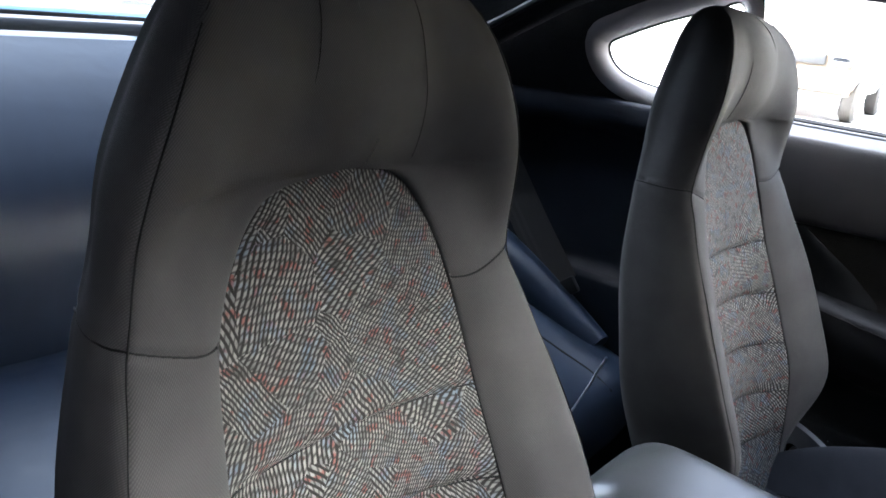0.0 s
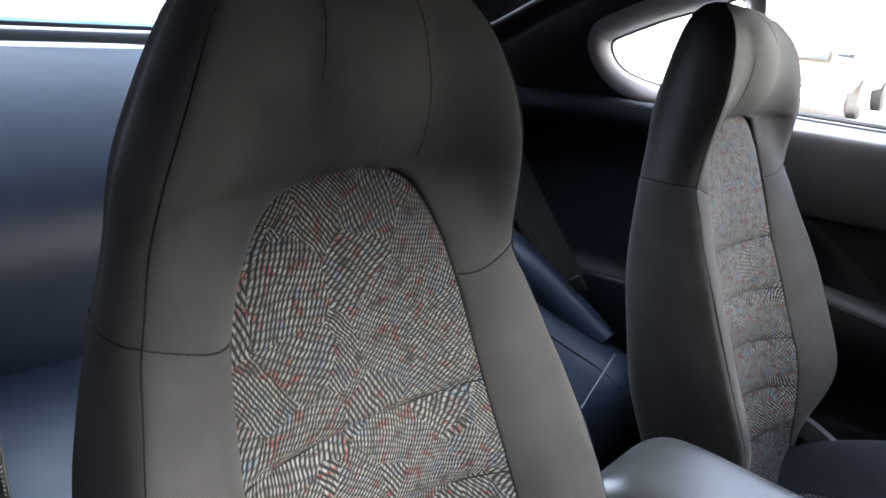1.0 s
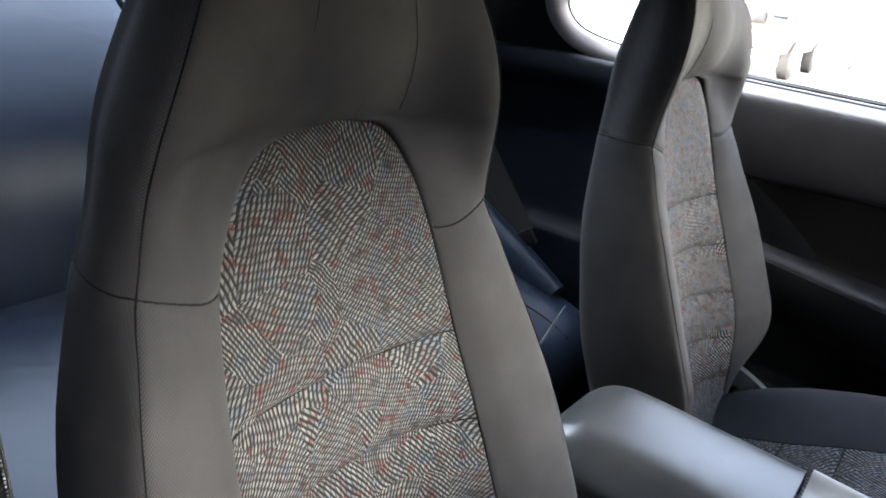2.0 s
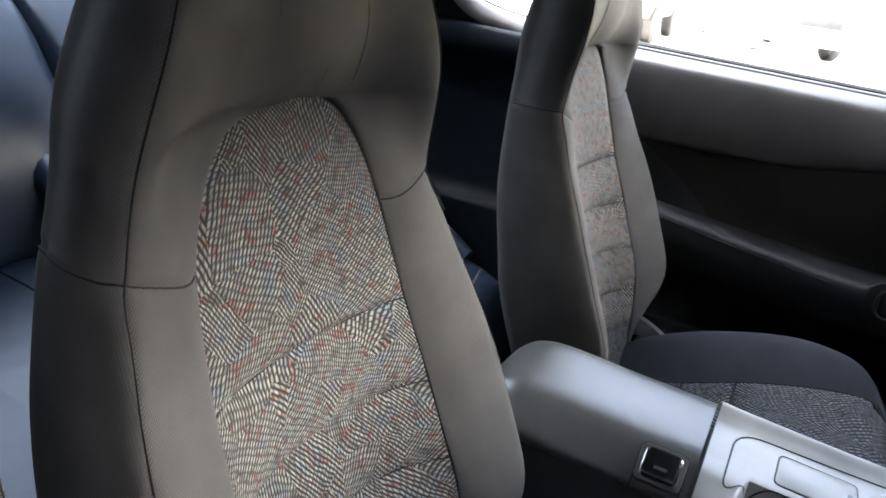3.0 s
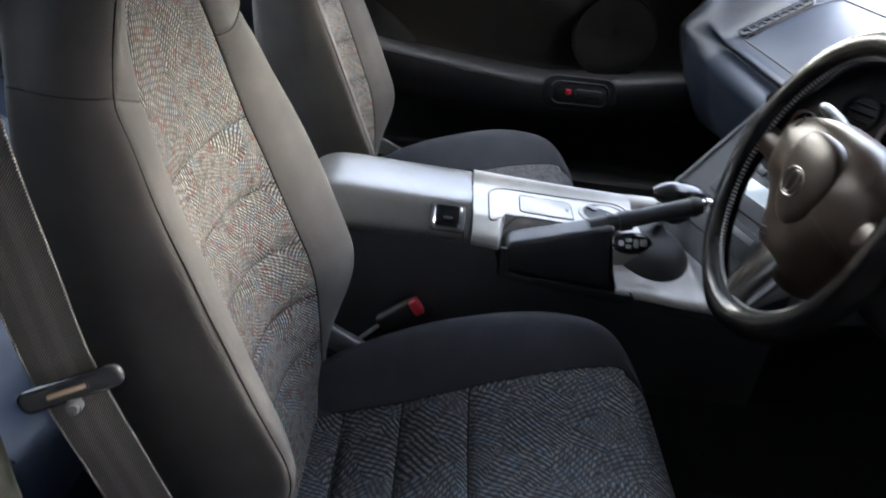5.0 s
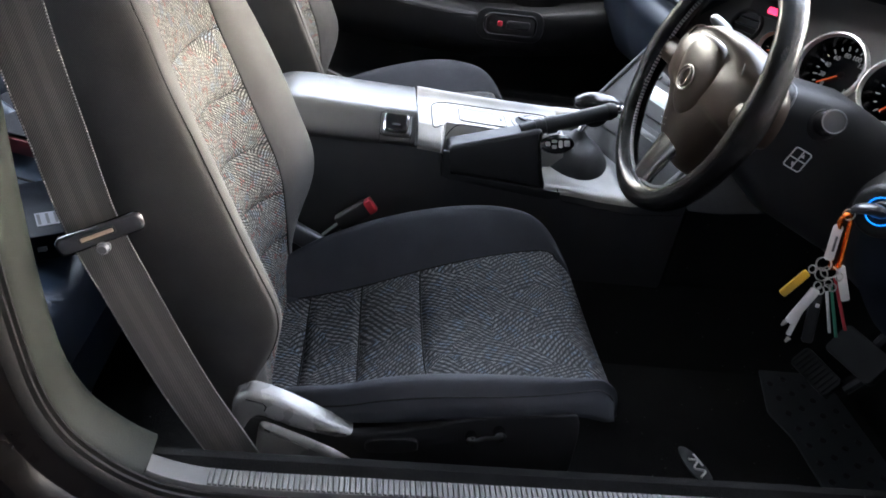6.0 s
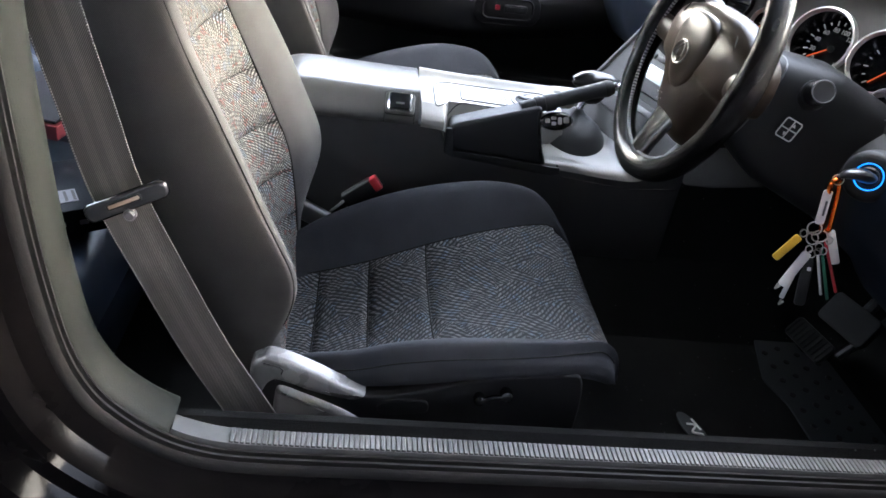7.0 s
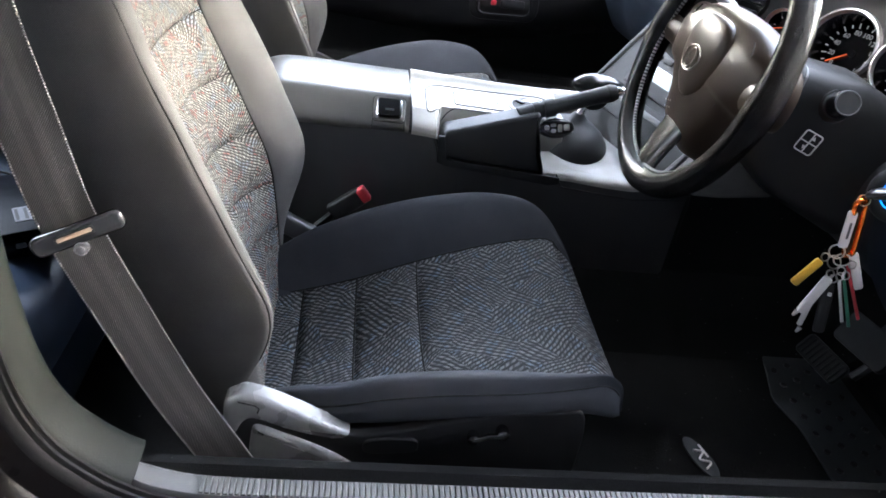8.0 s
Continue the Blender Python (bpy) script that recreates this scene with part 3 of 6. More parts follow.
strip_along(PILLAR_PATH, [(0.030, 0.180), (0.010, 0.165), (0.001, 0.150), (0.0, 0.140), (0.0, 0.122), (0.0015, 0.107), (0.005, 0.100), (0.012, 0.096)], "pillar_trim", M_PILLAR, opening, "grey-green grained pillar trim")
strip_along(SILL_PATH, [(0.004, 0.131), (0.0, 0.127), (0.0, 0.1035), (0.0035, 0.1022), (0.012, 0.1018)], "sill_plate", M_SILL, opening, "grey plastic sill plate")
strip_along(DOOR, [(0.011, 0.1020), (0.005, 0.1000), (0.0045, 0.0970), (0.010, 0.0955), (0.0065, 0.0930), (0.0065, 0.0900), (0.012, 0.0885), (0.0095, 0.0860), (0.012, 0.0825), (0.020, 0.080), (0.024, 0.080)], "rubber_seal", M_RUBBER, opening, "black rubber door seal")
strip_along(DOOR, [(0.018, 0.082), (0.026, 0.076), (0.040, 0.068), (0.046, 0.054), (0.054, 0.048)], "door_flange", M_FLANGE, opening)
strip_along(DOOR, [(0.053, 0.050), (0.058, 0.040), (0.072, 0.034), (0.076, 0.024), (0.080, 0.010), (0.090, 0.004), (0.105, 0.002)], "outer_flange", M_BLACK, opening)


# outer rear quarter of the body and rocker
rows = []
for i, p in enumerate(DOOR):
    d = (DOOR[min(i + 1, len(DOOR) - 1)] - DOOR[max(i - 1, 0)]).normalized()
    q = Vector((p.x, 0, p.z)) + Vector((d.z, 0, -d.x)) * (0.104 + 0.004 * max(0, min(1, (-0.42 - p.x) / 0.09)))
    far = Vector((-1.95, 0, 1.25 - 1.05 * min(1, i / cutx))) if i <= cutx else Vector((-1.95 + 2.6 * (i - cutx) / (len(DOOR) - cutx), 0, 0.20))
    row = []
    for k in range(9):
        t = k / 8
        v = q.lerp(far, t)
        bulge = 0.002 - 0.035 * math.sin(math.pi * min(1, t * 1.3) / 1.3) * (0.6 if v.z > 0.35 else 0.2) + 0.10 * max(0, v.z - 0.85) * 1.4
        row.append(Vector((v.x, bulge, v.z)))
    rows.append(row)
tagged(part("wall_near", grid(rows), M_BLACK), "glossy black outer body side of the car", "car body", kind="structure")

# the driver's door, swung out on its front hinges
leaf = thing("door_3", "driver's door standing wide open", "car door", kind="structure")
LEAF = pose(0.74, 0.055, 0, 0, 0, 180 + 66)
LM = LEAF @ basis((0, 0, 0), (1, 0, 0), (0, -1, 0))
part("shell", prism(soft_polygon([(0.02, 0.36), (1.10, 0.33), (1.24, 0.46), (1.29, 0.70), (1.28, 0.93), (0.02, 0.95)], 0.05, 6), 0.09, 0.02, LM @ Matrix.Translation((0, 0, -0.09))), M_BLACK, leaf, "glossy black door shell")
part("inner_panel", prism(soft_polygon([(0.05, 0.41), (1.06, 0.38), (1.19, 0.49), (1.23, 0.70), (1.22, 0.90), (0.05, 0.92)], 0.05, 6), 0.05, 0.02, LM @ Matrix.Translation((0, 0, 0.001))), M_DARK, leaf, "dark padded inner panel")
part("armrest_pad", rbox((0.62, 0.06, 0.06), 0.022, 3, LM @ Matrix.Translation((0.62, 0.62, 0.07))), M_ARMPAD, leaf)

# floor pan and sill carpet
rows = []
for k in range(60):
    x = -1.88 + 2.88 * k / 59
    kick = max(0.0, x - 0.72) * 1.1
    rows.append([Vector((x, y, z + kick)) for y, z in ((0.130, 0.398), (0.138, 0.408), (0.152, 0.404), (0.162, 0.36), (0.178, 0.26), (0.20, 0.19), (0.40, 0.18), (0.62, 0.185), (0.66, 0.24), (0.70, 0.36), (0.87, 0.36), (0.91, 0.24), (0.95, 0.185), (1.2, 0.18), (1.37, 0.19), (1.39, 0.26), (1.40, 0.40), (1.44, 0.41))])
tagged(part("floor", grid(rows), M_CARPET), "black carpeted footwell and tunnel", "floor", kind="structure")
# bulkhead ahead of the pedals
part_bm = rbox((0.05, 1.60, 0.75), 0.01, 2, pose(0.957, CENTRE, 0.555))
tagged(part("wall_front", part_bm, M_CARPET), "dark carpeted bulkhead", "bulkhead", kind="structure")

for nm, ky in (("wall_kick_right", 0.105), ("wall_kick_left", 1.485)):
    tagged(part(nm, rbox((0.34, 0.04, 0.66), 0.008, 2, pose(0.79, ky, 0.50)), M_CARPET), "dark carpeted footwell side", "trim panel", kind="structure")

# roof lining with windscreen opening ahead and hatch opening behind
rows = []
for k in range(21):
    x = -0.80 + 1.05 * k / 20
    crown = 1.215 - 0.10 * ((x + 0.25) / 0.6) ** 2 * (1 if x > -0.25 else 0.55)
    rows.append([Vector((x, CENTRE + s * 0.57, crown - 0.055 * abs(s) ** 3)) for s in [j / 8 for j in range(-8, 9)]])
lining = part("ceiling", grid(rows), M_HEAD)
tagged(lining, "dark roof lining", "ceiling", kind="structure")
rows = [[p + Vector((0, 0, 0.03)) for p in r] for r in rows]
tagged(part("roof", grid(rows), M_BLACK), "glossy black car roof panel", "roof", kind="structure")


# left side: door panel in bands from belt line to sill
def door_section(x):
    b = 0.935 - 0.012 * max(0, x)
    arm = spline([(-0.6, 0.668), (-0.34, 0.640), (0.0, 0.617), (0.10, 0.625), (0.22, 0.640), (0.5, 0.69)], x)
    dep = spline([(-0.6, 0.0), (-0.40, 0.0), (-0.2, 0.018), (0.0, 0.028), (0.2, 0.020), (0.5, 0.0)], x)
    roll = spline([(-0.6, 0.160), (-0.42, 0.155), (-0.17, 0.140), (0.08, 0.092), (0.25, 0.064), (0.5, 0.055)], x)
    return [(1.520, b + 0.004), (1.508, b + 0.002), (1.490, b - 0.010), (1.478, b - 0.032), (1.476, b - roll * 0.75), (1.483, b - roll), (1.495, b - roll - 0.010), (1.502, arm + 0.05), (1.496, arm + 0.016),
            (1.475 - dep, arm + 0.004), (1.462 - dep, arm - 0.012), (1.460 - dep, arm - 0.05), (1.470 - dep, arm - 0.085), (1.490, arm - 0.12), (1.494, 0.43), (1.478, 0.415), (1.470, 0.40), (1.45, 0.395), (1.42, 0.39)]


door = thing("door_2", "closed passenger door with dark padded panel", "car door", kind="structure")
bands = (("upper_roll", 0, 7, M_DOOR, "grained dark grey padded upper roll"), ("cloth_insert", 6, 9, M_BLACKCLOTH, "black cloth insert"), ("armrest_pad", 8, 14, M_ARMPAD, "dark grained armrest with a stitched line"), ("lower_panel", 13, 19, M_CARPET, "black carpeted lower panel"))
for nm, a, b, mat, lab in bands:
    rows = []
    for k in range(66):
        x = -0.62 + 1.22 * k / 65
        rows.append(curve_through([(x, y, z) for y, z in door_section(x)[a:b]], 22))
    part(nm, grid(rows), mat, door, lab)
# rear end of the cloth insert: skin in a wedge behind it
rows = []
for k in range(14):
    t = k / 13
    rows.append([])
    for j in range(12):
        x = -0.60 + (0.165 + 0.155 * t) * j / 11
        sec = door_section(x)
        z = (sec[6][1] - 0.004) + (sec[8][1] + 0.002 - sec[6][1]) * t
        rows[-1].append(Vector((x, 1.4935 + 0.004 * math.sin(math.pi * t) - (0.002 if 0 < j < 11 else -0.004), z)))
part("rear_wedge", grid(rows), M_ARMPAD, door, "grey skin behind the cloth insert")
part("stitch_line", tube([(x, door_section(x)[10][0] - 0.0006, door_section(x)[10][1] + 0.004) for x in [-0.50 + 0.46 * k / 24 for k in range(25)]], 0.0011, 5), M_THREAD, door)
part("window_seal", tube([(x, 1.522, 0.941 - 0.012 * max(0, x)) for x in [-0.56 + 1.14 * k / 20 for k in range(21)]], 0.0075, 8), M_RUBBER, door, "black rubber window seal")
part("seal_lip", tube([(x, 1.5075, 0.9365 - 0.012 * max(0, x)) for x in [-0.56 + 1.14 * k / 20 for k in range(21)]], 0.0017, 6), M_RUBBER, door)
part("belt_strip", tube([(x, 1.513, 0.938 - 0.012 * max(0, x)) for x in [-0.56 + 1.14 * k / 20 for k in range(21)]], 0.0028, 8), M_GREY, door)
# speaker grille, round
bm = lathe([(0.0001, 0.016), (0.04, 0.0165), (0.074, 0.015), (0.092, 0.011), (0.097, 0.004), (0.098, 0.0)], 56, basis((0.163, 1.497, 0.728), (1, 0, 0), (0, -1, 0.05)))
spk = part("speaker_grille", bm, M_BLACKCLOTH, door, "round dark speaker grille")
for k in range(8):
    r = 0.010 + 0.010 * k
    part("grille_ring", tube([Vector((0.163 + r * math.cos(a), 1.4805 + (0.0008 * (k - 4) if k > 4 else 0), 0.728 + r * math.sin(a))) for a in [2 * math.pi * j / 36 for j in range(36)]], 0.0008, 5, True), M_BLACKCLOTH, spk)
# inside handle bezel
hb = basis((0.100, 1.4435, 0.600), (1, 0, 0.03), (0, -1, 0.1))
outl = round_rect(0.172, 0.078, 0.030, 6)
bez = part("handle_bezel", prism(outl, 0.012, 0.004, hb), M_ARMPAD, door)
part("bezel_lip", tube([hb @ Vector((x, y, 0.0125)) for x, y in round_rect(0.130, 0.050, 0.017, 6)], 0.0035, 8, True), M_ARMPAD, bez)
part("handle_cup", prism(round_rect(0.126, 0.046, 0.014, 5), 0.004, 0.001, hb @ Matrix.Translation((0.004, 0, 0.0105))), M_RUBBER, bez)
part("handle_lever", prism(round_rect(0.060, 0.020, 0.006, 5), 0.005, 0.002, hb @ Matrix.Translation((0.020, 0.002, 0.014))), M_DARK, bez, "black inside door handle")
part("lock_flag", prism(round_rect(0.013, 0.013, 0.003, 4), 0.004, 0.001, hb @ Matrix.Translation((-0.027, 0.003, 0.0135))), M_RED, bez, "red lock flag")

sail = []
for k in range(6):
    t = k / 5
    sail.append([Vector((0.372, 1.506, 0.925)).lerp(Vector((0.352, 1.425, 1.075)), t), Vector((0.50, 1.500, 0.925)).lerp(Vector((0.352, 1.422, 1.080)), t), Vector((0.64, 1.495, 0.925)).lerp(Vector((0.354, 1.418, 1.084)), t)])
part("sail_panel", grid(sail), M_HEAD, door, "dark mirror sail panel")

# left door window, frameless
win = thing("window_1", "clear passenger door window", "window", kind="structure")
g = part("pane", grid([[Vector((-0.545, 1.515, 0.93)), Vector((0.60, 1.515, 0.92))], [Vector((-0.47, 1.40, 1.17)), Vector((0.16, 1.40, 1.17))]]), M_GLASS, win)
g.visible_shadow = False
# windscreen, raked from the roof to the base of the dashboard
screen = thing("window_3", "clear raked windscreen", "window", kind="structure")
rows = []
for k in range(13):
    t = k / 12
    rows.append([Vector((0.26 + 0.67 * t - 0.05 * abs(u) ** 2, CENTRE + u * (0.57 + 0.13 * t), 1.160 - 0.215 * t - 0.03 * t * (1 - t) - 0.035 * u * u)) for u in [j / 10 for j in range(-10, 11)]])
g = part("pane", grid(rows), M_GLASS, screen)
g.visible_shadow = False
# roof rail on the left and the pillars
bm = tube([(-0.85, 1.40, 1.175), (-0.5, 1.385, 1.185), (0.0, 1.385, 1.165), (0.30, 1.41, 1.09), (0.62, 1.50, 0.93)], 0.036, 10)
tagged(part("trim_rail_left", bm, M_HEAD), "dark roof rail and windscreen pillar trim", "pillar", kind="structure")
bm = tube([(-0.80, 0.165, 1.175), (-0.4, 0.17, 1.195), (0.0, 0.18, 1.165), (0.30, 0.15, 1.09), (0.66, 0.05, 0.93)], 0.024, 10)
tagged(part("trim_rail_right", bm, M_HEAD), "dark roof rail and windscreen pillar trim", "pillar", kind="structure")

# left rear quarter: trim panel with a teardrop window let through
def quarter_outline(grow):
    """Window outline in the xz plane, grown outward."""
    base = [(-0.868, 1.030), (-0.858, 0.995), (-0.820, 0.972), (-0.74, 0.958), (-0.625, 0.950), (-0.605, 0.985), (-0.60, 1.06), (-0.61, 1.125), (-0.66, 1.112), (-0.75, 1.083), (-0.825, 1.053)]
    pts = curve_through([(x, z, 0) for x, z in base], 60, True)
    c = Vector((-0.72, 1.04, 0))
    out = []
    for i, p in enumerate(pts):
        d = (pts[(i + 1) % 60] - pts[i - 1]).normalized()
        nrm = Vector((d.y, -d.x, 0))
        if nrm.dot(p - c) < 0:
            nrm.negate()
        out.append(p + nrm * grow)
    return out


def quarter_y(x, z):
    """Lie of the inner quarter trim: leans in towards the roof."""
    return 1.455 - 0.36 * max(0, z - 0.95) - 0.10 * max(0, -x - 0.95)


quarter = thing("wall_left_rear", "dark rear quarter trim with a pale window surround", "trim panel", kind="structure")
rows = []
for grow, dy in ((0.0, 0.030), (0.002, 0.022), (0.010, 0.010), (0.022, 0.001), (0.034, -0.002), (0.040, 0.0)):
    rows.append([Vector((p.x, quarter_y(p.x, p.y) + dy, p.y)) for p in quarter_outline(grow)])
rows = [r + [r[0]] for r in rows]
part("window_surround", grid(rows), M_TRIM, quarter, "pale smooth quarter window surround")
rim = [Vector((p.x, quarter_y(p.x, p.y) + 0.028, p.y)) for p in quarter_outline(0.001)]
part("window_gasket", tube(rim, 0.0035, 6, True), M_RUBBER, quarter)
bm = bmesh.new()
bm.faces.new([bm.verts.new((p.x, quarter_y(p.x, p.y) + 0.031, p.y)) for p in quarter_outline(0.002)])
g = part("quarter_pane", bm, M_GLASS, quarter)
g.visible_shadow = False
inner = quarter_outline(0.0395)
rows = []
for t in (0.0, 0.15, 0.4, 0.7, 1.0):
    r = []
    for p in inner:
        c = Vector((-0.74, 1.04, 0))
        d = p - c
        far = Vector((max(-1.62, min(-0.575, c.x + d.x * 6)), max(0.875, min(1.235, c.y + d.y * 4)), 0))
        q = p.lerp(far, t)
        r.append(Vector((q.x, quarter_y(q.x, q.y) + (0.0 if t < 0.1 else 0.002), q.y)))
    rows.append(r + [r[0]])
part("pillar_skin", grid(rows), M_HEAD, quarter)
# ledge below the window and recessed lower trim
rows = []
for k in range(30):
    x = -1.55 + 0.98 * k / 29
    yb = quarter_y(x, 0.925)
    z0 = 0.925 - 0.05 * max(0, -x - 0.85)
    rows.append(curve_through([(x, yb + 0.004, z0 + 0.004), (x, yb - 0.012, z0 - 0.004), (x, yb - 0.022, z0 - 0.03), (x, yb - 0.016, z0 - 0.055), (x, yb + 0.0, z0 - 0.075), (x, yb + 0.006, z0 - 0.12), (x, yb + 0.004, 0.62), (x, yb - 0.01, 0.575), (x, yb - 0.04, 0.55), (x, yb - 0.05, 0.40), (x, yb - 0.03, 0.2)], 44))
part("lower_trim", grid(rows), M_DASH, quarter)

# right rear quarter, seen only from inside and mirrored light
rows = []
for k in range(20):
    x = -1.60 + 1.00 * k / 19
    rows.append([Vector((x, 2 * CENTRE - quarter_y(x, z), z)) for z in (0.2, 0.5, 0.75, 0.92, 1.0, 1.1, 1.2)])
tagged(part("wall_right_rear", grid(rows), M_HEAD), "dark rear quarter trim behind the driver door", "trim panel", kind="structure")

# hatch: dark frame, glass, and load bay behind the rear seats
hatch = thing("window_2", "large sloping hatch glass with a dark frame", "window", kind="structure")
HATCH = [(-0.86, 1.225, 1.150), (-0.93, 1.215, 1.118), (-1.09, 1.182, 1.035), (-1.30, 1.130, 0.965), (-1.55, 1.065, 0.935), (-1.80, 0.985, 0.925)]
rows = []
for x, zc, zs in HATCH:
    rows.append([Vector((x, CENTRE + 0.53 * u, zs + (zc - zs) * (1 - abs(u) ** 3.2))) for u in [j / 10 for j in range(-10, 11)]])
part("pane", grid(rows), M_TINT, hatch, "tinted hatch glass")
for s in (-1, 1):
    pts = [(x, CENTRE + s * 0.545, zs - 0.022) for x, zc, zs in HATCH]
    part("hatch_frame", tube(curve_through(pts, 18), 0.026, 10), M_HEAD, hatch)
    part("hatch_seal", tube(curve_through([(x, y - s * 0.026, z + 0.010) for x, y, z in pts], 18), 0.007, 8), M_DARK, hatch)
part("hatch_header", tube([(-0.84, 0.24, 1.185), (-0.84, 0.5, 1.20), (-0.84, 1.1, 1.20), (-0.84, 1.33, 1.185)], 0.03, 10), M_HEAD, hatch)
part("hatch_sill", rbox((0.09, 1.22, 0.045), 0.015, 3, pose(-1.80, CENTRE, 0.925)), M_DARK, hatch)
# pale blue strip stands for the edge of the hatch glass
part("hatch_glass_edge", rbox((0.05, 1.3, 0.03), 0.008, 3, pose(-1.88, CENTRE, 0.955)), simple("pale_blue_glass_edge", (0.25, 0.42, 0.5), 0.25), hatch)
bm = rbox((0.03, 1.3, 0.75), 0.006, 2, pose(-1.86, CENTRE, 0.58))
tagged(part("wall_rear", bm, M_CARPET), "dark carpeted tail panel", "tail panel", kind="structure")
bm = rbox((0.46, 1.28, 0.03), 0.008, 2, pose(-1.62, CENTRE, 0.56))
tagged(part("floor_load_bay", bm, M_CARPET), "black carpeted load floor", "floor", kind="structure")


# ---- bucket seats ----
FRONT = [(0.30, -0.335), (0.40, -0.370), (0.50, -0.400), (0.60, -0.428), (0.657, -0.444), (0.753, -0.466), (0.86, -0.491), (0.90, -0.499), (0.945, -0.506), (0.957, -0.506)]
HEAD = [(0.93, -0.500), (0.952, -0.494), (0.962, -0.486), (0.98, -0.479), (1.01, -0.473), (1.04, -0.474), (1.065, -0.480), (1.088, -0.494), (1.104, -0.515), (1.113, -0.540)]
LIP = [(0.30, -0.320), (0.40, -0.340), (0.46, -0.345), (0.55, -0.358), (0.64, -0.393), (0.70, -0.417), (0.75, -0.438), (0.80, -0.456), (0.86, -0.475), (0.90, -0.486), (0.93, -0.493), (0.948, -0.494), (0.957, -0.490)]
RIDGE = [(0.30, -0.352), (0.40, -0.352), (0.44, -0.341), (0.464, -0.332), (0.498, -0.322), (0.53, -0.318), (0.56, -0.322), (0.60, -0.338), (0.62, -0.347), (0.686, -0.376), (0.747, -0.405), (0.80, -0.433), (0.844, -0.453), (0.868, -0.465), (0.889, -0.467), (0.93, -0.464), (0.97, -0.460), (1.005, -0.461), (1.037, -0.467), (1.065, -0.477), (1.088, -0.493), (1.104, -0.514), (1.113, -0.540)]
REAR = [(0.30, -0.440), (0.45, -0.475), (0.60, -0.520), (0.75, -0.552), (0.87, -0.567), (0.95, -0.572), (1.03, -0.572), (1.09, -0.568), (1.113, -0.560)]
HALF = [(0.30, 0.176), (0.45, 0.200), (0.52, 0.213), (0.60, 0.220), (0.70, 0.216), (0.763, 0.206), (0.80, 0.197), (0.844, 0.185), (0.874, 0.177), (0.889, 0.175), (0.933, 0.172), (0.969, 0.165), (1.005, 0.152), (1.037, 0.138), (1.06, 0.125), (1.082, 0.106), (1.097, 0.084), (1.108, 0.054), (1.113, 0.010)]
RIBS = [0.755, 0.672, 0.590, 0.508, 0.430]


def insert_half(z):
    """Half width of the patterned panel of the backrest, arched at its top."""
    if z >= 0.957:
        return 0.0
    return spline([(0.30, 0.140), (0.45, 0.141), (0.55, 0.140), (0.62, 0.137), (0.68, 0.133), (0.745, 0.127), (0.79, 0.122), (0.85, 0.113), (0.89, 0.101), (0.916, 0.088), (0.934, 0.075), (0.946, 0.060), (0.9535, 0.037), (0.957, 0.0)], z)


def panel_edge(z):
    """Depth of the panel where it meets the cover."""
    return spline(LIP, z) - spline([(0.30, 0.004), (0.86, 0.005), (0.92, 0.007), (0.945, 0.011), (0.957, 0.015)], z)


def back_section(z):
    """Half section (offset across, depth) from the edge of the panel round the bolster to the middle of the rear."""
    xr, w, wi, xb = spline(REAR, z), spline(HALF, z), insert_half(z), spline(RIDGE, z)
    wi = max(wi, 0.012 * min(1, w / 0.05)) if z >= 0.952 else wi
    x0 = spline(LIP, z) if z < 0.957 else spline(HEAD, z)
    pe = panel_edge(z) - 0.001 if z < 0.957 else x0
    head = max(0.0, min(1.0, (z - 0.86) / 0.07))
    head = head * head * (3 - 2 * head)
    span, d = w - wi, xb - x0
    puff = 0.006 * (1 - head) * min(1.0, span / 0.06)
    tip = min(1.0, w / 0.1)
    # above the arch the rise of the wing is counted from a line that runs on upwards, not from the arch itself
    wr = wi if z < 0.87 else min(spline([(0.87, 0.107), (0.90, 0.094), (0.93, 0.079), (0.957, 0.064), (0.985, 0.048), (1.02, 0.030), (1.06, 0.018), (1.113, 0.012)], z), w * 0.8)
    wr = max(wr, 0.0)

    def rise(dy):
        u = max(0.0, (dy - wr) / max(0.001, w - wr))
        return spline([(0.0, 0.0), (0.28, 0.34 - 0.16 * head), (0.58, 0.68 - 0.22 * head), (0.86, 0.98), (1.0, 1.0)], min(1.0, u))
    ctl = [(wi, pe), (wi + min(0.002, 0.1 * span), x0), (wi + 0.28 * span, x0 + d * rise(wi + 0.28 * span) + puff), (wi + 0.58 * span, x0 + d * rise(wi + 0.58 * span) + puff), (w - 0.14 * span, xb - 0.001 + puff * 0.5),
           (w, xb - 0.001), (w + 0.0055 * tip, xb - 0.014 * tip), (w + (0.005 - 0.003 * head) * tip, xb + 0.40 * (xr - xb)), (w - (0.004 + 0.010 * head) * tip, xr + 0.30 * (xb - xr)), (w * 0.90 - 0.008 * head * tip, xr + 0.010), (w * 0.6, xr), (0, xr)]
    return [Vector((c[0], c[1], 0)) for c in ctl]


def back_point(dy, z, lift=0.0):
    """A point on the front of the backrest at an offset dy across."""
    a = abs(dy)
    pts = curve_through(back_section(z), 133)[:74]
    if a <= pts[0].x:
        return Vector((pts[0].y + lift, dy, z))
    for p, q in zip(pts, pts[1:]):
        if p.x <= a <= q.x:
            t = 0 if q.x == p.x else (a - p.x) / (q.x - p.x)
            return Vector((p.y + (q.y - p.y) * t + lift, dy, z))
    return Vector((pts[-1].y + lift, dy, z))


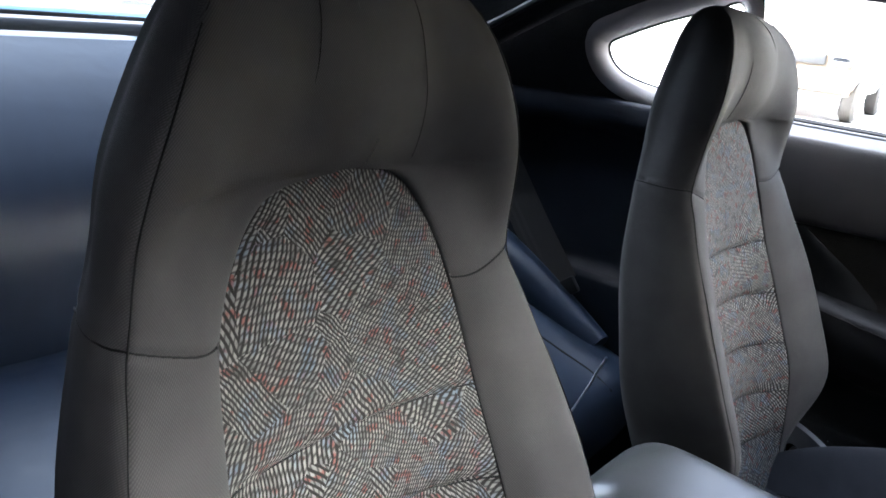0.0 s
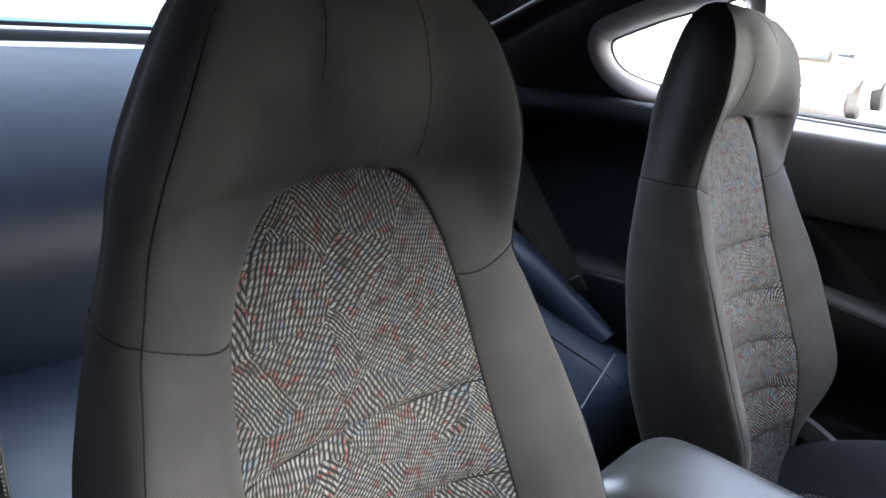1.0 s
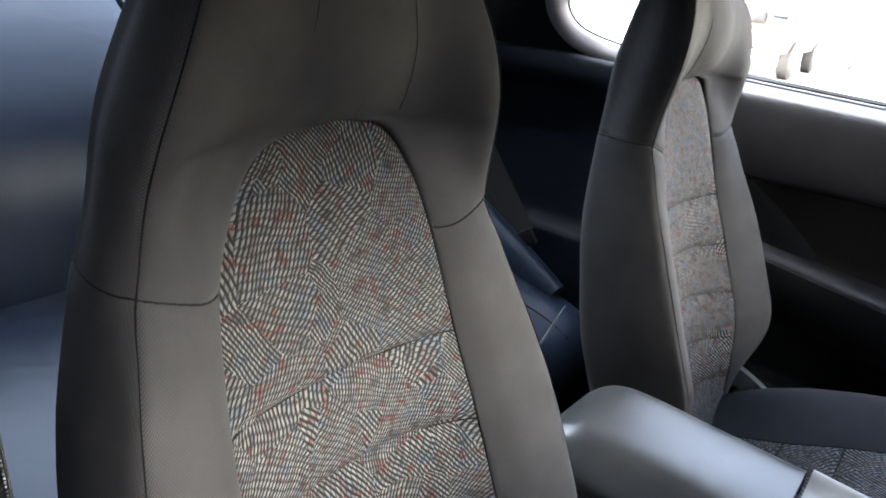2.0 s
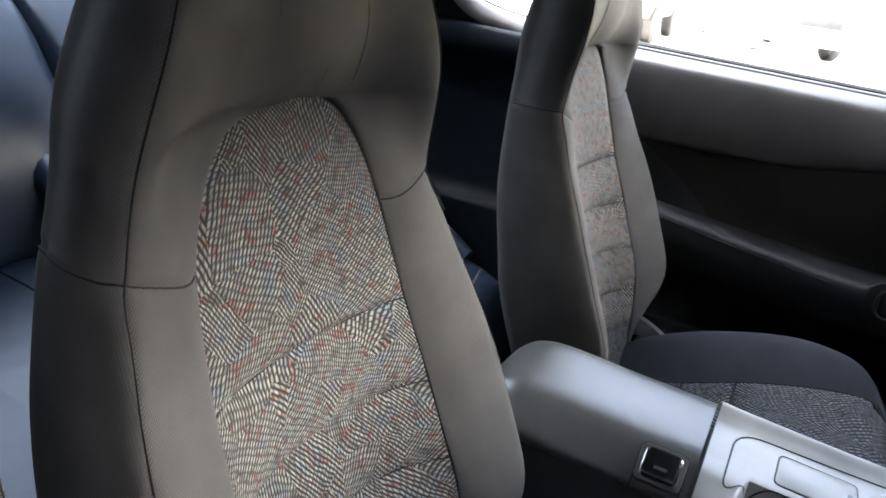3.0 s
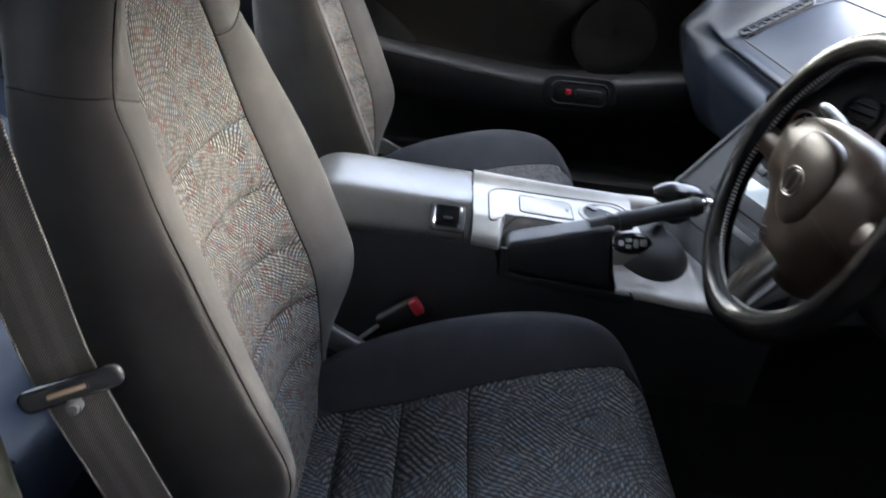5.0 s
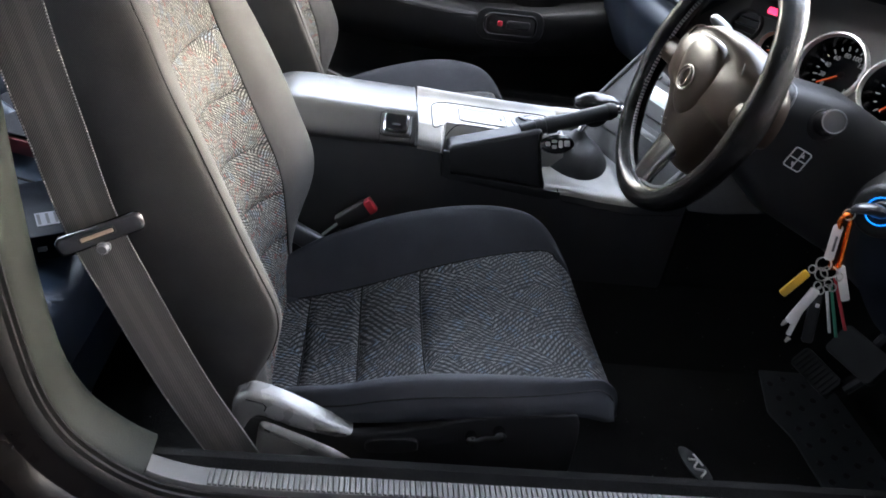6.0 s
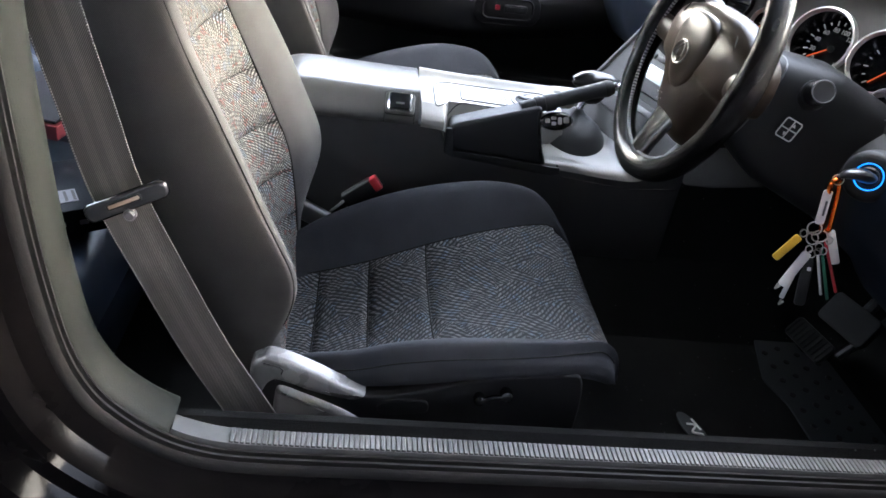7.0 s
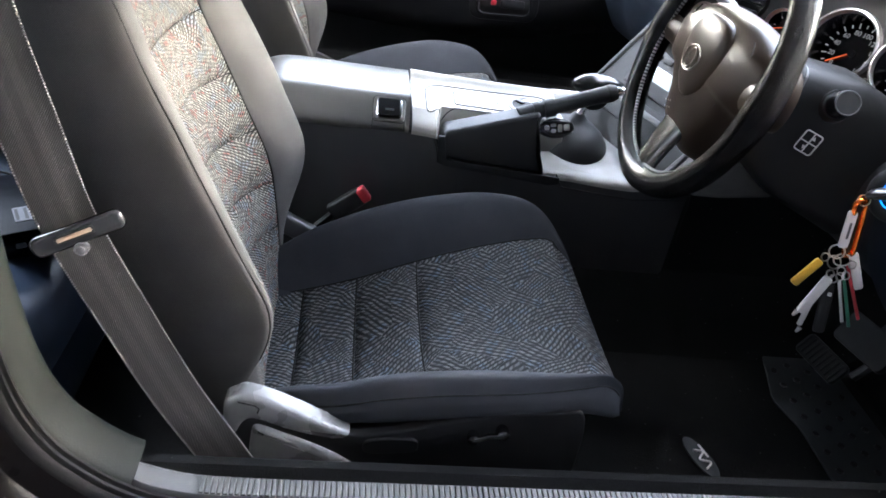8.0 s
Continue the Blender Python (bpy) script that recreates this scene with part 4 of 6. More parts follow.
def head_puff(y, z):
    """How far the middle of the head restraint swells forward between its seams."""
    up = max(0.0, min(1.0, (z - 0.958) / 0.03)) * max(0.0, min(1.0, (1.113 - z) / 0.05))
    return 0.005 * up * up * (3 - 2 * up) * max(0.0, 1 - (y / 0.058) ** 2)


def cross_z(a):
    """Height of the seam under the head restraint, by the offset across."""
    return spline([(0.10, 0.856), (0.125, 0.858), (0.16, 0.869), (0.182, 0.876), (0.20, 0.874)], a)


def rib_sink(z, across):
    """How far the quilted panel is pulled in at a seam, and puffed between."""
    d = min(abs(z - r - 0.008 * across**4) for r in RIBS)
    return -0.0060 * math.exp(-(d / 0.006) ** 2) + 0.0065 * math.sin(1.5708 * min(1.0, d / 0.036))


def plan_uv(bm, shift, axis):
    """Cloth coordinates laid flat, in metres."""
    lay = bm.loops.layers.uv.verify()
    for f in bm.faces:
        for loop in f.loops:
            loop[lay].uv = (loop.vert.co.y + shift.x, loop.vert.co[axis] * 1.06 + shift.y)


def box_uv(bm):
    """Cloth coordinates in metres, laid on each face from its main direction."""
    bm.normal_update()
    lay = bm.loops.layers.uv.verify()
    for f in bm.faces:
        n = [abs(c) for c in f.normal]
        a, b = ((1, 2), (0, 2), (0, 1))[n.index(max(n))]
        for loop in f.loops:
            loop[lay].uv = (loop.vert.co[a], loop.vert.co[b])


def lean_by(z):
    """How far the backrest leans across at a height."""
    return 0.038 * max(0.0, 0.86 - z)


def lean(bm):
    for v in bm.verts:
        v.co.y += lean_by(v.co.z)


def seam_line(points, name, parent, r=0.0009, back=False):
    if back:
        points = [p + Vector((0, lean_by(p.z), 0)) for p in points]
    return part(name, tube(points, r, 6), M_THREAD, parent)


def bucket_seat(cy, outer, label, dx=0.0):
    """A front seat with integral head restraint; cy its middle, outer the side (-1 or 1) that faces the door."""
    seat = thing("bucket_seat", label, "car seat", (dx, cy, 0), "front bucket seats")
    zs = sorted({round(z, 4) for z in [0.36 + 0.5 * k / 40 for k in range(41)] + [0.855 + 0.030 * k / 12 for k in range(13)] + [0.89 + 0.045 * k / 9 for k in range(10)]
                 + [0.935 + 0.030 * k / 14 for k in range(15)] + [0.968 + 0.095 * k / 13 for k in range(14)] + [1.066 + 0.047 * (1 - (1 - k / 14) ** 1.8) for k in range(15)]})
    # cover: both bolsters, sides and rear, open where the panel is let in
    rows = []
    for z in zs:
        outer_half = curve_through(back_section(z), 67)
        right = [Vector((p.y, p.x, z)) for p in outer_half]
        left = [Vector((p.y, -p.x, z)) for p in reversed(outer_half)]
        rows.append(right + left[1:])
    bm = grid(rows)
    # head restraint middle, above the panel
    mids = []
    for z in [z for z in zs if z >= 0.9555]:
        half = back_section(z)
        mids.append([Vector((half[0].y, half[0].x * t / 4, z)) for t in range(-4, 5)])
    grid(mids, bm=bm)
    bm.faces.new([bm.verts.new(v) for v in (Vector((-0.540, -0.012, 1.1132)), Vector((-0.540, 0.012, 1.1132)), Vector((-0.562, 0.012, 1.1132)), Vector((-0.562, -0.012, 1.1132)))])
    bmesh.ops.remove_doubles(bm, verts=bm.verts, dist=0.0006)
    for v in bm.verts:
        y, z = v.co.y, v.co.z
        v.co.x += 0.0022 * noise.noise(v.co * 9 + Vector((cy, 0, 0)))
        if v.co.x > -0.535:
            v.co.x += head_puff(y, z)
            if abs(y) > insert_half(z) + 0.001:
                v.co.x -= 0.0026 * math.exp(-((z - cross_z(abs(y))) / 0.0035) ** 2)
        elif abs(y) > 0.15:
            v.co.y -= math.copysign(0.0016, y) * math.exp(-((z - 0.872) / 0.0035) ** 2)
    lean(bm)
    box_uv(bm)
    part("backrest_cover", bm, M_KNIT, seat)
    # patterned panel
    rows = []
    n = 110
    for k in range(n):
        z = 0.33 + (0.9566 - 0.33) * (1 - (1 - k / (n - 1)) ** 1.5)
        wi = insert_half(z) + 0.0008
        edge, mid = panel_edge(z), spline(FRONT, z)
        r = []
        for j in range(-16, 17):
            u = j / 16
            x = mid + (edge - mid) * abs(u) ** 3
            fade = 1 - abs(u) ** 8
            r.append(Vector((x + rib_sink(z, u) * fade + 0.0008, wi * u, z)))
        rows.append(r)
    bm = grid(rows)
    lean(bm)
    plan_uv(bm, Vector((cy, 0)), 2)
    part("backrest_panel", bm, M_CLOTH, seat, "dashed multicoloured woven cloth panel with quilted seams")
    for zr in RIBS:
        pts = []
        for j in range(-14, 15):
            u = j / 14
            z = zr + 0.008 * u**4
            wi, e, m_ = insert_half(z), panel_edge(z), spline(FRONT, z)
            pts.append(Vector((m_ + (e - m_) * abs(u) ** 3 + rib_sink(z, u) * (1 - abs(u) ** 8) + 0.0010, wi * u, z)))
        seam_line(pts, "quilt_seam", seat, 0.0008, back=True)
    # seams of the cover
    arch = []
    for k in range(60):
        z = 0.345 + (0.9566 - 0.345) * (1 - (1 - k / 59) ** 2)
        arch.append((insert_half(z), z))
    loop = [Vector((panel_edge(z) + 0.001, w + 0.0005, z)) for w, z in arch] + [Vector((panel_edge(z) + 0.001, -w - 0.0005, z)) for w, z in reversed(arch)]
    seam_line(loop, "panel_piping", seat, 0.0008, back=True)
    for s in (-1, 1):
        pts = []
        for k in range(56):
            z = 0.47 + (1.096 - 0.47) * k / 55
            w = spline(HALF, z)
            pts.append(back_point(s * (w - 0.0004), z, 0.0004))
        seam_line(pts, "bolster_seam", seat, 0.0007, back=True)
        cross = []
        w0, w1 = insert_half(0.857), 0.1785
        for k in range(20):
            a = w0 + (w1 - w0) * k / 19
            cross.append(back_point(s * a, cross_z(a), -0.0020))
        for k in range(1, 18):
            t = k / 17
            z = 0.876 - 0.006 * t
            q = curve_through(back_section(z), 133)[62 + round(42 * t)]
            cross.append(Vector((q.y, s * (q.x - 0.0004), z)))
        seam_line(cross, "cross_seam", seat, 0.0008, back=True)
        pts = []
        for k in range(26):
            z = 0.963 + (1.104 - 0.963) * k / 25
            a = spline([(0.95, 0.060), (0.98, 0.058), (1.015, 0.053), (1.04, 0.048), (1.11, 0.040)], z)
            p = back_point(s * a, z, 0.0003)
            pts.append(p + Vector((head_puff(p.y, p.z), 0, 0)))
        seam_line(pts, "headrest_seam", seat, 0.0003, back=True)

    # cushion
    top = [(-0.36, 0.322), (-0.30, 0.338), (-0.22, 0.364), (-0.131, 0.399), (-0.03, 0.424), (0.06, 0.432), (0.10, 0.427), (0.135, 0.408), (0.153, 0.372)]
    crest = [(-0.36, 0.385), (-0.29, 0.430), (-0.19, 0.470), (-0.07, 0.500), (0.02, 0.500), (0.07, 0.482), (0.11, 0.448), (0.138, 0.412), (0.153, 0.372)]
    crest_out = [(-0.36, 0.380), (-0.306, 0.405), (-0.243, 0.424), (-0.193, 0.445), (-0.13, 0.462), (-0.085, 0.470), (-0.008, 0.481), (0.06, 0.487), (0.085, 0.481), (0.115, 0.454), (0.138, 0.414), (0.153, 0.372)]
    inner = [(-0.36, 0.112), (-0.22, 0.118), (-0.131, 0.126), (-0.02, 0.148), (0.06, 0.168), (0.10, 0.170), (0.153, 0.140)]
    wide = [(-0.36, 0.172), (-0.27, 0.192), (-0.20, 0.206), (-0.05, 0.218), (0.02, 0.216), (0.07, 0.206), (0.115, 0.182), (0.153, 0.140)]
    under = [(-0.36, 0.36), (-0.23, 0.385), (-0.1, 0.414), (0.0, 0.432), (0.05, 0.430), (0.10, 0.408), (0.153, 0.362)]
    xs = [-0.36 + (0.153 + 0.36) * (1 - (1 - k / 63) ** 1.35) for k in range(64)]

    def fx(x):
        return x if x < 0.05 else 0.05 + (x - 0.05) * 0.84

    def cushion_section(x, s=0):
        zc, zb, wi, w, zu = spline(top, x), spline(crest_out if s < 0 and outer < 0 else crest, x), spline(inner, x), spline(wide, x), spline(under, x)
        zb = max(zb, zc + 0.004)
        return [Vector(p) for p in ((wi, zc + 0.012 * (1 if x < 0.1 else 0.4), 0), (wi + 0.28 * (w - wi), zc + 0.5 * (zb - zc) + 0.004, 0), (wi + 0.60 * (w - wi), zb - 0.004, 0), (wi + 0.80 * (w - wi), zb, 0),
                                    (w - 0.006, zb - 0.016, 0), (w, zb - 0.6 * (zb - zu), 0), (w - 0.006, zu, 0), (w - 0.05, zu - 0.012, 0), (0.05, zu - 0.06, 0), (0.0, zu - 0.06, 0))]
    rows = []
    for x in xs:
        left, right = curve_through(cushion_section(x, 1), 40), curve_through(cushion_section(x, -1), 40)
        rows.append([Vector((fx(x), p.x, p.y)) for p in left] + [Vector((fx(x), -p.x, p.y)) for p in reversed(right)][1:])
    bm = grid(rows)
    for v in bm.verts:
        v.co.z += 0.002 * noise.noise(v.co * 8 + Vector((0, cy, 3)))
    box_uv(bm)
    part("cushion_cover", bm, M_KNIT_SHADED, seat)
    cuts = [-0.300, -0.220, -0.131]
    rows = []
    for k in range(110):
        x = -0.36 + (0.153 + 0.36) * k / 109
        sec = cushion_section(x)
        zc, ze, wi = spline(top, x), sec[0].y, sec[0].x + 0.0008
        d = min(abs(x - c) for c in cuts)
        sink = -0.005 * math.exp(-(d / 0.006) ** 2) + 0.003 * min(1, d / 0.03)
        rows.append([Vector((fx(x), wi * u, zc + (ze - zc) * u * u + sink * (1 - abs(u) ** 6) + 0.0008)) for u in [j / 14 for j in range(-14, 15)]])
    bm = grid(rows)
    plan_uv(bm, Vector((cy * 3, 0.7)), 0)
    part("cushion_panel", bm, M_CLOTH_SHADED, seat, "dashed woven cloth panel darkened for shade, with cross seams")
    for c in cuts:
        sec = cushion_section(c)
        zc, ze, wi = spline(top, c), sec[0].y, sec[0].x
        seam_line([Vector((c, wi * u, zc + (ze - zc) * u * u - 0.005 * (1 - abs(u) ** 6) + 0.0015)) for u in [j / 10 for j in range(-10, 11)]], "quilt_seam", seat, 0.0013)
    for s in (-1, 1):
        pts = []
        for k in range(40):
            x = -0.345 + (0.148 + 0.345) * k / 39
            sec = cushion_section(x)
            pts.append(Vector((fx(x), s * (sec[0].x + 0.0012), sec[0].y + 0.0012)))
        seam_line(pts, "panel_piping", seat, 0.0013)
        pts = []
        for k in range(34):
            x = -0.29 + (0.12 + 0.29) * k / 33
            q = curve_through(cushion_section(x, s)[3:6], 9)[4]
            pts.append(Vector((fx(x), s * (q.x + 0.0005), q.y)))
        seam_line(pts, "bolster_seam", seat)

    # base, tracks and side covers
    base = rbox((0.40, 0.34, 0.13), 0.02, 3, pose(-0.12, 0, 0.265))
    part("seat_base", base, M_DARK, seat)
    for s in (-1, 1):
        part("seat_rail", rbox((0.50, 0.035, 0.03), 0.006, 2, pose(-0.10, s * 0.17, 0.208)), M_DARK, seat)

    def side(points, name, mat, depth, inset, bev, label=""):
        bm = bmesh.new()
        pts = curve_through([(x, z, 0) for x, z in points], 48, True)
        lower = [bm.verts.new((p.x, outer * (0.205 - inset), p.y)) for p in pts]
        f = bm.faces.new(lower)
        ex = bmesh.ops.extrude_face_region(bm, geom=[f])["geom"]
        vs = [g for g in ex if isinstance(g, bmesh.types.BMVert)]
        bmesh.ops.translate(bm, vec=(0, outer * depth, 0), verts=vs)
        rim = [e for e in bm.edges if all(v in vs for v in e.verts)]
        bmesh.ops.bevel(bm, geom=rim, offset=bev, segments=3, profile=0.5, affect="EDGES")
        return part(name, bm, mat, seat, label)
    side([(-0.36, 0.40), (-0.30, 0.40), (-0.20, 0.388), (-0.08, 0.425), (0.02, 0.44), (0.055, 0.43), (0.06, 0.33), (0.05, 0.25), (-0.1, 0.235), (-0.34, 0.235), (-0.37, 0.32)], "side_panel", M_DARK, 0.012, 0.0, 0.004)
    side([(-0.366, 0.425), (-0.354, 0.437), (-0.341, 0.442), (-0.313, 0.433), (-0.28, 0.417), (-0.250, 0.401), (-0.222, 0.388), (-0.240, 0.378), (-0.291, 0.389), (-0.329, 0.404), (-0.342, 0.400), (-0.352, 0.380), (-0.366, 0.385)], "hinge_cover", M_HINGE, 0.024, 0.010, 0.008, "satin grey plastic hinge cover")
    side([(-0.362, 0.418), (-0.347, 0.413), (-0.340, 0.380), (-0.333, 0.345), (-0.330, 0.30), (-0.355, 0.30), (-0.362, 0.35)], "hinge_post", M_DARK, 0.016, 0.008, 0.005)
    side([(-0.330, 0.400), (-0.300, 0.389), (-0.262, 0.372), (-0.228, 0.352), (-0.208, 0.332), (-0.228, 0.312), (-0.320, 0.312), (-0.337, 0.335), (-0.337, 0.380)], "recliner_lever", M_HINGE, 0.026, 0.008, 0.010, "satin grey plastic recliner lever")
    part("cover_line", tube([(-0.350, outer * 0.2215, 0.436), (-0.330, outer * 0.2215, 0.431), (-0.326, outer * 0.2215, 0.426), (-0.328, outer * 0.2215, 0.420)], 0.0009, 5), M_THREAD, seat)
    part("inner_hinge", rbox((0.085, 0.020, 0.034), 0.007, 3, pose(-0.315, -outer * 0.198, 0.408, 0, 28, 0)), M_GREY, seat, "satin grey inner hinge cover")
    side([(-0.20, 0.382), (-0.15, 0.388), (-0.14, 0.375), (-0.15, 0.366), (-0.20, 0.362)], "recess", M_DARK, 0.006, -0.010, 0.002)
    bm = lathe([(0.0001, 0), (0.006, 0), (0.0075, 0.004), (0.0075, 0.012), (0.005, 0.015), (0.0001, 0.015)], 16, basis((-0.078, outer * 0.219, 0.402), (1, 0, 0), (0, outer, 0)))
    lathe([(0.0001, 0), (0.006, 0), (0.008, 0.004), (0.008, 0.014), (0.005, 0.017), (0.0001, 0.017)], 16, basis((-0.045, outer * 0.219, 0.413), (1, 0, 0), (0, outer, 0)), bm)
    tube([(-0.078, outer * 0.231, 0.402), (-0.062, outer * 0.233, 0.412), (-0.045, outer * 0.233, 0.413)], 0.004, 8, bm=bm)
    part("adjuster_knob", bm, simple("knob_gloss", (0.006, 0.006, 0.0065), 0.16), seat, "glossy seat adjuster knob")
    return seat


bucket_seat(0.424, -1, "dark grey knit driver seat with dashed multicoloured cloth centre")
bucket_seat(1.200, 1, "dark grey knit passenger seat with dashed multicoloured cloth centre", -0.008)


# ---- rear seats ----
REAR_TOP = [(0, 0.520), (0.2, 0.522), (0.4, 0.512), (0.6, 0.492), (0.78, 0.466), (0.9, 0.446), (0.97, 0.416), (1.0, 0.36)]


def rear_seat(cy, label):
    seat = thing("leather_seat", label, "rear seat", (0, cy, 0), "rear seats")
    rows = []
    for k in range(30):
        z = 0.34 + 0.608 * k / 29
        x = -1.18 - 0.36 * (z - 0.44) + 0.088 * math.sin(math.pi * (z - 0.47) / 0.50)
        w = 0.314 - 0.004 * (k / 29) ** 6
        round_top = 0.05 * max(0, (k - 24) / 5) ** 2
        pro = 0.035 * min(1, 1.2 - k / 29)
        half = curve_through([(0, x - round_top, 0), (0.16, x + 0.004 - round_top, 0), (0.24, x + pro - round_top, 0), (0.296, x + pro * 0.9 - 0.004 - round_top, 0), (w, x - 0.035 - round_top * 0.3, 0), (w - 0.01, x - 0.13, 0), (0, x - 0.135, 0)], 26)
        rows.append([Vector((p.y, p.x, z)) for p in half] + [Vector((p.y, -p.x, z)) for p in reversed(half)][1:])
    bm = grid(rows)
    topr = rows[-1]
    bm.faces.new([bm.verts.new(p + Vector((0, 0, 0.0002))) for p in topr[:-1]])
    part("backrest", bm, M_LEATHER, seat)
    rows = []
    for k in range(34):
        t = k / 33
        x = -1.24 + 0.64 * t
        z = spline(REAR_TOP, t)
        half = curve_through([(0, z - 0.018, 0), (0.13, z - 0.012, 0), (0.20, z + 0.006, 0), (0.262, z - 0.004, 0), (0.285, z - 0.05, 0), (0.28, 0.26, 0), (0, 0.25, 0)], 24)
        rows.append([Vector((x, p.x, p.y)) for p in half] + [Vector((x, -p.x, p.y)) for p in reversed(half)][1:])
    bm = grid(rows)
    bm.faces.new([bm.verts.new(p + Vector((0.0002, 0, 0))) for p in rows[-1][:-1]])
    part("cushion", bm, M_LEATHER, seat)
    for s in (-1, 1):
        part("cushion_seam", tube([(-1.24 + 0.64 * t, s * (0.155 + 0.03 * (t - 0.5) ** 2), spline(REAR_TOP, t) - 0.006) for t in [0.02 + 0.93 * k / 20 for k in range(21)]], 0.0022, 6), M_THREAD, seat)
    for s in (-1, 1):
        part("side_bolster", tube(curve_through([(-1.22, s * 0.250, 0.68), (-1.10, s * 0.252, 0.625), (-0.97, s * 0.252, 0.570), (-0.86, s * 0.252, 0.520), (-0.72, s * 0.248, 0.455)], 24), [0.030 + 0.016 * math.sin(math.pi * k / 23) for k in range(24)], 14), M_LEATHER, seat)
    return seat


rear_seat(0.47, "navy-black grained leather rear seat behind the driver")
rear_seat(1.10, "navy-black grained leather rear seat behind the passenger")


# ---- centre console ----
console = thing("centre_console", "satin grey centre console with padded armrest and dark sides", "console")
rows = []
for k in range(40):
    t = k / 39
    x = -0.425 + 0.268 * t
    lift = spline([(0, -0.045), (0.04, -0.022), (0.12, -0.004), (0.25, 0.004), (0.6, 0.002), (1, 0.0)], t)
    pinch = spline([(0, 0.020), (0.06, 0.006), (0.15, 0.0), (1, 0.0)], t)
    rows.append(curve_through([(x, 0.691 + pinch, 0.564), (x, 0.6895 + pinch, 0.572 + lift * 0.3), (x, 0.6935 + pinch, 0.5805 + lift * 0.5), (x, 0.708 + pinch, 0.5945 + lift * 0.8), (x, 0.722 + pinch, 0.6055 + lift), (x, 0.736 + pinch * 0.6, 0.6105 + lift), (x, 0.765, 0.6125 + lift), (x, 0.81, 0.613 + lift), (x, 0.848 - pinch, 0.611 + lift), (x, 0.866 - pinch, 0.603 + lift), (x, 0.874 - pinch, 0.588 + lift * 0.5), (x, 0.875 - pinch, 0.566)], 56))
bm = grid(rows)
bm.faces.new([bm.verts.new(p) for p in rows[0]])
part("armrest", bm, M_ARM, console, "padded grained armrest lid")
# body under it
body = prism([(-0.43, 0.20), (0.34, 0.20), (0.34, 0.548), (0.27, 0.507), (0.20, 0.500), (0.10, 0.508), (-0.10, 0.520), (-0.118, 0.567), (-0.425, 0.567), (-0.435, 0.54)], 0.186, 0.006, basis((0, 0.877, 0), (1, 0, 0), (0, -1, 0)))
part("tunnel_side", prism([(0.345, 0.20), (0.925, 0.20), (0.925, 0.56), (0.40, 0.50), (0.345, 0.50)], 0.180, 0.006, basis((0, 0.874, 0), (1, 0, 0), (0, -1, 0))), M_CARPET, console, "black carpeted tunnel side")
part("console_side", body, M_CONSOLE, console, "dark textured console side")
# front tray panel, with a slot for the hand brake along its near side
def tray_top(x):
    return spline([(-0.152, 0.605), (-0.10, 0.602), (0.0, 0.598), (0.10, 0.596), (0.16, 0.596)], x)


def tray_section(x):
    """Section across the tray panel: near skirt, slanted shoulder, shallow tray, far rail."""
    top = tray_top(x)
    near = spline([(-0.152, 0.566), (-0.11, 0.562), (-0.09, 0.556)], x)
    cut = max(0.0, min(1.0, (x + 0.112) / 0.010))
    cut = cut * cut * (3 - 2 * cut)
    inn, drop = 0.052 * cut, 0.022 * cut
    return [(x, 0.691 + inn, near - 0.004 - drop), (x, 0.6905 + inn, near + 0.004 - drop), (x, 0.697 + inn * 0.9, near + 0.014 - drop * 0.4), (x, 0.722 + inn * 0.56, top - 0.0155), (x, 0.738 + inn * 0.33, top - 0.0115),
            (x, 0.775, top - 0.0105), (x, 0.83, top - 0.0095), (x, 0.850, top - 0.005), (x, 0.866, top + 0.003), (x, 0.876, top - 0.004), (x, 0.879, top - 0.03)]


def tray_height(x, y):
    pts = curve_through(tray_section(x), 120)
    for p, q in zip(pts[12:], pts[13:]):
        if p.y <= y <= q.y:
            return p.z + (q.z - p.z) * (y - p.y) / max(1e-6, q.y - p.y)
    return tray_top(x) - 0.0105


rows = [curve_through(tray_section(-0.152 + 0.262 * k / 79), 56) for k in range(80)]
rows.append([p + Vector((0.004, 0, -0.045)) for p in rows[-1]])
part("tray_panel", grid(rows), M_SILVER, console, "satin grey tray panel")
rows = []
for k in range(8):
    x = 0.108 + 0.048 * k / 7
    top = spline([(0.10, 0.596), (0.16, 0.596)], x)
    rows.append(curve_through([(x, 0.850, top - 0.04), (x, 0.852, top - 0.008), (x, 0.866, top + 0.004), (x, 0.876, top - 0.004), (x, 0.879, top - 0.04)], 16))
part("side_rail", grid(rows), M_SILVER, console)


def tray_z(x, lift=0.0):
    return tray_top(x) - 0.0103 + lift


def on_tray(x, y, lift=0.0):
    return basis((x, y, tray_z(x, lift)), (1, 0, -0.03), (0.03, 0, 1))


def tray_line(outline, lift):
    pts = []
    for (x0, y0), (x1, y1) in zip(outline, outline[1:] + outline[:1]):
        steps = max(1, int(math.hypot(x1 - x0, y1 - y0) / 0.006))
        for k in range(steps):
            x, y = x0 + (x1 - x0) * k / steps, y0 + (y1 - y0) * k / steps
            pts.append(Vector((x, y, tray_height(x, y) + lift)))
    return pts


part("tray_groove", tube(tray_line(soft_polygon([(-0.128, 0.716), (-0.127, 0.838), (0.104, 0.846), (0.104, 0.756), (-0.096, 0.752)], 0.034, 8), 0.0001), 0.0010, 6, True), M_RUBBER, console, "dark joint round the tray insert")
lid_o = soft_polygon([(-0.078, 0.766), (-0.076, 0.826), (0.006, 0.826), (0.006, 0.766)], 0.008, 4)
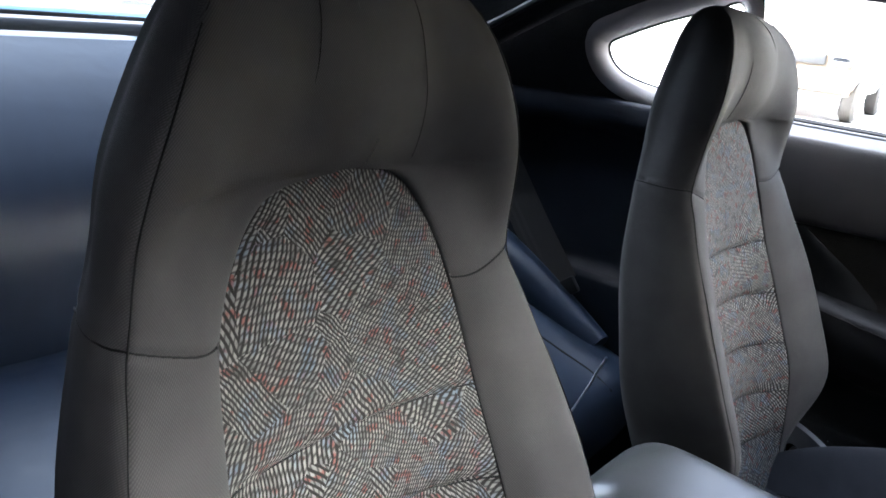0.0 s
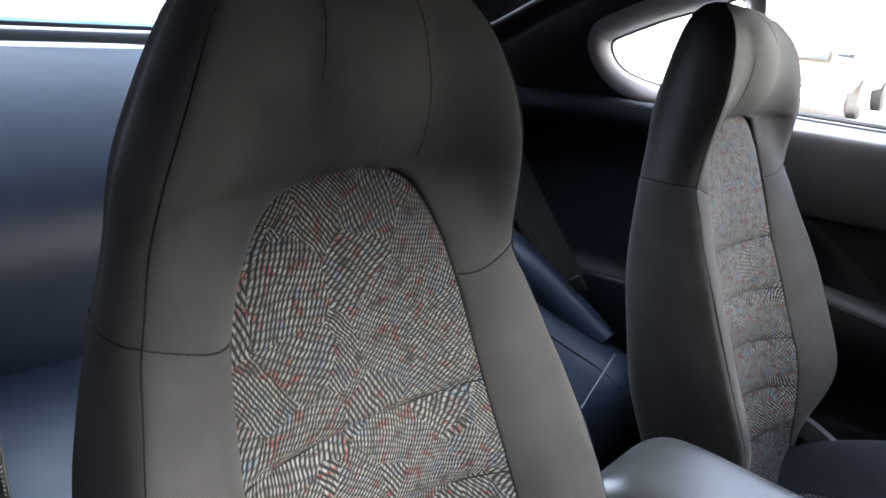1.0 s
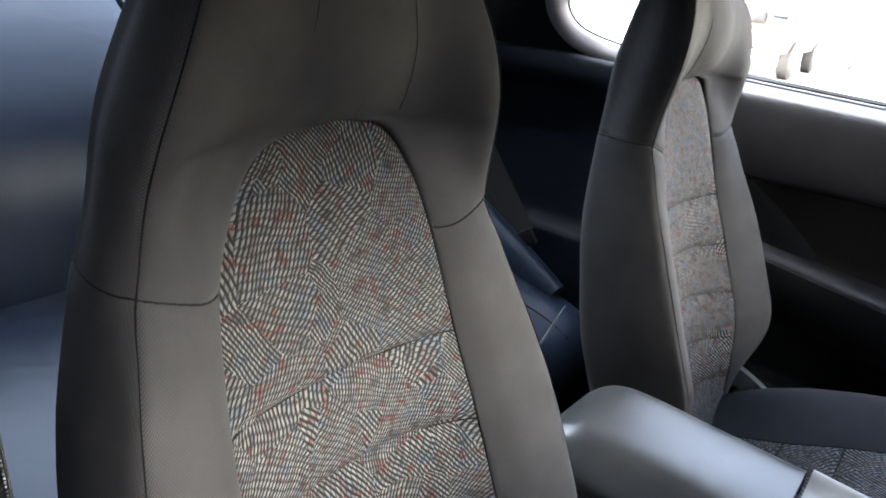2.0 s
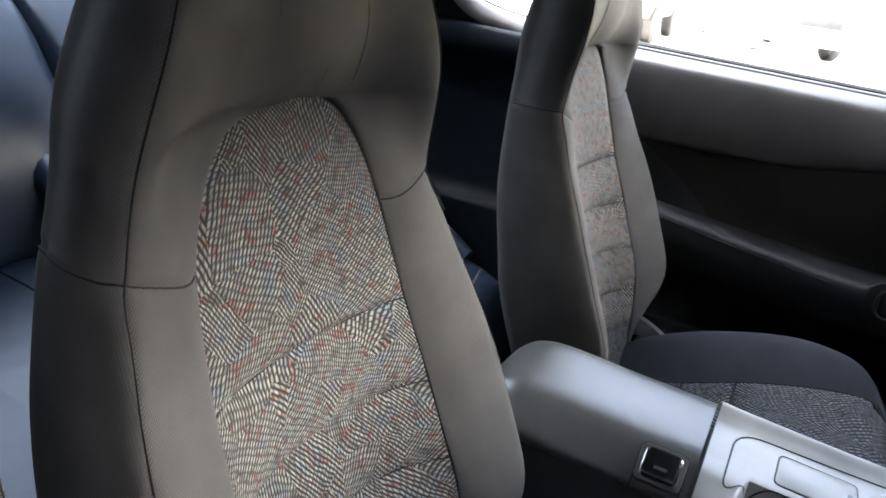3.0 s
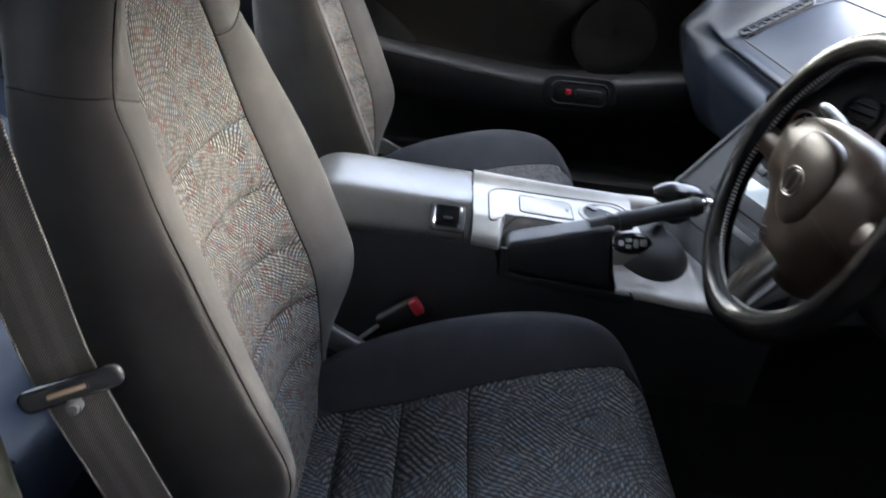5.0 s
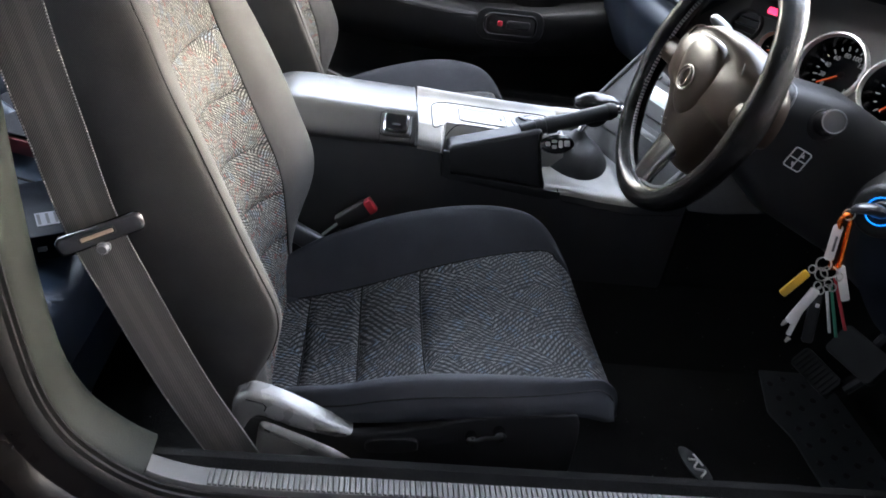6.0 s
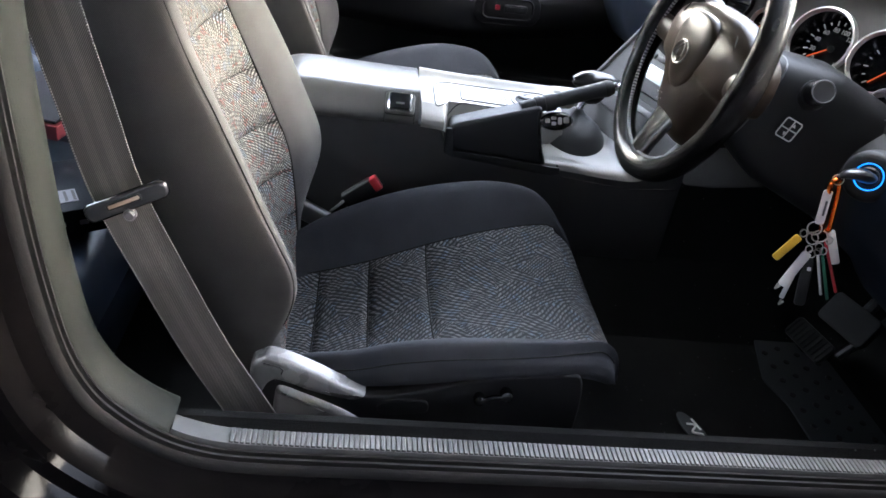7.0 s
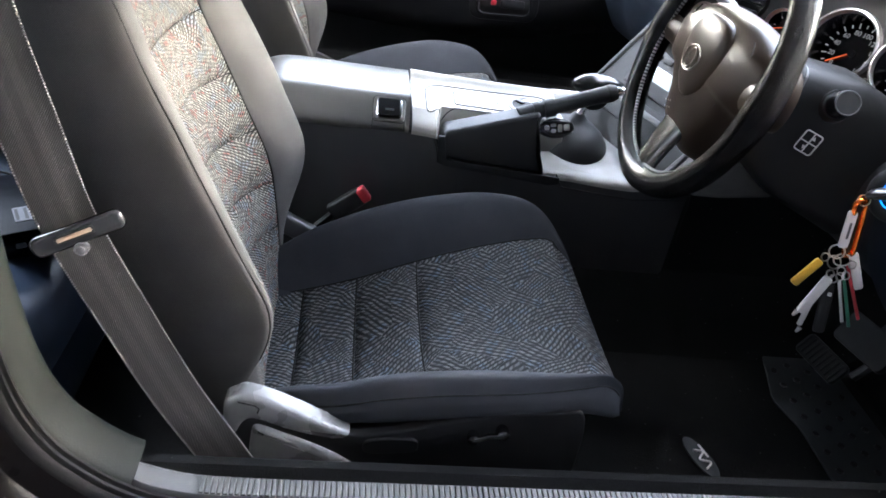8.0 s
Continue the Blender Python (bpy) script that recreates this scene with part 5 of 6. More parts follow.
lid = part("ashtray_lid", prism([(x + 0.036, y - 0.796) for x, y in lid_o], 0.0016, 0.0007, on_tray(-0.036, 0.796, -0.0002)), M_SILVER, console)
part("lid_gap", tube(tray_line([(-0.036 + (x + 0.036) * 1.014, 0.796 + (y - 0.796) * 1.02) for x, y in lid_o], 0.0002), 0.0008, 6, True), M_RUBBER, lid)
part("thumb_notch", prism(round_rect(0.005, 0.013, 0.0024, 4), 0.0012, 0.0004, on_tray(-0.0015, 0.796, 0.0008)), M_GREY, lid)
# cup holder ring
cup = basis((0.064, 0.798, tray_z(0.064) + 0.0008), (1, 0, -0.03), (0.03, 0, 1))
part("cup_ring", lathe([(0.0465, -0.003), (0.0455, 0.0008), (0.0425, 0.0024), (0.0395, 0.0016), (0.0380, -0.004)], 44, cup), M_SILVER, console)
part("cup_well", lathe([(0.0001, -0.0005), (0.036, -0.0003), (0.0385, 0.0006)], 40, cup), M_DARK, console)
for a in (-0.6, 0.5, 2.4):
    part("cup_tab", prism(round_rect(0.016, 0.012, 0.003, 4), 0.003, 0.001, cup @ pose(0.029 * math.cos(a), 0.029 * math.sin(a), 0.0002, 0, 0, math.degrees(a))), M_GREY, console)
# far rail end block
part("rail_cap", rbox((0.030, 0.022, 0.016), 0.003, 2, pose(0.170, 0.866, 0.591, 0, 2, 0)), M_SILVER, console)
# latch button on the armrest's near edge
lb = basis((-0.190, 0.7065, 0.5925), (1, 0, 0), (0, -0.66, 0.75))
frame_bm = prism(round_rect(0.050, 0.042, 0.007, 4), 0.006, 0.002, lb)
latch = part("latch_frame", frame_bm, M_ARM, console, "satin latch surround")
part("latch_gap", tube([lb @ Vector((x, y, 0.0025)) for x, y in round_rect(0.0515, 0.0435, 0.007, 4)], 0.0010, 6, True), M_RUBBER, latch)
part("latch_bezel", tube([lb @ Vector((x, y, 0.0068)) for x, y in round_rect(0.037, 0.031, 0.004, 4)], 0.0016, 6, True), M_CHROME, latch, "chrome bezel")
for lx in (-0.0255, 0.0255):
    part("latch_joint", tube([lb @ Vector((lx, y, z)) for y, z in ((0.018, 0.0022), (-0.010, 0.0022), (-0.020, 0.0005), (-0.031, -0.0075))], 0.0009, 6), M_RUBBER, latch)
part("latch_mark", rbox((0.014, 0.0035, 0.001), 0, 1, lb @ Matrix.Translation((0, -0.004, 0.0108))), M_GREY, latch)
part("latch_button", prism(round_rect(0.034, 0.028, 0.004, 4), 0.006, 0.002, lb @ Matrix.Translation((0, 0, 0.0045))), simple("piano_black", (0.008, 0.008, 0.009), 0.08), latch, "glossy black latch button")
# lower deck round the gear lever, running up to the dash
rows = []
for k in range(40):
    t = k / 39
    x = 0.075 + 0.26 * t
    z = spline([(0.075, 0.520), (0.12, 0.519), (0.20, 0.512), (0.26, 0.515), (0.335, 0.56)], x)
    rows.append(curve_through([(x, 0.688, z - 0.013), (x, 0.689, z - 0.006), (x, 0.697, z), (x, 0.72, z + 0.004), (x, 0.78, z + 0.018 + 0.02 * math.exp(-((x - 0.14) / 0.05) ** 2)), (x, 0.84, z + 0.020), (x, 0.87, z + 0.014), (x, 0.879, z - 0.01)], 30))
part("lower_deck", grid(rows), M_SILVER, console, "satin grey gear lever deck")
part("deck_gap", tube([(0.098, 0.6878, 0.517), (0.103, 0.6878, 0.506), (0.112, 0.6878, 0.494), (0.24, 0.6878, 0.482), (0.33, 0.6878, 0.49)], 0.0012, 6), M_RUBBER, console)
bm = prism([(-0.108, 0.566), (-0.106, 0.520), (-0.092, 0.514), (0.088, 0.496), (0.105, 0.500), (0.104, 0.512), (-0.09, 0.526), (-0.098, 0.566)], 0.006, 0.0015, basis((0, 0.6905, 0), (1, 0, 0), (0, -1, 0)))
part("brake_surround", bm, M_DARK, console)

# ---- hand brake ----
brake = thing("hand_brake", "black moulded hand brake lever with chrome button", "hand brake")
outline = soft_polygon([(-0.100, 0.529), (-0.101, 0.571), (0.052, 0.620), (0.057, 0.585), (0.066, 0.545), (0.080, 0.511), (-0.085, 0.524)], 0.009)
M_LEVER = plastic("lever_skin", (0.012, 0.012, 0.0125), 0.48, 900, 0.0003, spec=0.35)
part("lever_cover", prism(outline, 0.047, 0.008, basis((0, 0.736, 0), (1, 0, 0), (0, -1, 0)), 4), M_LEVER, brake)
pts = curve_through([(0.02, 0.713, 0.603), (0.07, 0.716, 0.622), (0.12, 0.720, 0.639), (0.160, 0.723, 0.652)], 20)
part("grip", tube(pts, [0.0140 - 0.0012 * math.sin(math.pi * k / 19) for k in range(20)], 20), M_LEVER, brake)
for cx, cz, cl in ((0.044, 0.6125, 0.009), (0.060, 0.6180, 0.016)):
    part("grip_collar", tube([(cx, 0.7138 + cx * 0.02, cz), (cx + cl, 0.714 + cx * 0.02, cz + cl * 0.35)], 0.0152, 20), M_LEVER, brake)
part("grip_hook", tube(curve_through([(0.128, 0.721, 0.634), (0.146, 0.722, 0.634), (0.160, 0.723, 0.643)], 8), [0.006, 0.009, 0.010, 0.010, 0.010, 0.009, 0.008, 0.006], 12), M_DARK, brake)
end = Vector((0.160, 0.723, 0.652))
ax = Vector((0.95, 0.07, 0.31)).normalized()
part("end_cap", tube([end, end + ax * 0.006, end + ax * 0.016], [0.0145, 0.0150, 0.0115], 16), M_RUBBER, brake)
part("button", tube([end + ax * 0.014, end + ax * 0.022, end + ax * 0.024], [0.0075, 0.0075, 0.004], 14), M_CHROME, brake, "chrome release button")

# oval remote hanging by the lever
ov = basis((0.080, 0.694, 0.596), (1, 0.05, 0.12), (0.05, -1, 0.45))
fob = thing("remote_fob", "oval black remote with small bright buttons and chrome rim", "remote control")
outl = [(0.030 * math.cos(a), 0.0155 * math.sin(a)) for a in [2 * math.pi * k / 40 for k in range(40)]]
part("body", prism(outl, 0.013, 0.005, ov @ Matrix.Translation((0, 0, -0.006)), 3), simple("fob_black", (0.012, 0.012, 0.013), 0.15), fob)
part("rim", tube([ov @ Vector((x * 0.97, y * 0.97, 0.003)) for x, y in outl], 0.0012, 6, True), M_CHROME, fob)
for bx, by, bw, bh in ((-0.017, 0.001, 0.008, 0.007), (-0.006, 0.005, 0.009, 0.005), (-0.006, -0.004, 0.008, 0.006), (0.005, 0.0, 0.007, 0.012), (0.016, 0.001, 0.010, 0.010)):
    part("button", prism(round_rect(bw, bh, 0.002, 3), 0.003, 0.0008, ov @ Matrix.Translation((bx, by, 0.006))), M_STEEL, fob)

# ---- gear lever ----
gear = thing("gear_lever", "grey and black gear lever with a rounded knob", "gear lever")
part("boot", lathe([(0.074, -0.016), (0.071, 0.000), (0.063, 0.017), (0.050, 0.031), (0.034, 0.041), (0.018, 0.047), (0.009, 0.058), (0.0001, 0.060)], 32, pose(0.140, 0.795, 0.530, 0, 6, 0)), M_CONSOLE, gear, "smooth dark domed boot")
part("stem", tube([(0.145, 0.795, 0.585), (0.163, 0.795, 0.625)], 0.007, 12), M_CHROME, gear)
rows = []
for k in range(18):
    t = k / 17
    x = 0.122 + 0.090 * t
    r = 0.026 * math.sin(math.pi * min(0.985, max(0.02, t)) ** 0.8) ** 0.55
    zc = 0.640 + 0.004 * t
    rows.append([Vector((x, 0.795 + r * math.cos(a) * 0.95, zc + r * math.sin(a) * 0.72)) for a in [2 * math.pi * j / 24 for j in range(24)]])
part("knob", grid(rows, True, True), plastic("knob_black", (0.010, 0.010, 0.0105), 0.24, 600, 0.0002, spec=0.4), gear, "rounded glossy dark knob")
part("knob_button", tube([(0.204, 0.780, 0.640), (0.214, 0.776, 0.640)], [0.008, 0.006], 14), M_CHROME, gear)

# ---- driver's buckle ----
buckle = thing("seat_belt_buckle", "black belt buckle with red release button", "seat belt")
ax = Vector((0.30, 0.0, 0.95)).normalized()
stalk = [(-0.33, 0.668, 0.34), (-0.29, 0.668, 0.39), (-0.262, 0.668, 0.420)]
part("stalk", tube(stalk, 0.013, 10, flat=0.55), M_DARK, buckle)
bk = basis((-0.245, 0.668, 0.437), (0.78, 0, 0.62), (0, -1, 0.12))
part("body", rbox((0.062, 0.030, 0.020), 0.005, 3, bk), M_DARK, buckle)
part("release_button", rbox((0.018, 0.027, 0.018), 0.004, 3, bk @ Matrix.Translation((0.032, 0, 0.001))), M_RED, buckle, "red release button")

# ---- driver's seat belt ----
belt = thing("seat_belt", "grey woven seat belt running through a black guide", "seat belt")
line = curve_through([(-0.565, 0.185, 1.02), (-0.550, 0.180, 0.93), (-0.535, 0.178, 0.848), (-0.515, 0.178, 0.76), (-0.494, 0.180, 0.668), (-0.455, 0.180, 0.57), (-0.409, 0.176, 0.47), (-0.356, 0.172, 0.375), (-0.32, 0.172, 0.30)], 60)
rows = []
for i, p in enumerate(line):
    d = (line[min(i + 1, 59)] - line[max(i - 1, 0)]).normalized()
    n = Vector((0.18, -1, 0.05))
    n = (n - d * n.dot(d)).normalized()
    side_v = d.cross(n)
    rows.append([p + side_v * 0.0250 * u + n * (0.0006 - 0.0015 * u * u) for u in (-1, -0.5, 0, 0.5, 1)] + [p + side_v * 0.0250 * u - n * (0.0008 + 0.0015 * u * u) for u in (1, 0.5, 0, -0.5, -1)])
part("webbing", grid(rows, True, True), M_BELT, belt)
for s in (-1, 1):
    pts = []
    for i, p in enumerate(line):
        d = (line[min(i + 1, 59)] - line[max(i - 1, 0)]).normalized()
        n = Vector((0.18, -1, 0.05))
        n = (n - d * n.dot(d)).normalized()
        pts.append(p + d.cross(n) * 0.0247 * s + n * 0.0006)
    part("selvedge", tube(pts, 0.0008, 5), M_EDGE, belt)
# guide strap across the belt
gm = basis((-0.4815, 0.1695, 0.6665), (0.067, 0.0, 0.031), (0.12, -1, 0.1))
guide = part("guide", prism(round_rect(0.086, 0.020, 0.008, 6), 0.009, 0.004, gm, 3), simple("guide_black", (0.02, 0.02, 0.021), 0.25), belt, "glossy black plastic belt guide")
part("guide_slot", prism(round_rect(0.032, 0.0038, 0.0012, 3), 0.0012, 0.0004, gm @ Matrix.Translation((-0.002, 0.0012, 0.0088))), plastic("worn_webbing", (0.30, 0.22, 0.15), 0.55, 900, 0.0004), guide, "worn brown webbing showing in the slot")
part("slot_edge", tube([gm @ Vector((x - 0.002, y + 0.0012, 0.0092)) for x, y in round_rect(0.035, 0.0060, 0.002, 4)], 0.0009, 6, True), M_RUBBER, guide)
part("stud", lathe([(0.0001, 0.0045), (0.0038, 0.0043), (0.0050, 0.0030), (0.0053, 0.0022), (0.0062, 0.0020), (0.0064, -0.004)], 24, basis((-0.4775, 0.1590, 0.6545), (1, 0, 0), (0.12, -1, 0.1))), M_GREY, belt, "round grey belt stud")


# ---- steering wheel ----
WC = Vector((0.206, 0.517, 0.7815))
WN = Vector((-1.0, 0.012, 0.282)).normalized()
WX = Vector((0, -1, 0))
WM = basis(WC, WX, WN)
wheel = thing("steering_wheel", "black perforated leather steering wheel with padded grey-brown hub", "steering wheel")
R = 0.172


def wheel_pt(a, r=R, h=0.0):
    return WM @ Vector((r * math.cos(a), r * math.sin(a), h))


bm = bmesh.new()
rows = []
for k in range(97):
    a = 2 * math.pi * k / 96
    fat = 0.0164 + 0.0022 * max(0, math.cos(4 * a)) ** 2
    c, d1, d2 = wheel_pt(a), (wheel_pt(a, R + 1) - wheel_pt(a, R)), WN
    rows.append([c + d1 * fat * math.cos(b) + d2 * fat * 1.12 * math.sin(b) for b in [2 * math.pi * j / 16 for j in range(16)]])
rim_ob = part("rim", grid(rows, True), M_WHEEL, wheel, "worn black leather rim")
part("rim_stitch", tube([wheel_pt(2 * math.pi * k / 96, R - 0.0175, 0.003) for k in range(96)], 0.0028, 6, True), M_STITCH, rim_ob, "pale cross stitching")


def spoke(a, width, col, name, dish=-0.030, label=""):
    rows = []
    for k in range(12):
        t = k / 11
        r = 0.050 + (R - 0.008 - 0.050) * t
        h = dish * (1 - t) ** 1.4 - 0.002
        w = width * (1.25 - 0.55 * t + 0.35 * max(0, t - 0.75) * 4 * 0.5)
        c = wheel_pt(a, r, h)
        tdir = (wheel_pt(a + 0.01, r, h) - wheel_pt(a - 0.01, r, h)).normalized()
        rows.append([c + tdir * w * math.cos(b) + WN * 0.009 * math.sin(b) for b in [2 * math.pi * j / 14 for j in range(14)]])
    return part(name, grid(rows, True, True), col, wheel, label)


M_SPOKE = plastic("spoke_satin", (0.009, 0.0075, 0.0065), 0.22, 800, 0.0002)
spoke(radians(2), 0.022, M_HUB, "spoke", -0.022)
spoke(radians(178), 0.022, M_HUB, "spoke", -0.022)
spoke(radians(270), 0.034, M_SPOKE, "spoke", -0.018, "satin grey lower spoke")
# hub pad: rounded shield with side lobes and a raised middle
rows = []
lobe = [(0.050, 0.074, 0), (0.100, 0.062, 0), (0.138, 0.045, 0), (0.149, 0.014, 0), (0.140, -0.020, 0), (0.108, -0.034, 0), (0.080, -0.064, 0), (0.058, -0.100, 0), (0.026, -0.116, 0)]
shield = curve_through([(0.000, 0.076, 0)] + lobe + [(-x, y, z) for x, y, z in reversed(lobe)], 95, True)
for s, h in ((0.96, -0.056), (1.02, -0.036), (1.0, -0.022), (0.95, -0.011), (0.86, -0.003), (0.72, 0.004), (0.55, 0.009), (0.25, 0.012), (0.01, 0.0125)):
    rows.append([WM @ Vector((p.x * s, (p.y + 0.008) * s - 0.008, h + 0.10 * p.y * s)) for p in shield])
hub = part("hub_pad", grid(rows, True, True), M_HUB, wheel, "grey-brown padded airbag cover")
egg = curve_through([(0.000, 0.060, 0), (0.036, 0.055, 0), (0.056, 0.034, 0), (0.057, 0.006, 0), (0.042, -0.026, 0), (0.020, -0.046, 0), (0.0, -0.051, 0), (-0.020, -0.046, 0), (-0.042, -0.026, 0), (-0.057, 0.006, 0), (-0.056, 0.034, 0), (-0.036, 0.055, 0)], 60, True)
rows = []
for s, h in ((1.0, -0.006), (1.0, 0.006), (0.97, 0.0105), (0.90, 0.0135), (0.75, 0.0165), (0.5, 0.0190), (0.25, 0.0200), (0.01, 0.0203)):
    rows.append([WM @ Vector((p.x * s, (p.y - 0.004) * s + 0.004, h + 0.10 * p.y * s)) for p in egg])
part("middle_pad", grid(rows, True, True), M_HUB, hub, "raised middle of the airbag cover")
for s in (-1, 1):
    part("lobe_crease", tube(curve_through([WM @ Vector((s * x, y, h)) for x, y, h in ((0.088, 0.056, 0.0050), (0.098, 0.040, 0.0045), (0.100, 0.012, 0.0025), (0.092, -0.014, 0.0), (0.076, -0.032, -0.001))], 20), 0.0011, 5), M_RUBBER, hub)
# plain oval badge
M_BADGE = plastic("badge_grey", (0.05, 0.045, 0.040), 0.3, 900, 0.0002)
em = [(0.0225 * math.cos(a), 0.0165 * math.sin(a)) for a in [2 * math.pi * k / 32 for k in range(32)]]
part("badge_ring", tube([WM @ Vector((x - 0.001, y - 0.001, 0.0214)) for x, y in em], 0.0014, 6, True), M_BADGE, hub, "plain embossed oval badge")
part("badge_bar", tube([WM @ Vector((x * 0.42 - 0.001, y * 0.80 - 0.001, 0.0218)) for x, y in em], 0.0011, 6, True), M_BADGE, hub)
for bx in (-0.010, -0.002, 0.006):
    for by in (0, 1):
        part("print_bar", prism(round_rect(0.005, 0.0014, 0.0005, 2), 0.0006, 0, WM @ pose(-0.026 + bx * 0.8, -0.068 - by * 0.009 + bx * 0.2, 0.0035 - by * 0.0035, 20, -14, 0)), M_STEEL, hub)

# ---- steering column ----
column = thing("steering_column", "black steering column cowl with ignition knob and stalk", "steering column")
CC, CN = Vector((0.206, 0.500, 0.783)), Vector((-0.905, 0.115, 0.40)).normalized()
CU = basis(CC, WX, CN).to_3x3() @ Vector((0, 1, 0))
rows = []
for k in range(12):
    t = k / 11
    c = CC - CN * (0.070 + 0.21 * t)
    hw, hh = 0.054 + 0.006 * t, 0.062 + 0.030 * min(1, t * 2.2)
    rows.append([c + Vector((0, -1, 0)) * hw * math.copysign(abs(math.cos(b)) ** 0.45, math.cos(b)) + CU * hh * math.copysign(abs(math.sin(b)) ** 0.6, math.sin(b)) for b in [2 * math.pi * j / 36 for j in range(36)]])
part("cowl", grid(rows, True, True), M_DARK, column)
for k, r in ((0.085, 1.012),):
    c = CC - CN * k
    part("cowl_lip", tube([c + Vector((0, -1, 0)) * 0.0555 * math.copysign(abs(math.cos(b)) ** 0.45, math.cos(b)) + CU * 0.066 * math.copysign(abs(math.sin(b)) ** 0.6, math.sin(b)) for b in [2 * math.pi * j / 36 for j in range(36)]], 0.0016, 6, True), M_GREY, column)
# adjuster knob on the cowl's side
kd = Vector((-0.26, -0.88, 0.42)).normalized()
k0 = Vector((0.350, 0.434, 0.770))
part("knob_collar", tube([k0, k0 + kd * 0.016], [0.021, 0.019], 24), M_DARK, column)
part("knob", tube([k0 + kd * 0.012, k0 + kd * 0.040, k0 + kd * 0.046], [0.0165, 0.0165, 0.0145], 28), simple("knob_face", (0.022, 0.022, 0.023), 0.25), column, "smooth dark round knob")
part("knob_rim", tube([k0 + kd * 0.046 + (kd.orthogonal() * math.cos(a) + kd.cross(kd.orthogonal()) * math.sin(a)).normalized() * 0.0145 for a in [2 * math.pi * j / 28 for j in range(28)]], 0.0010, 6, True), M_GREY, column)
# printed square with a cross and two arrows
im = basis((0.330, 0.4240, 0.7225), (0.93, 0, -0.36), (0, -1, 0))
sq = round_rect(0.028, 0.028, 0.004, 4)
part("print_frame", tube([im @ Vector((x, y, 0.001)) for x, y in sq], 0.0010, 5, True), M_WHITE, column, "white printed square symbol")
part("print_bar", rbox((0.027, 0.0016, 0.001), 0, 1, im @ Matrix.Translation((0, 0, 0.001))), M_WHITE, column)
part("print_bar", rbox((0.0016, 0.027, 0.001), 0, 1, im @ Matrix.Translation((0, 0, 0.0014))), M_WHITE, column)
for s in (-1, 1):
    part("print_arrow", prism([(-0.0028, 0), (0.0028, 0), (0, s * 0.005)][::s], 0.001, 0, im @ Matrix.Translation((s * 0.003, s * 0.005, 0.0012))), M_WHITE, column)
# indicator stalk to the left
part("stalk", tube(curve_through([(0.292, 0.545, 0.802), (0.275, 0.602, 0.826), (0.268, 0.632, 0.835), (0.262, 0.660, 0.841)], 14), [0.0055, 0.0055, 0.006, 0.006, 0.0065, 0.007, 0.009, 0.010, 0.0105, 0.0105, 0.0105, 0.010, 0.009, 0.006], 12, flat=0.8), plastic("stalk_grey", (0.20, 0.20, 0.20), 0.35, 600, 0.0002), column, "pale grey stalk")

# ---- dashboard ----
dash = thing("dashboard", "dark moulded dashboard with grey instrument panel", "dashboard")
# section of the passenger side, from the windscreen down to the knees, and its end by the door
PAD = [(0.93, 0.915), (0.80, 0.920), (0.66, 0.915), (0.56, 0.898), (0.50, 0.873), (0.44, 0.832), (0.388, 0.792), (0.372, 0.783), (0.368, 0.774), (0.385, 0.763), (0.385, 0.756), (0.362, 0.747), (0.350, 0.730), (0.350, 0.712), (0.362, 0.685), (0.378, 0.63), (0.42, 0.57), (0.50, 0.53)]
END = [(0.93, 0.930), (0.80, 0.938), (0.66, 0.944), (0.52, 0.942), (0.43, 0.933), (0.385, 0.912), (0.362, 0.880), (0.346, 0.845), (0.332, 0.818), (0.318, 0.800), (0.309, 0.785), (0.306, 0.772), (0.310, 0.752), (0.318, 0.728), (0.330, 0.695), (0.350, 0.64), (0.40, 0.57), (0.48, 0.53)]
rows = []
for k in range(56):
    y = 0.90 + 0.575 * k / 55
    e = max(0.0, min(1.0, (y - 1.355) / 0.110))
    e = e * e * (3 - 2 * e)
    rows.append(curve_through([(a * (1 - e) + c * e, y, b * (1 - e) + d * e) for (a, b), (c, d) in zip(PAD, END)], 110))
part("passenger_pad", grid(rows), M_DASH, dash)
part("end_gap", tube(curve_through([(x, 1.478, z) for x, z in END[4:15]], 30), 0.004, 8), M_RUBBER, dash)
rows = []
for k in range(12):
    y = 0.70 + 0.21 * k / 11
    rows.append(curve_through([(x, y, z - 0.0005 - 0.02 * max(0, 0.86 - y) * (1 if x < 0.5 else 0)) for x, z in PAD[:7]], 30))
part("top_pad", grid(rows), M_DASH, dash)
# airbag panel creases and side vent
for x, z in ((0.390, 0.7945), (0.560, 0.8985)):
    part("panel_crease", tube([(x, y, z) for y in (0.92, 1.05, 1.2, 1.312)], 0.0022, 6), M_RUBBER, dash)
part("panel_crease", tube(curve_through([(x - 0.001, 1.312, z + 0.001) for x, z in ((0.390, 0.7945), (0.44, 0.8325), (0.50, 0.8735), (0.56, 0.8985))], 16), 0.0018, 6), M_RUBBER, dash)
VD, VN = Vector((0.815, 0, 0.58)), Vector((-0.58, 0, 0.815))
vent = part("side_vent", prism(round_rect(0.150, 0.046, 0.012, 5), 0.003, 0.001, basis(Vector((0.450, 1.338, 0.8415)), VD, VN)), M_DARK, dash, "dark slotted vent")
part("vent_frame", tube([basis(Vector((0.450, 1.338, 0.8415)), VD, VN) @ Vector((x, y, 0.004)) for x, y in round_rect(0.150, 0.046, 0.012, 5)], 0.0022, 6, True), M_DASH, vent)
for k in range(8):
    part("vent_bar", rbox((0.0055, 0.036, 0.005), 0.001, 1, basis(Vector((0.450, 1.338, 0.8415)) + VD * (-0.056 + 0.0155 * k) + VN * 0.0045, VD, VN)), M_DASH, vent)
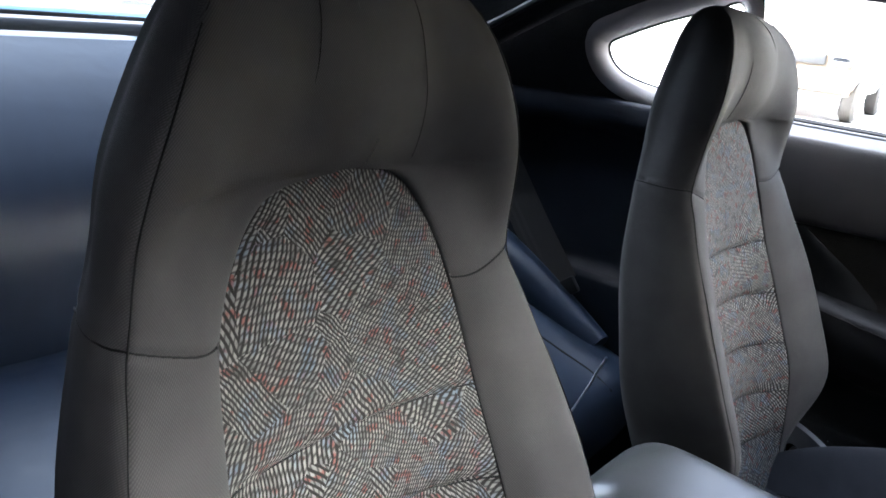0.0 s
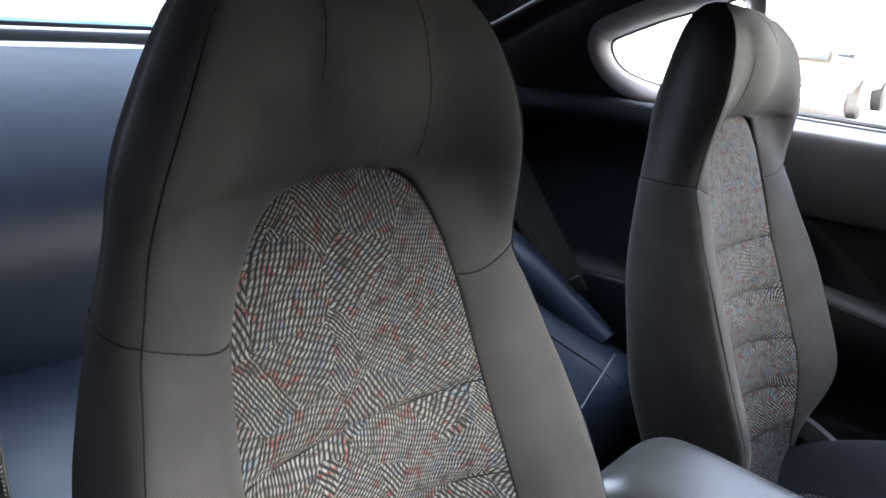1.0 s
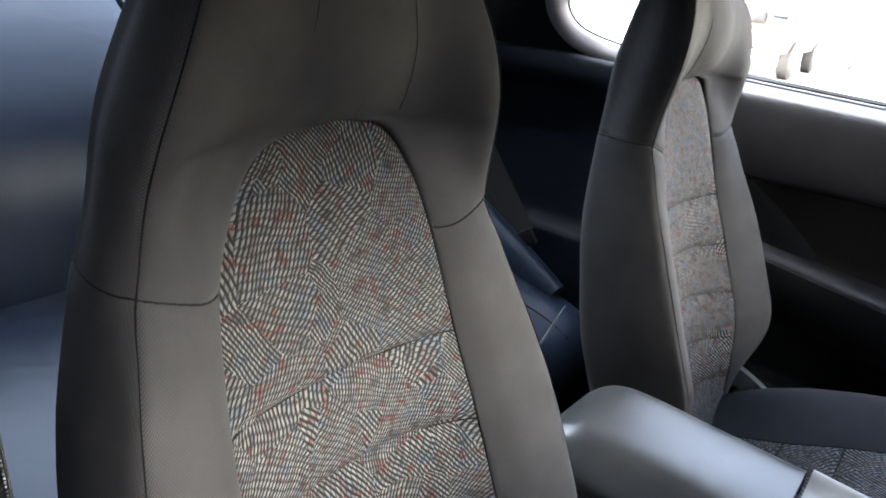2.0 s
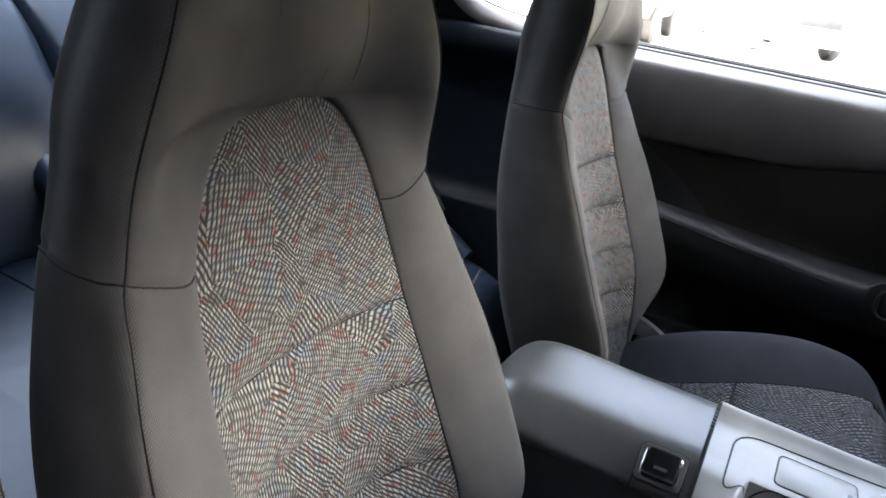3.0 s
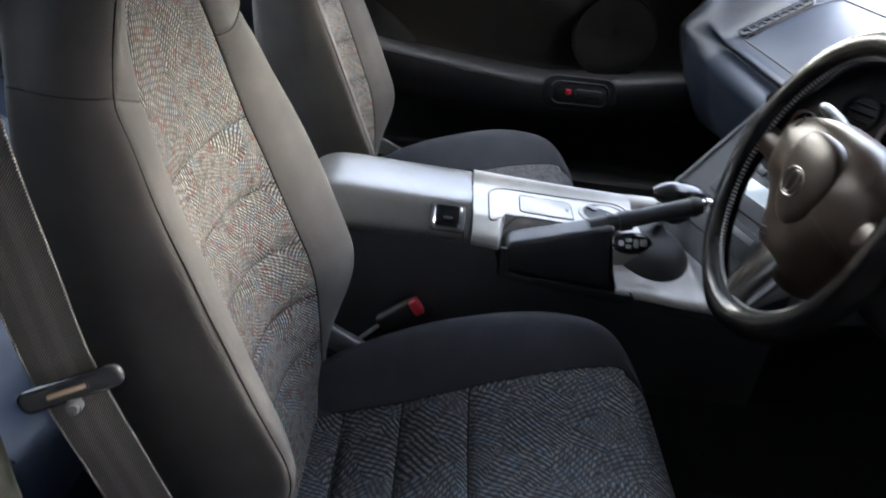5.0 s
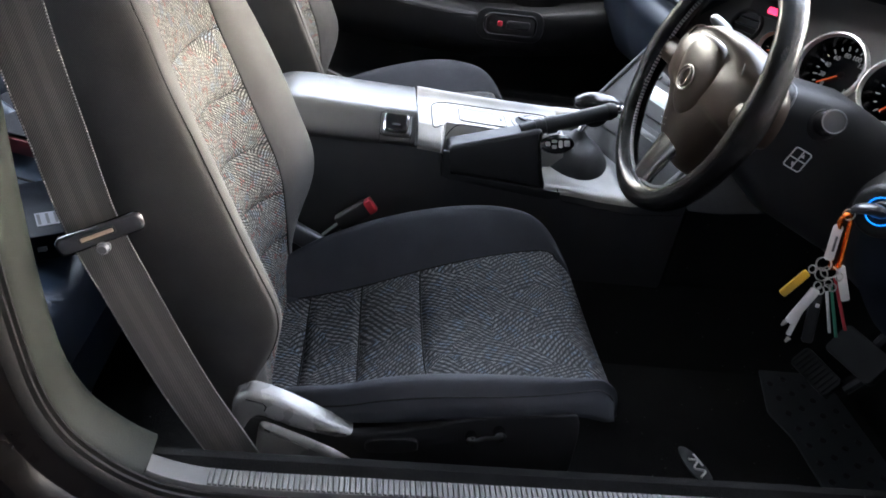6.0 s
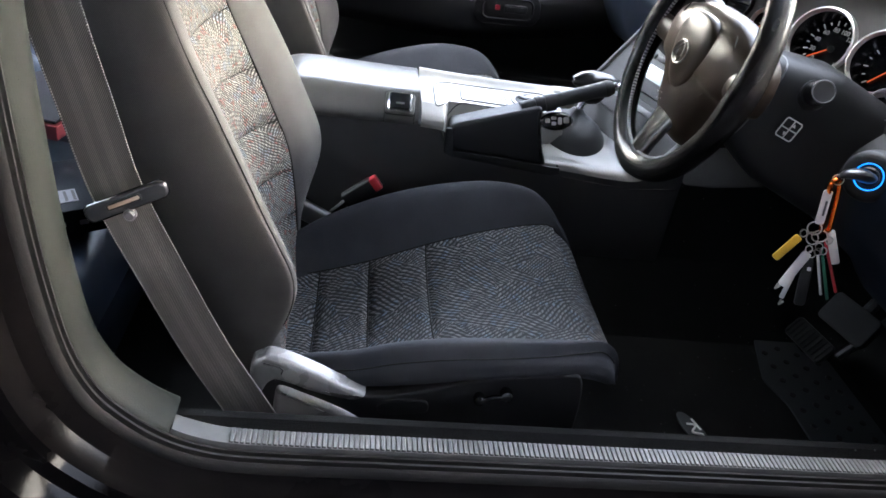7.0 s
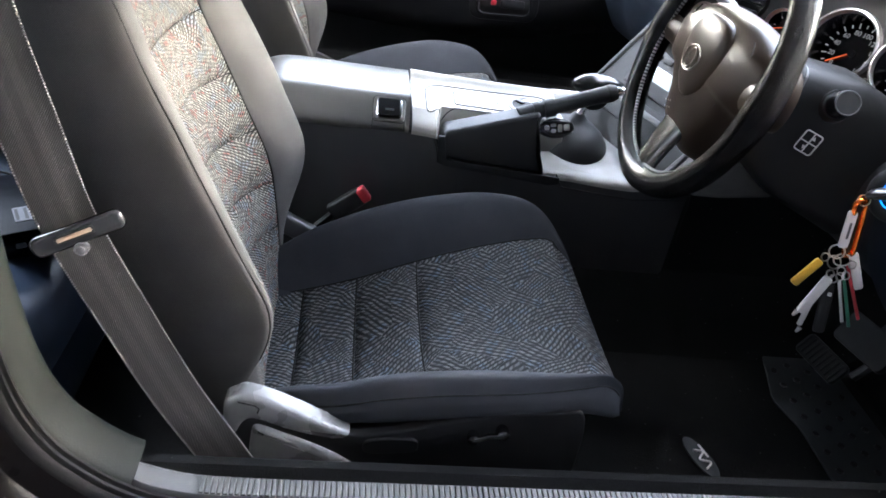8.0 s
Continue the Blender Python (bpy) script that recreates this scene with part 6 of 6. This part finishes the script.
part("vent_rail", rbox((0.135, 0.004, 0.005), 0.001, 1, basis(Vector((0.450, 1.338, 0.8415)) + VN * 0.0055, VD, VN)), M_DASH, vent)
# centre stack, turned to the driver
rows = []
for k in range(20):
    z = 0.545 + 0.235 * k / 19
    rows.append([Vector((0.186 + (z - 0.58) * 0.70 + (0.935 - y) * 0.30, y, z)) for y in [0.640 + 0.295 * j / 10 for j in range(11)]])
part("centre_panel", grid(rows), M_DARK, dash, "dark centre stack")
def stack(y, z, lift=0.0):
    n = Vector((-0.79, -0.24, 0.56)).normalized()
    return basis(Vector((0.186 + (z - 0.58) * 0.70 + (0.935 - y) * 0.30, y, z)) + n * lift, (0.29, -0.957, 0), n)
part("stack_edge", tube([stack(0.935, z).translation for z in (0.545, 0.62, 0.70, 0.78)], 0.005, 8), M_GREY, dash)
part("stack_edge", tube([stack(0.640, z).translation for z in (0.545, 0.62, 0.70, 0.78)], 0.005, 8), M_GREY, dash)
radio = part("radio", prism(round_rect(0.185, 0.100, 0.006, 4), 0.006, 0.002, stack(0.79, 0.670, 0.001)), M_DARK, dash, "black radio with a pale lit display")
part("radio_display", prism(round_rect(0.080, 0.026, 0.003, 3), 0.002, 0.0006, stack(0.795, 0.660, 0.0065)), M_SCREEN, radio)
for k in range(5):
    part("radio_button", prism(round_rect(0.024, 0.010, 0.002, 3), 0.003, 0.001, stack(0.85 - 0.030 * k, 0.684, 0.0065)), M_DARK, radio)
climate = part("climate_unit", prism(round_rect(0.185, 0.048, 0.006, 4), 0.005, 0.002, stack(0.79, 0.598, 0.001)), M_DARK, dash)
part("climate_strip", prism(round_rect(0.15, 0.010, 0.002, 3), 0.002, 0.0006, stack(0.79, 0.606, 0.0055)), M_GREY, climate)
# instrument panel: grey face sweeping round the driver
PN = Vector((-0.814, -0.47, 0.342)).normalized()
PC = Vector((0.42, 0.565, 0.822))
HOOD = [(0.22, 0.850), (0.30, 0.885), (0.40, 0.905), (0.50, 0.912), (0.60, 0.910), (0.68, 0.902), (0.72, 0.888), (0.76, 0.852), (0.80, 0.795)]
def face(y, z, lift=0.0):
    """Pose on the instrument face."""
    x = PC.x + (0.342 * (z - PC.z) - 0.47 * (y - PC.y)) / 0.814
    if y < 0.47:
        x -= 0.9 * (0.47 - y) ** 2 * 3
    return basis(Vector((x, y, z)) + PN * lift, (-0.50, 0.866, 0), PN)
DIALS = ((0.566, 0.813, 0.048), (0.482, 0.812, 0.044), (0.440, 0.765, 0.022), (0.650, 0.811, 0.022), (0.757, 0.787, 0.019))
rows = []
for k in range(150):
    y = 0.80 - 0.56 * k / 149
    rows.append(curve_through([face(y, 0.700).translation + Vector((0.05, 0, 0)), face(y, 0.735).translation, face(y, 0.80).translation, face(y, min(0.86, spline(HOOD, y) - 0.02)).translation, face(y, spline(HOOD, y) + 0.002).translation], 80))
bm = grid(rows)
holes = [f for f in bm.faces if any((f.calc_center_median() - face(y, z).translation).length < r * 0.985 for y, z, r in DIALS)]
bmesh.ops.delete(bm, geom=holes, context="FACES")
part("instrument_face", bm, plastic("panel_grey", (0.028, 0.026, 0.025), 0.5, 900, 0.0003), dash, "matt grey instrument face")
hood = []
for k in range(40):
    y = 0.80 - 0.58 * k / 39
    z = spline(HOOD, y)
    a, b = face(y, z, 0.040).translation, face(y, z + 0.006).translation
    back = Vector((0.93, b.y + 0.02, 0.905))
    hood.append(curve_through([face(y, z - 0.004).translation, a + Vector((0.012, 0, -0.010)), a, a + Vector((0.006, 0, 0.010)), b + Vector((0.02, 0, 0.008)), b.lerp(back, 0.3) + Vector((0, 0, 0.004)), back], 30))
part("hood", grid(hood), M_DASH, dash, "dark instrument hood")
def gauge(y, z, r, marks, needle, sink, top=0):
    """A dial sunk into the panel at the bottom of a dark tube, with a silver ring round its mouth."""
    m = face(y, z, -sink) @ pose(0, 0, 0, 0, 0, 180)
    g = part("gauge", lathe([(0.0001, 0.0), (r * 0.95, 0.0), (r * 0.965, sink * 0.5), (r * 0.965, sink + 0.001)], 44, m), M_LENS, dash, "black dial with white marks and silver ring")
    part("gauge_ring", lathe([(r * 0.95, 0.0), (r * 0.955, 0.006), (r * 0.99, 0.0095), (r * 1.05, 0.008), (r * 1.085, -0.003)], 48, face(y, z, 0.001)), M_RING, g, "silver ring")
    for k in range(marks):
        a = radians(225 - 270 * k / (marks - 1))
        ln = 0.09 if k % 2 else 0.15
        part("dial_mark", rbox((r * ln, r * 0.032, 0.0006), 0, 1, m @ pose(r * 0.82 * math.cos(a), r * 0.82 * math.sin(a), 0.001, 0, 0, math.degrees(a))), M_DIAL, g)
    a = radians(needle)
    part("needle", rbox((r * 0.80, r * 0.035, 0.0008), 0, 1, m @ pose(r * 0.33 * math.cos(a), r * 0.33 * math.sin(a), 0.004, 0, 0, math.degrees(a))), M_NEEDLE, g)
    part("hub", lathe([(0.0001, 0.006), (r * 0.10, 0.005), (r * 0.11, 0.0)], 16, m), M_DARK, g)
    for k in range(top):
        a = radians(225 - 270 * k / (top - 1))
        numeral(str(20 * k), r * 0.20, m @ pose(r * 0.60 * math.cos(a), r * 0.60 * math.sin(a), 0.0012), M_DIAL, g)
    return g


for (y, z, r), marks, needle, sink, top in zip(DIALS, (19, 15, 7, 7, 7), (218, 232, 215, 200, 200), (0.040, 0.040, 0.016, 0.014, 0.012), (10, 0, 0, 0, 0)):
    gauge(y, z, r, marks, needle, sink, top)
for y, z, r in ((0.706, 0.826, 0.026),):
    v = part("round_vent", lathe([(r * 0.86, -0.004), (r * 0.9, 0.006), (r, 0.007), (r * 1.06, 0.0)], 36, face(y, z, 0.001)), M_DARK, dash, "round dark air vent")
    part("vent_back", lathe([(0.0001, 0.0), (r * 0.88, 0.001)], 30, face(y, z, 0.001)), M_LENS, v)
    for k in (-1, 0, 1):
        part("vent_slat", rbox((r * 1.6 * (0.8 if k else 1), 0.003, 0.004), 0.001, 1, face(y, z, 0.004) @ Matrix.Translation((0, k * r * 0.42, 0))), M_DASH, v)
clock = part("clock", prism(round_rect(0.070, 0.026, 0.008, 5), 0.005, 0.002, face(0.690, 0.858, 0.002)), M_DARK, dash, "small black clock with red digits")
part("clock_display", prism(round_rect(0.024, 0.010, 0.002, 3), 0.001, 0, face(0.680, 0.856, 0.0072)), simple("red_digits", (0.4, 0.01, 0.03), 0.4, emit=(1, 0.03, 0.10), power=0.03), clock)
# lower knee panel, dark, and pale end piece by the door
rows = []
for k in range(24):
    y = 0.655 - 0.45 * k / 23
    rows.append(curve_through([(face(y, 0.735).translation.x + 0.004, y, 0.737), (0.430, y, 0.700), (0.420, y, 0.640), (0.445, y, 0.580), (0.55, y, 0.520), (0.80, y, 0.50)], 22))
part("knee_panel", grid(rows), M_DARK, dash, "dark knee panel")
rows = []
for k in range(10):
    y = 0.345 - 0.19 * k / 9
    rows.append(curve_through([(0.445, y, 0.745), (0.410, y, 0.720), (0.405, y, 0.66), (0.425, y, 0.60), (0.50, y, 0.515), (0.56, y, 0.50)], 18))
part("end_panel", grid(rows), M_DASH, dash, "blue-grey lower end panel")

# sheet added to stop light leaking down through the dashboard
part("lower_light_stop", rbox((0.40, 1.34, 0.012), 0.003, 1, pose(0.745, CENTRE, 0.655)), M_DARK, dash)

# ---- ignition and keys ----
IN = Vector((-0.72, -0.66, 0.2)).normalized()
IC = Vector((0.396, 0.318, 0.709))
IM = basis(IC, (0.67, -0.74, 0), IN)
ign = thing("ignition_lock", "ignition lock with a glowing blue ring", "ignition lock")
part("housing", lathe([(0.034, -0.03), (0.034, 0.0), (0.030, 0.006), (0.024, 0.008), (0.0001, 0.008)], 36, IM), M_DARK, ign)
part("light_ring", lathe([(0.0164, 0.0082), (0.0165, 0.0095), (0.0178, 0.0095), (0.0179, 0.0082)], 40, IM), M_BLUE, ign, "glowing blue ring")
part("barrel", lathe([(0.0130, 0.008), (0.0130, 0.011), (0.011, 0.013), (0.0001, 0.013)], 30, IM), M_DARK, ign)
keys = thing("key_bunch", "bunch of keys on an orange carabiner hanging from the ignition", "keys")
KN = Vector((-0.35, -0.90, 0.25)).normalized()


def on_hang(x, z, dy=0.0):
    return Vector((x, 0.300 + dy, z))


head = [IC + IN * 0.010, IC + IN * 0.020, on_hang(0.368, 0.718), on_hang(0.352, 0.717), on_hang(0.342, 0.712)]
part("key_head", tube(curve_through(head, 14), [0.0095, 0.011, 0.012, 0.013, 0.0135, 0.0135, 0.013, 0.0125, 0.012, 0.011, 0.010, 0.008, 0.006, 0.003], 14, flat=0.6), simple("key_black", (0.012, 0.012, 0.013), 0.3), keys, "black key head")


def ring_at(c, r, tilt_v, wire, name, mat=M_STEEL):
    m = basis(c, (1, 0, 0.2), tilt_v)
    return part(name, tube([m @ Vector((r * math.cos(a), r * math.sin(a), 0)) for a in [2 * math.pi * j / 24 for j in range(24)]], wire, 6, True), mat, keys)


ring_at(on_hang(0.342, 0.708), 0.0065, (-0.6, -0.6, 0.4), 0.0008, "split_ring")
loop = [(0.338, 0.706), (0.345, 0.706), (0.349, 0.695), (0.359, 0.645), (0.360, 0.636), (0.354, 0.633), (0.349, 0.638), (0.340, 0.682), (0.335, 0.698)]
part("carabiner", tube(curve_through([on_hang(x, z) for x, z in loop], 44, True), 0.0032, 8, True), M_ORANGE, keys, "orange anodised carabiner")


def hang(a, b, w, mat, name, label="", thick=0.003, dy=0.0):
    """A flat piece from a to b."""
    p, q = on_hang(*a, dy), on_hang(*b, dy)
    m = basis((p + q) / 2, q - p, KN)
    ln = (q - p).length
    return part(name, prism(round_rect(ln, w * 0.80, min(w, ln) * 0.24, 4), thick, thick * 0.3, m), mat, keys, label)


hang((0.3345, 0.693), (0.3375, 0.648), 0.014, M_WHITE, "tag", "white plastic tag", 0.003, -0.004)
ring_at(on_hang(0.340, 0.637), 0.0085, (-0.5, -0.8, 0.2), 0.0010, "key_ring")
ring_at(on_hang(0.352, 0.626), 0.0095, (-0.3, -0.9, -0.2), 0.0010, "key_ring")
ring_at(on_hang(0.343, 0.622), 0.0080, (-0.8, -0.4, 0.2), 0.0009, "key_ring")
ring_at(on_hang(0.358, 0.610), 0.0050, (-0.8, -0.4, 0.2), 0.0008, "key_ring")
hang((0.324, 0.624), (0.302, 0.588), 0.013, M_YELLOW, "fob", "yellow plastic fob", 0.006)
hang((0.342, 0.603), (0.323, 0.551), 0.015, M_WHITE, "fob", "white metal fob", 0.004, -0.006)
hang((0.344, 0.578), (0.338, 0.525), 0.008, M_STEEL, "key", "", 0.0022, 0.004)
hang((0.358, 0.585), (0.367, 0.518), 0.018, M_DARK, "fob", "black plastic fob", 0.006, 0.006)
hang((0.357, 0.578), (0.3575, 0.573), 0.006, M_WHITE, "fob_mark", "", 0.001, -0.001)
hang((0.363, 0.594), (0.384, 0.543), 0.005, M_STEEL, "key", "", 0.002, -0.004)
hang((0.367, 0.602), (0.396, 0.537), 0.005, M_GREEN, "key", "green key", 0.002, -0.002)
hang((0.366, 0.615), (0.401, 0.551), 0.005, M_RED, "key", "red key", 0.002, -0.004)
hang((0.371, 0.630), (0.392, 0.587), 0.014, M_WHITE, "tag", "pale plastic tag", 0.002, 0.006)
hang((0.3358, 0.680), (0.3372, 0.660), 0.004, M_GREY, "tag_print", "", 0.0008, -0.0068)
for cx, cz in ((0.326, 0.630), (0.343, 0.607), (0.350, 0.600), (0.357, 0.604), (0.364, 0.606), (0.366, 0.622)):
    ring_at(on_hang(cx, cz, -0.003), 0.0048, (-0.9, -0.3, 0.3), 0.0009, "key_ring")
for bx, bz in ((0.3225, 0.549), (0.3375, 0.5235)):
    part("key_tip", tube([on_hang(bx, bz, -0.004), on_hang(bx - 0.003, bz - 0.007, -0.004)], [0.0032, 0.0015], 8), M_STEEL, keys)

# ---- pedals, mat ----
M_PEDAL = plastic("pedal_rubber", (0.0045, 0.0045, 0.005), 0.6, 500, 0.0004, spec=0.15)
pedal = thing("accelerator_pedal", "black ribbed accelerator pedal", "pedal")
pm = basis((0.605, 0.535, 0.282), (0.02, -1, 0.12), (-0.80, 0, 0.60))
part("pad", prism(round_rect(0.110, 0.044, 0.010, 4), 0.010, 0.003, pm), M_PEDAL, pedal)
for k in range(9):
    part("rib", rbox((0.004, 0.036, 0.004), 0.001, 1, pm @ Matrix.Translation((-0.046 + 0.0115 * k, 0, 0.011))), M_PEDAL, pedal)
part("arm", tube([(0.615, 0.47, 0.30), (0.66, 0.46, 0.38), (0.72, 0.46, 0.50)], 0.008, 8), M_DARK, pedal)
bp = thing("brake_pedal", "black rubber brake pedal", "pedal")
part("pad", prism(round_rect(0.110, 0.055, 0.010, 4), 0.012, 0.003, basis((0.560, 0.415, 0.415), (0.1, -1, 0.1), (-0.85, 0, 0.5))), M_PEDAL, bp)
part("arm", tube([(0.57, 0.415, 0.42), (0.62, 0.43, 0.50), (0.66, 0.44, 0.58)], 0.010, 8), M_DARK, bp)
mat_ob = thing("floor_mat", "black pile floor mat with heel pad and oval patch", "floor mat")
rows = []
for k in range(30):
    x = 0.12 + 0.60 * k / 29
    rows.append([Vector((x, y, 0.196 + 0.0015 * noise.noise(Vector((x * 9, y * 9, 0))) + max(0, x - 0.71) * 0.9)) for y in [0.225 + 0.40 * j / 16 for j in range(17)]])
part("carpet", grid(rows), M_MAT, mat_ob)
pad_o = soft_polygon([(0.548, 0.330), (0.549, 0.448), (0.530, 0.513), (0.568, 0.640), (0.655, 0.640), (0.655, 0.600), (0.700, 0.585), (0.700, 0.330)], 0.012, 4)
heel = part("heel_pad", prism(pad_o, 0.004, 0.0015, Matrix.Translation((0, 0, 0.199))), M_PAD, mat_ob, "grey rubber heel pad with round studs")
for i in range(4):
    for j in range(7):
        x, y = 0.570 + 0.034 * i, 0.352 + 0.040 * j + 0.016 * (i % 2)
        if x < 0.66 or y < 0.57:
            part("stud", lathe([(0.0065, 0.0), (0.0055, 0.0025), (0.0001, 0.003)], 12, pose(x, y, 0.2025)), M_RUBBER, heel)
lp = pose(0.342, 0.372, 0.1985, 0, 0, 106) @ Matrix.Diagonal((1.22, 1.3, 1, 1))
patch = part("patch", prism([(0.036 * math.cos(a), 0.013 * math.sin(a)) for a in [2 * math.pi * k / 32 for k in range(32)]], 0.003, 0.001, lp), M_PAD, mat_ob, "oval embroidered patch")
part("patch_mark", tube(curve_through([lp @ Vector(p) for p in ((-0.020, 0.006, 0.004), (-0.012, -0.006, 0.004), (-0.004, 0.005, 0.004), (0.006, -0.006, 0.004), (0.012, 0.004, 0.004))], 24), 0.0018, 6), M_WHITE, patch)
part("patch_bar", rbox((0.022, 0.003, 0.002), 0.0005, 1, lp @ Matrix.Translation((0.008, -0.0085, 0.0035))), M_WHITE, patch)


# ---- things on the rear seat ----
box = thing("equipment_case", "flat black electronic unit with a white label", "electronic unit")
bx = pose(-0.672, 0.528, 0.462, 2, 3, -62)
part("case", rbox((0.15, 0.10, 0.042), 0.003, 2, bx), plastic("unit_black", (0.0022, 0.0026, 0.0038), 0.30, spec=0.04), box)
part("label", rbox((0.034, 0.030, 0.0012), 0, 1, bx @ Matrix.Translation((0.035, -0.015, 0.0215))), plastic("grey_label", (0.07, 0.07, 0.08), 0.6, 400, spec=0.2), box, "white printed label")
for k in range(3):
    part("label_line", rbox((0.026, 0.004, 0.0006), 0, 1, bx @ Matrix.Translation((0.035, -0.026 + 0.011 * k, 0.0222))), M_DARK, box)
for k in range(3):
    part("socket", rbox((0.002, 0.012, 0.008), 0.001, 1, bx @ Matrix.Translation((0.076, -0.03 + 0.03 * k, 0))), M_GREY, box)
book = thing("red_box", "flat red box with a pale top on the rear seat", "box")
part("body", rbox((0.14, 0.20, 0.026), 0.003, 2, pose(-0.780, 0.748, 0.512, 0, 4, -10)), plastic("dark_red_card", (0.07, 0.003, 0.006), 0.45, 400), book)
part("lid", rbox((0.136, 0.196, 0.006), 0.002, 2, pose(-0.780, 0.748, 0.530, 0, 4, -10)), plastic("grey_card", (0.005, 0.005, 0.007), 0.6, spec=0.1), book, "pale grey lid")

# ---- passenger-side rear belt ----
rb = thing("rear_seat_belt", "black rear seat belt beside the quarter trim", "seat belt")
line = curve_through([(-1.13, 1.39, 0.93), (-1.07, 1.375, 0.82), (-0.95, 1.37, 0.67), (-0.84, 1.37, 0.545)], 26)
rows = []
for p in line:
    rows.append([p + Vector((0.034, 0, 0.030)) * u + Vector((0, -0.001 * (1 - u * u), 0)) for u in (-1, -0.5, 0, 0.5, 1)])
part("webbing", grid(rows), M_BELT, rb)
part("guide", rbox((0.05, 0.012, 0.035), 0.004, 2, pose(-0.82, 1.366, 0.545, 0, -40, 0)), M_DARK, rb)
# thin pale rod for the passenger seat's buckle stalk
strap = thing("buckle_stalk", "thin pale buckle stalk of the passenger seat", "strap")
part("band", tube([(-0.634, 1.12, 0.436), (-0.612, 1.12, 0.495), (-0.591, 1.12, 0.555)], 0.0022, 6, flat=1.6), plastic("buckle_stalk_grey", (0.16, 0.165, 0.18), 0.4), strap)

# ---- pieces of the sill plate ----
rib_bm = rbox((0.0052, 0.0225, 0.0030), 0.0008, 1)
first = part("rib", rib_bm, M_SILL, None)
plate = [o for o in bpy.data.objects if o.name == "sill_plate"][0]
first.parent = plate
first.location = (-0.372, 0.1152, spline([(p.x, p.z) for p in SILL_PATH if p.x > -0.45], -0.372) + 0.001)
for k in range(1, 160):
    x = -0.372 + 0.0061 * k
    o = new("rib", first.data)
    o.parent = plate
    o.location = (x, 0.1152, spline([(p.x, p.z) for p in SILL_PATH if p.x > -0.45], x) + 0.001)
# clip plug on the pillar trim
part("trim_plug", lathe([(0.0001, 0.0025), (0.008, 0.002), (0.010, 0.0)], 20, basis((-0.5545, 0.1195, 0.800), (0, 0, 1), (0.45, -0.89, 0))), M_PILLAR, opening)
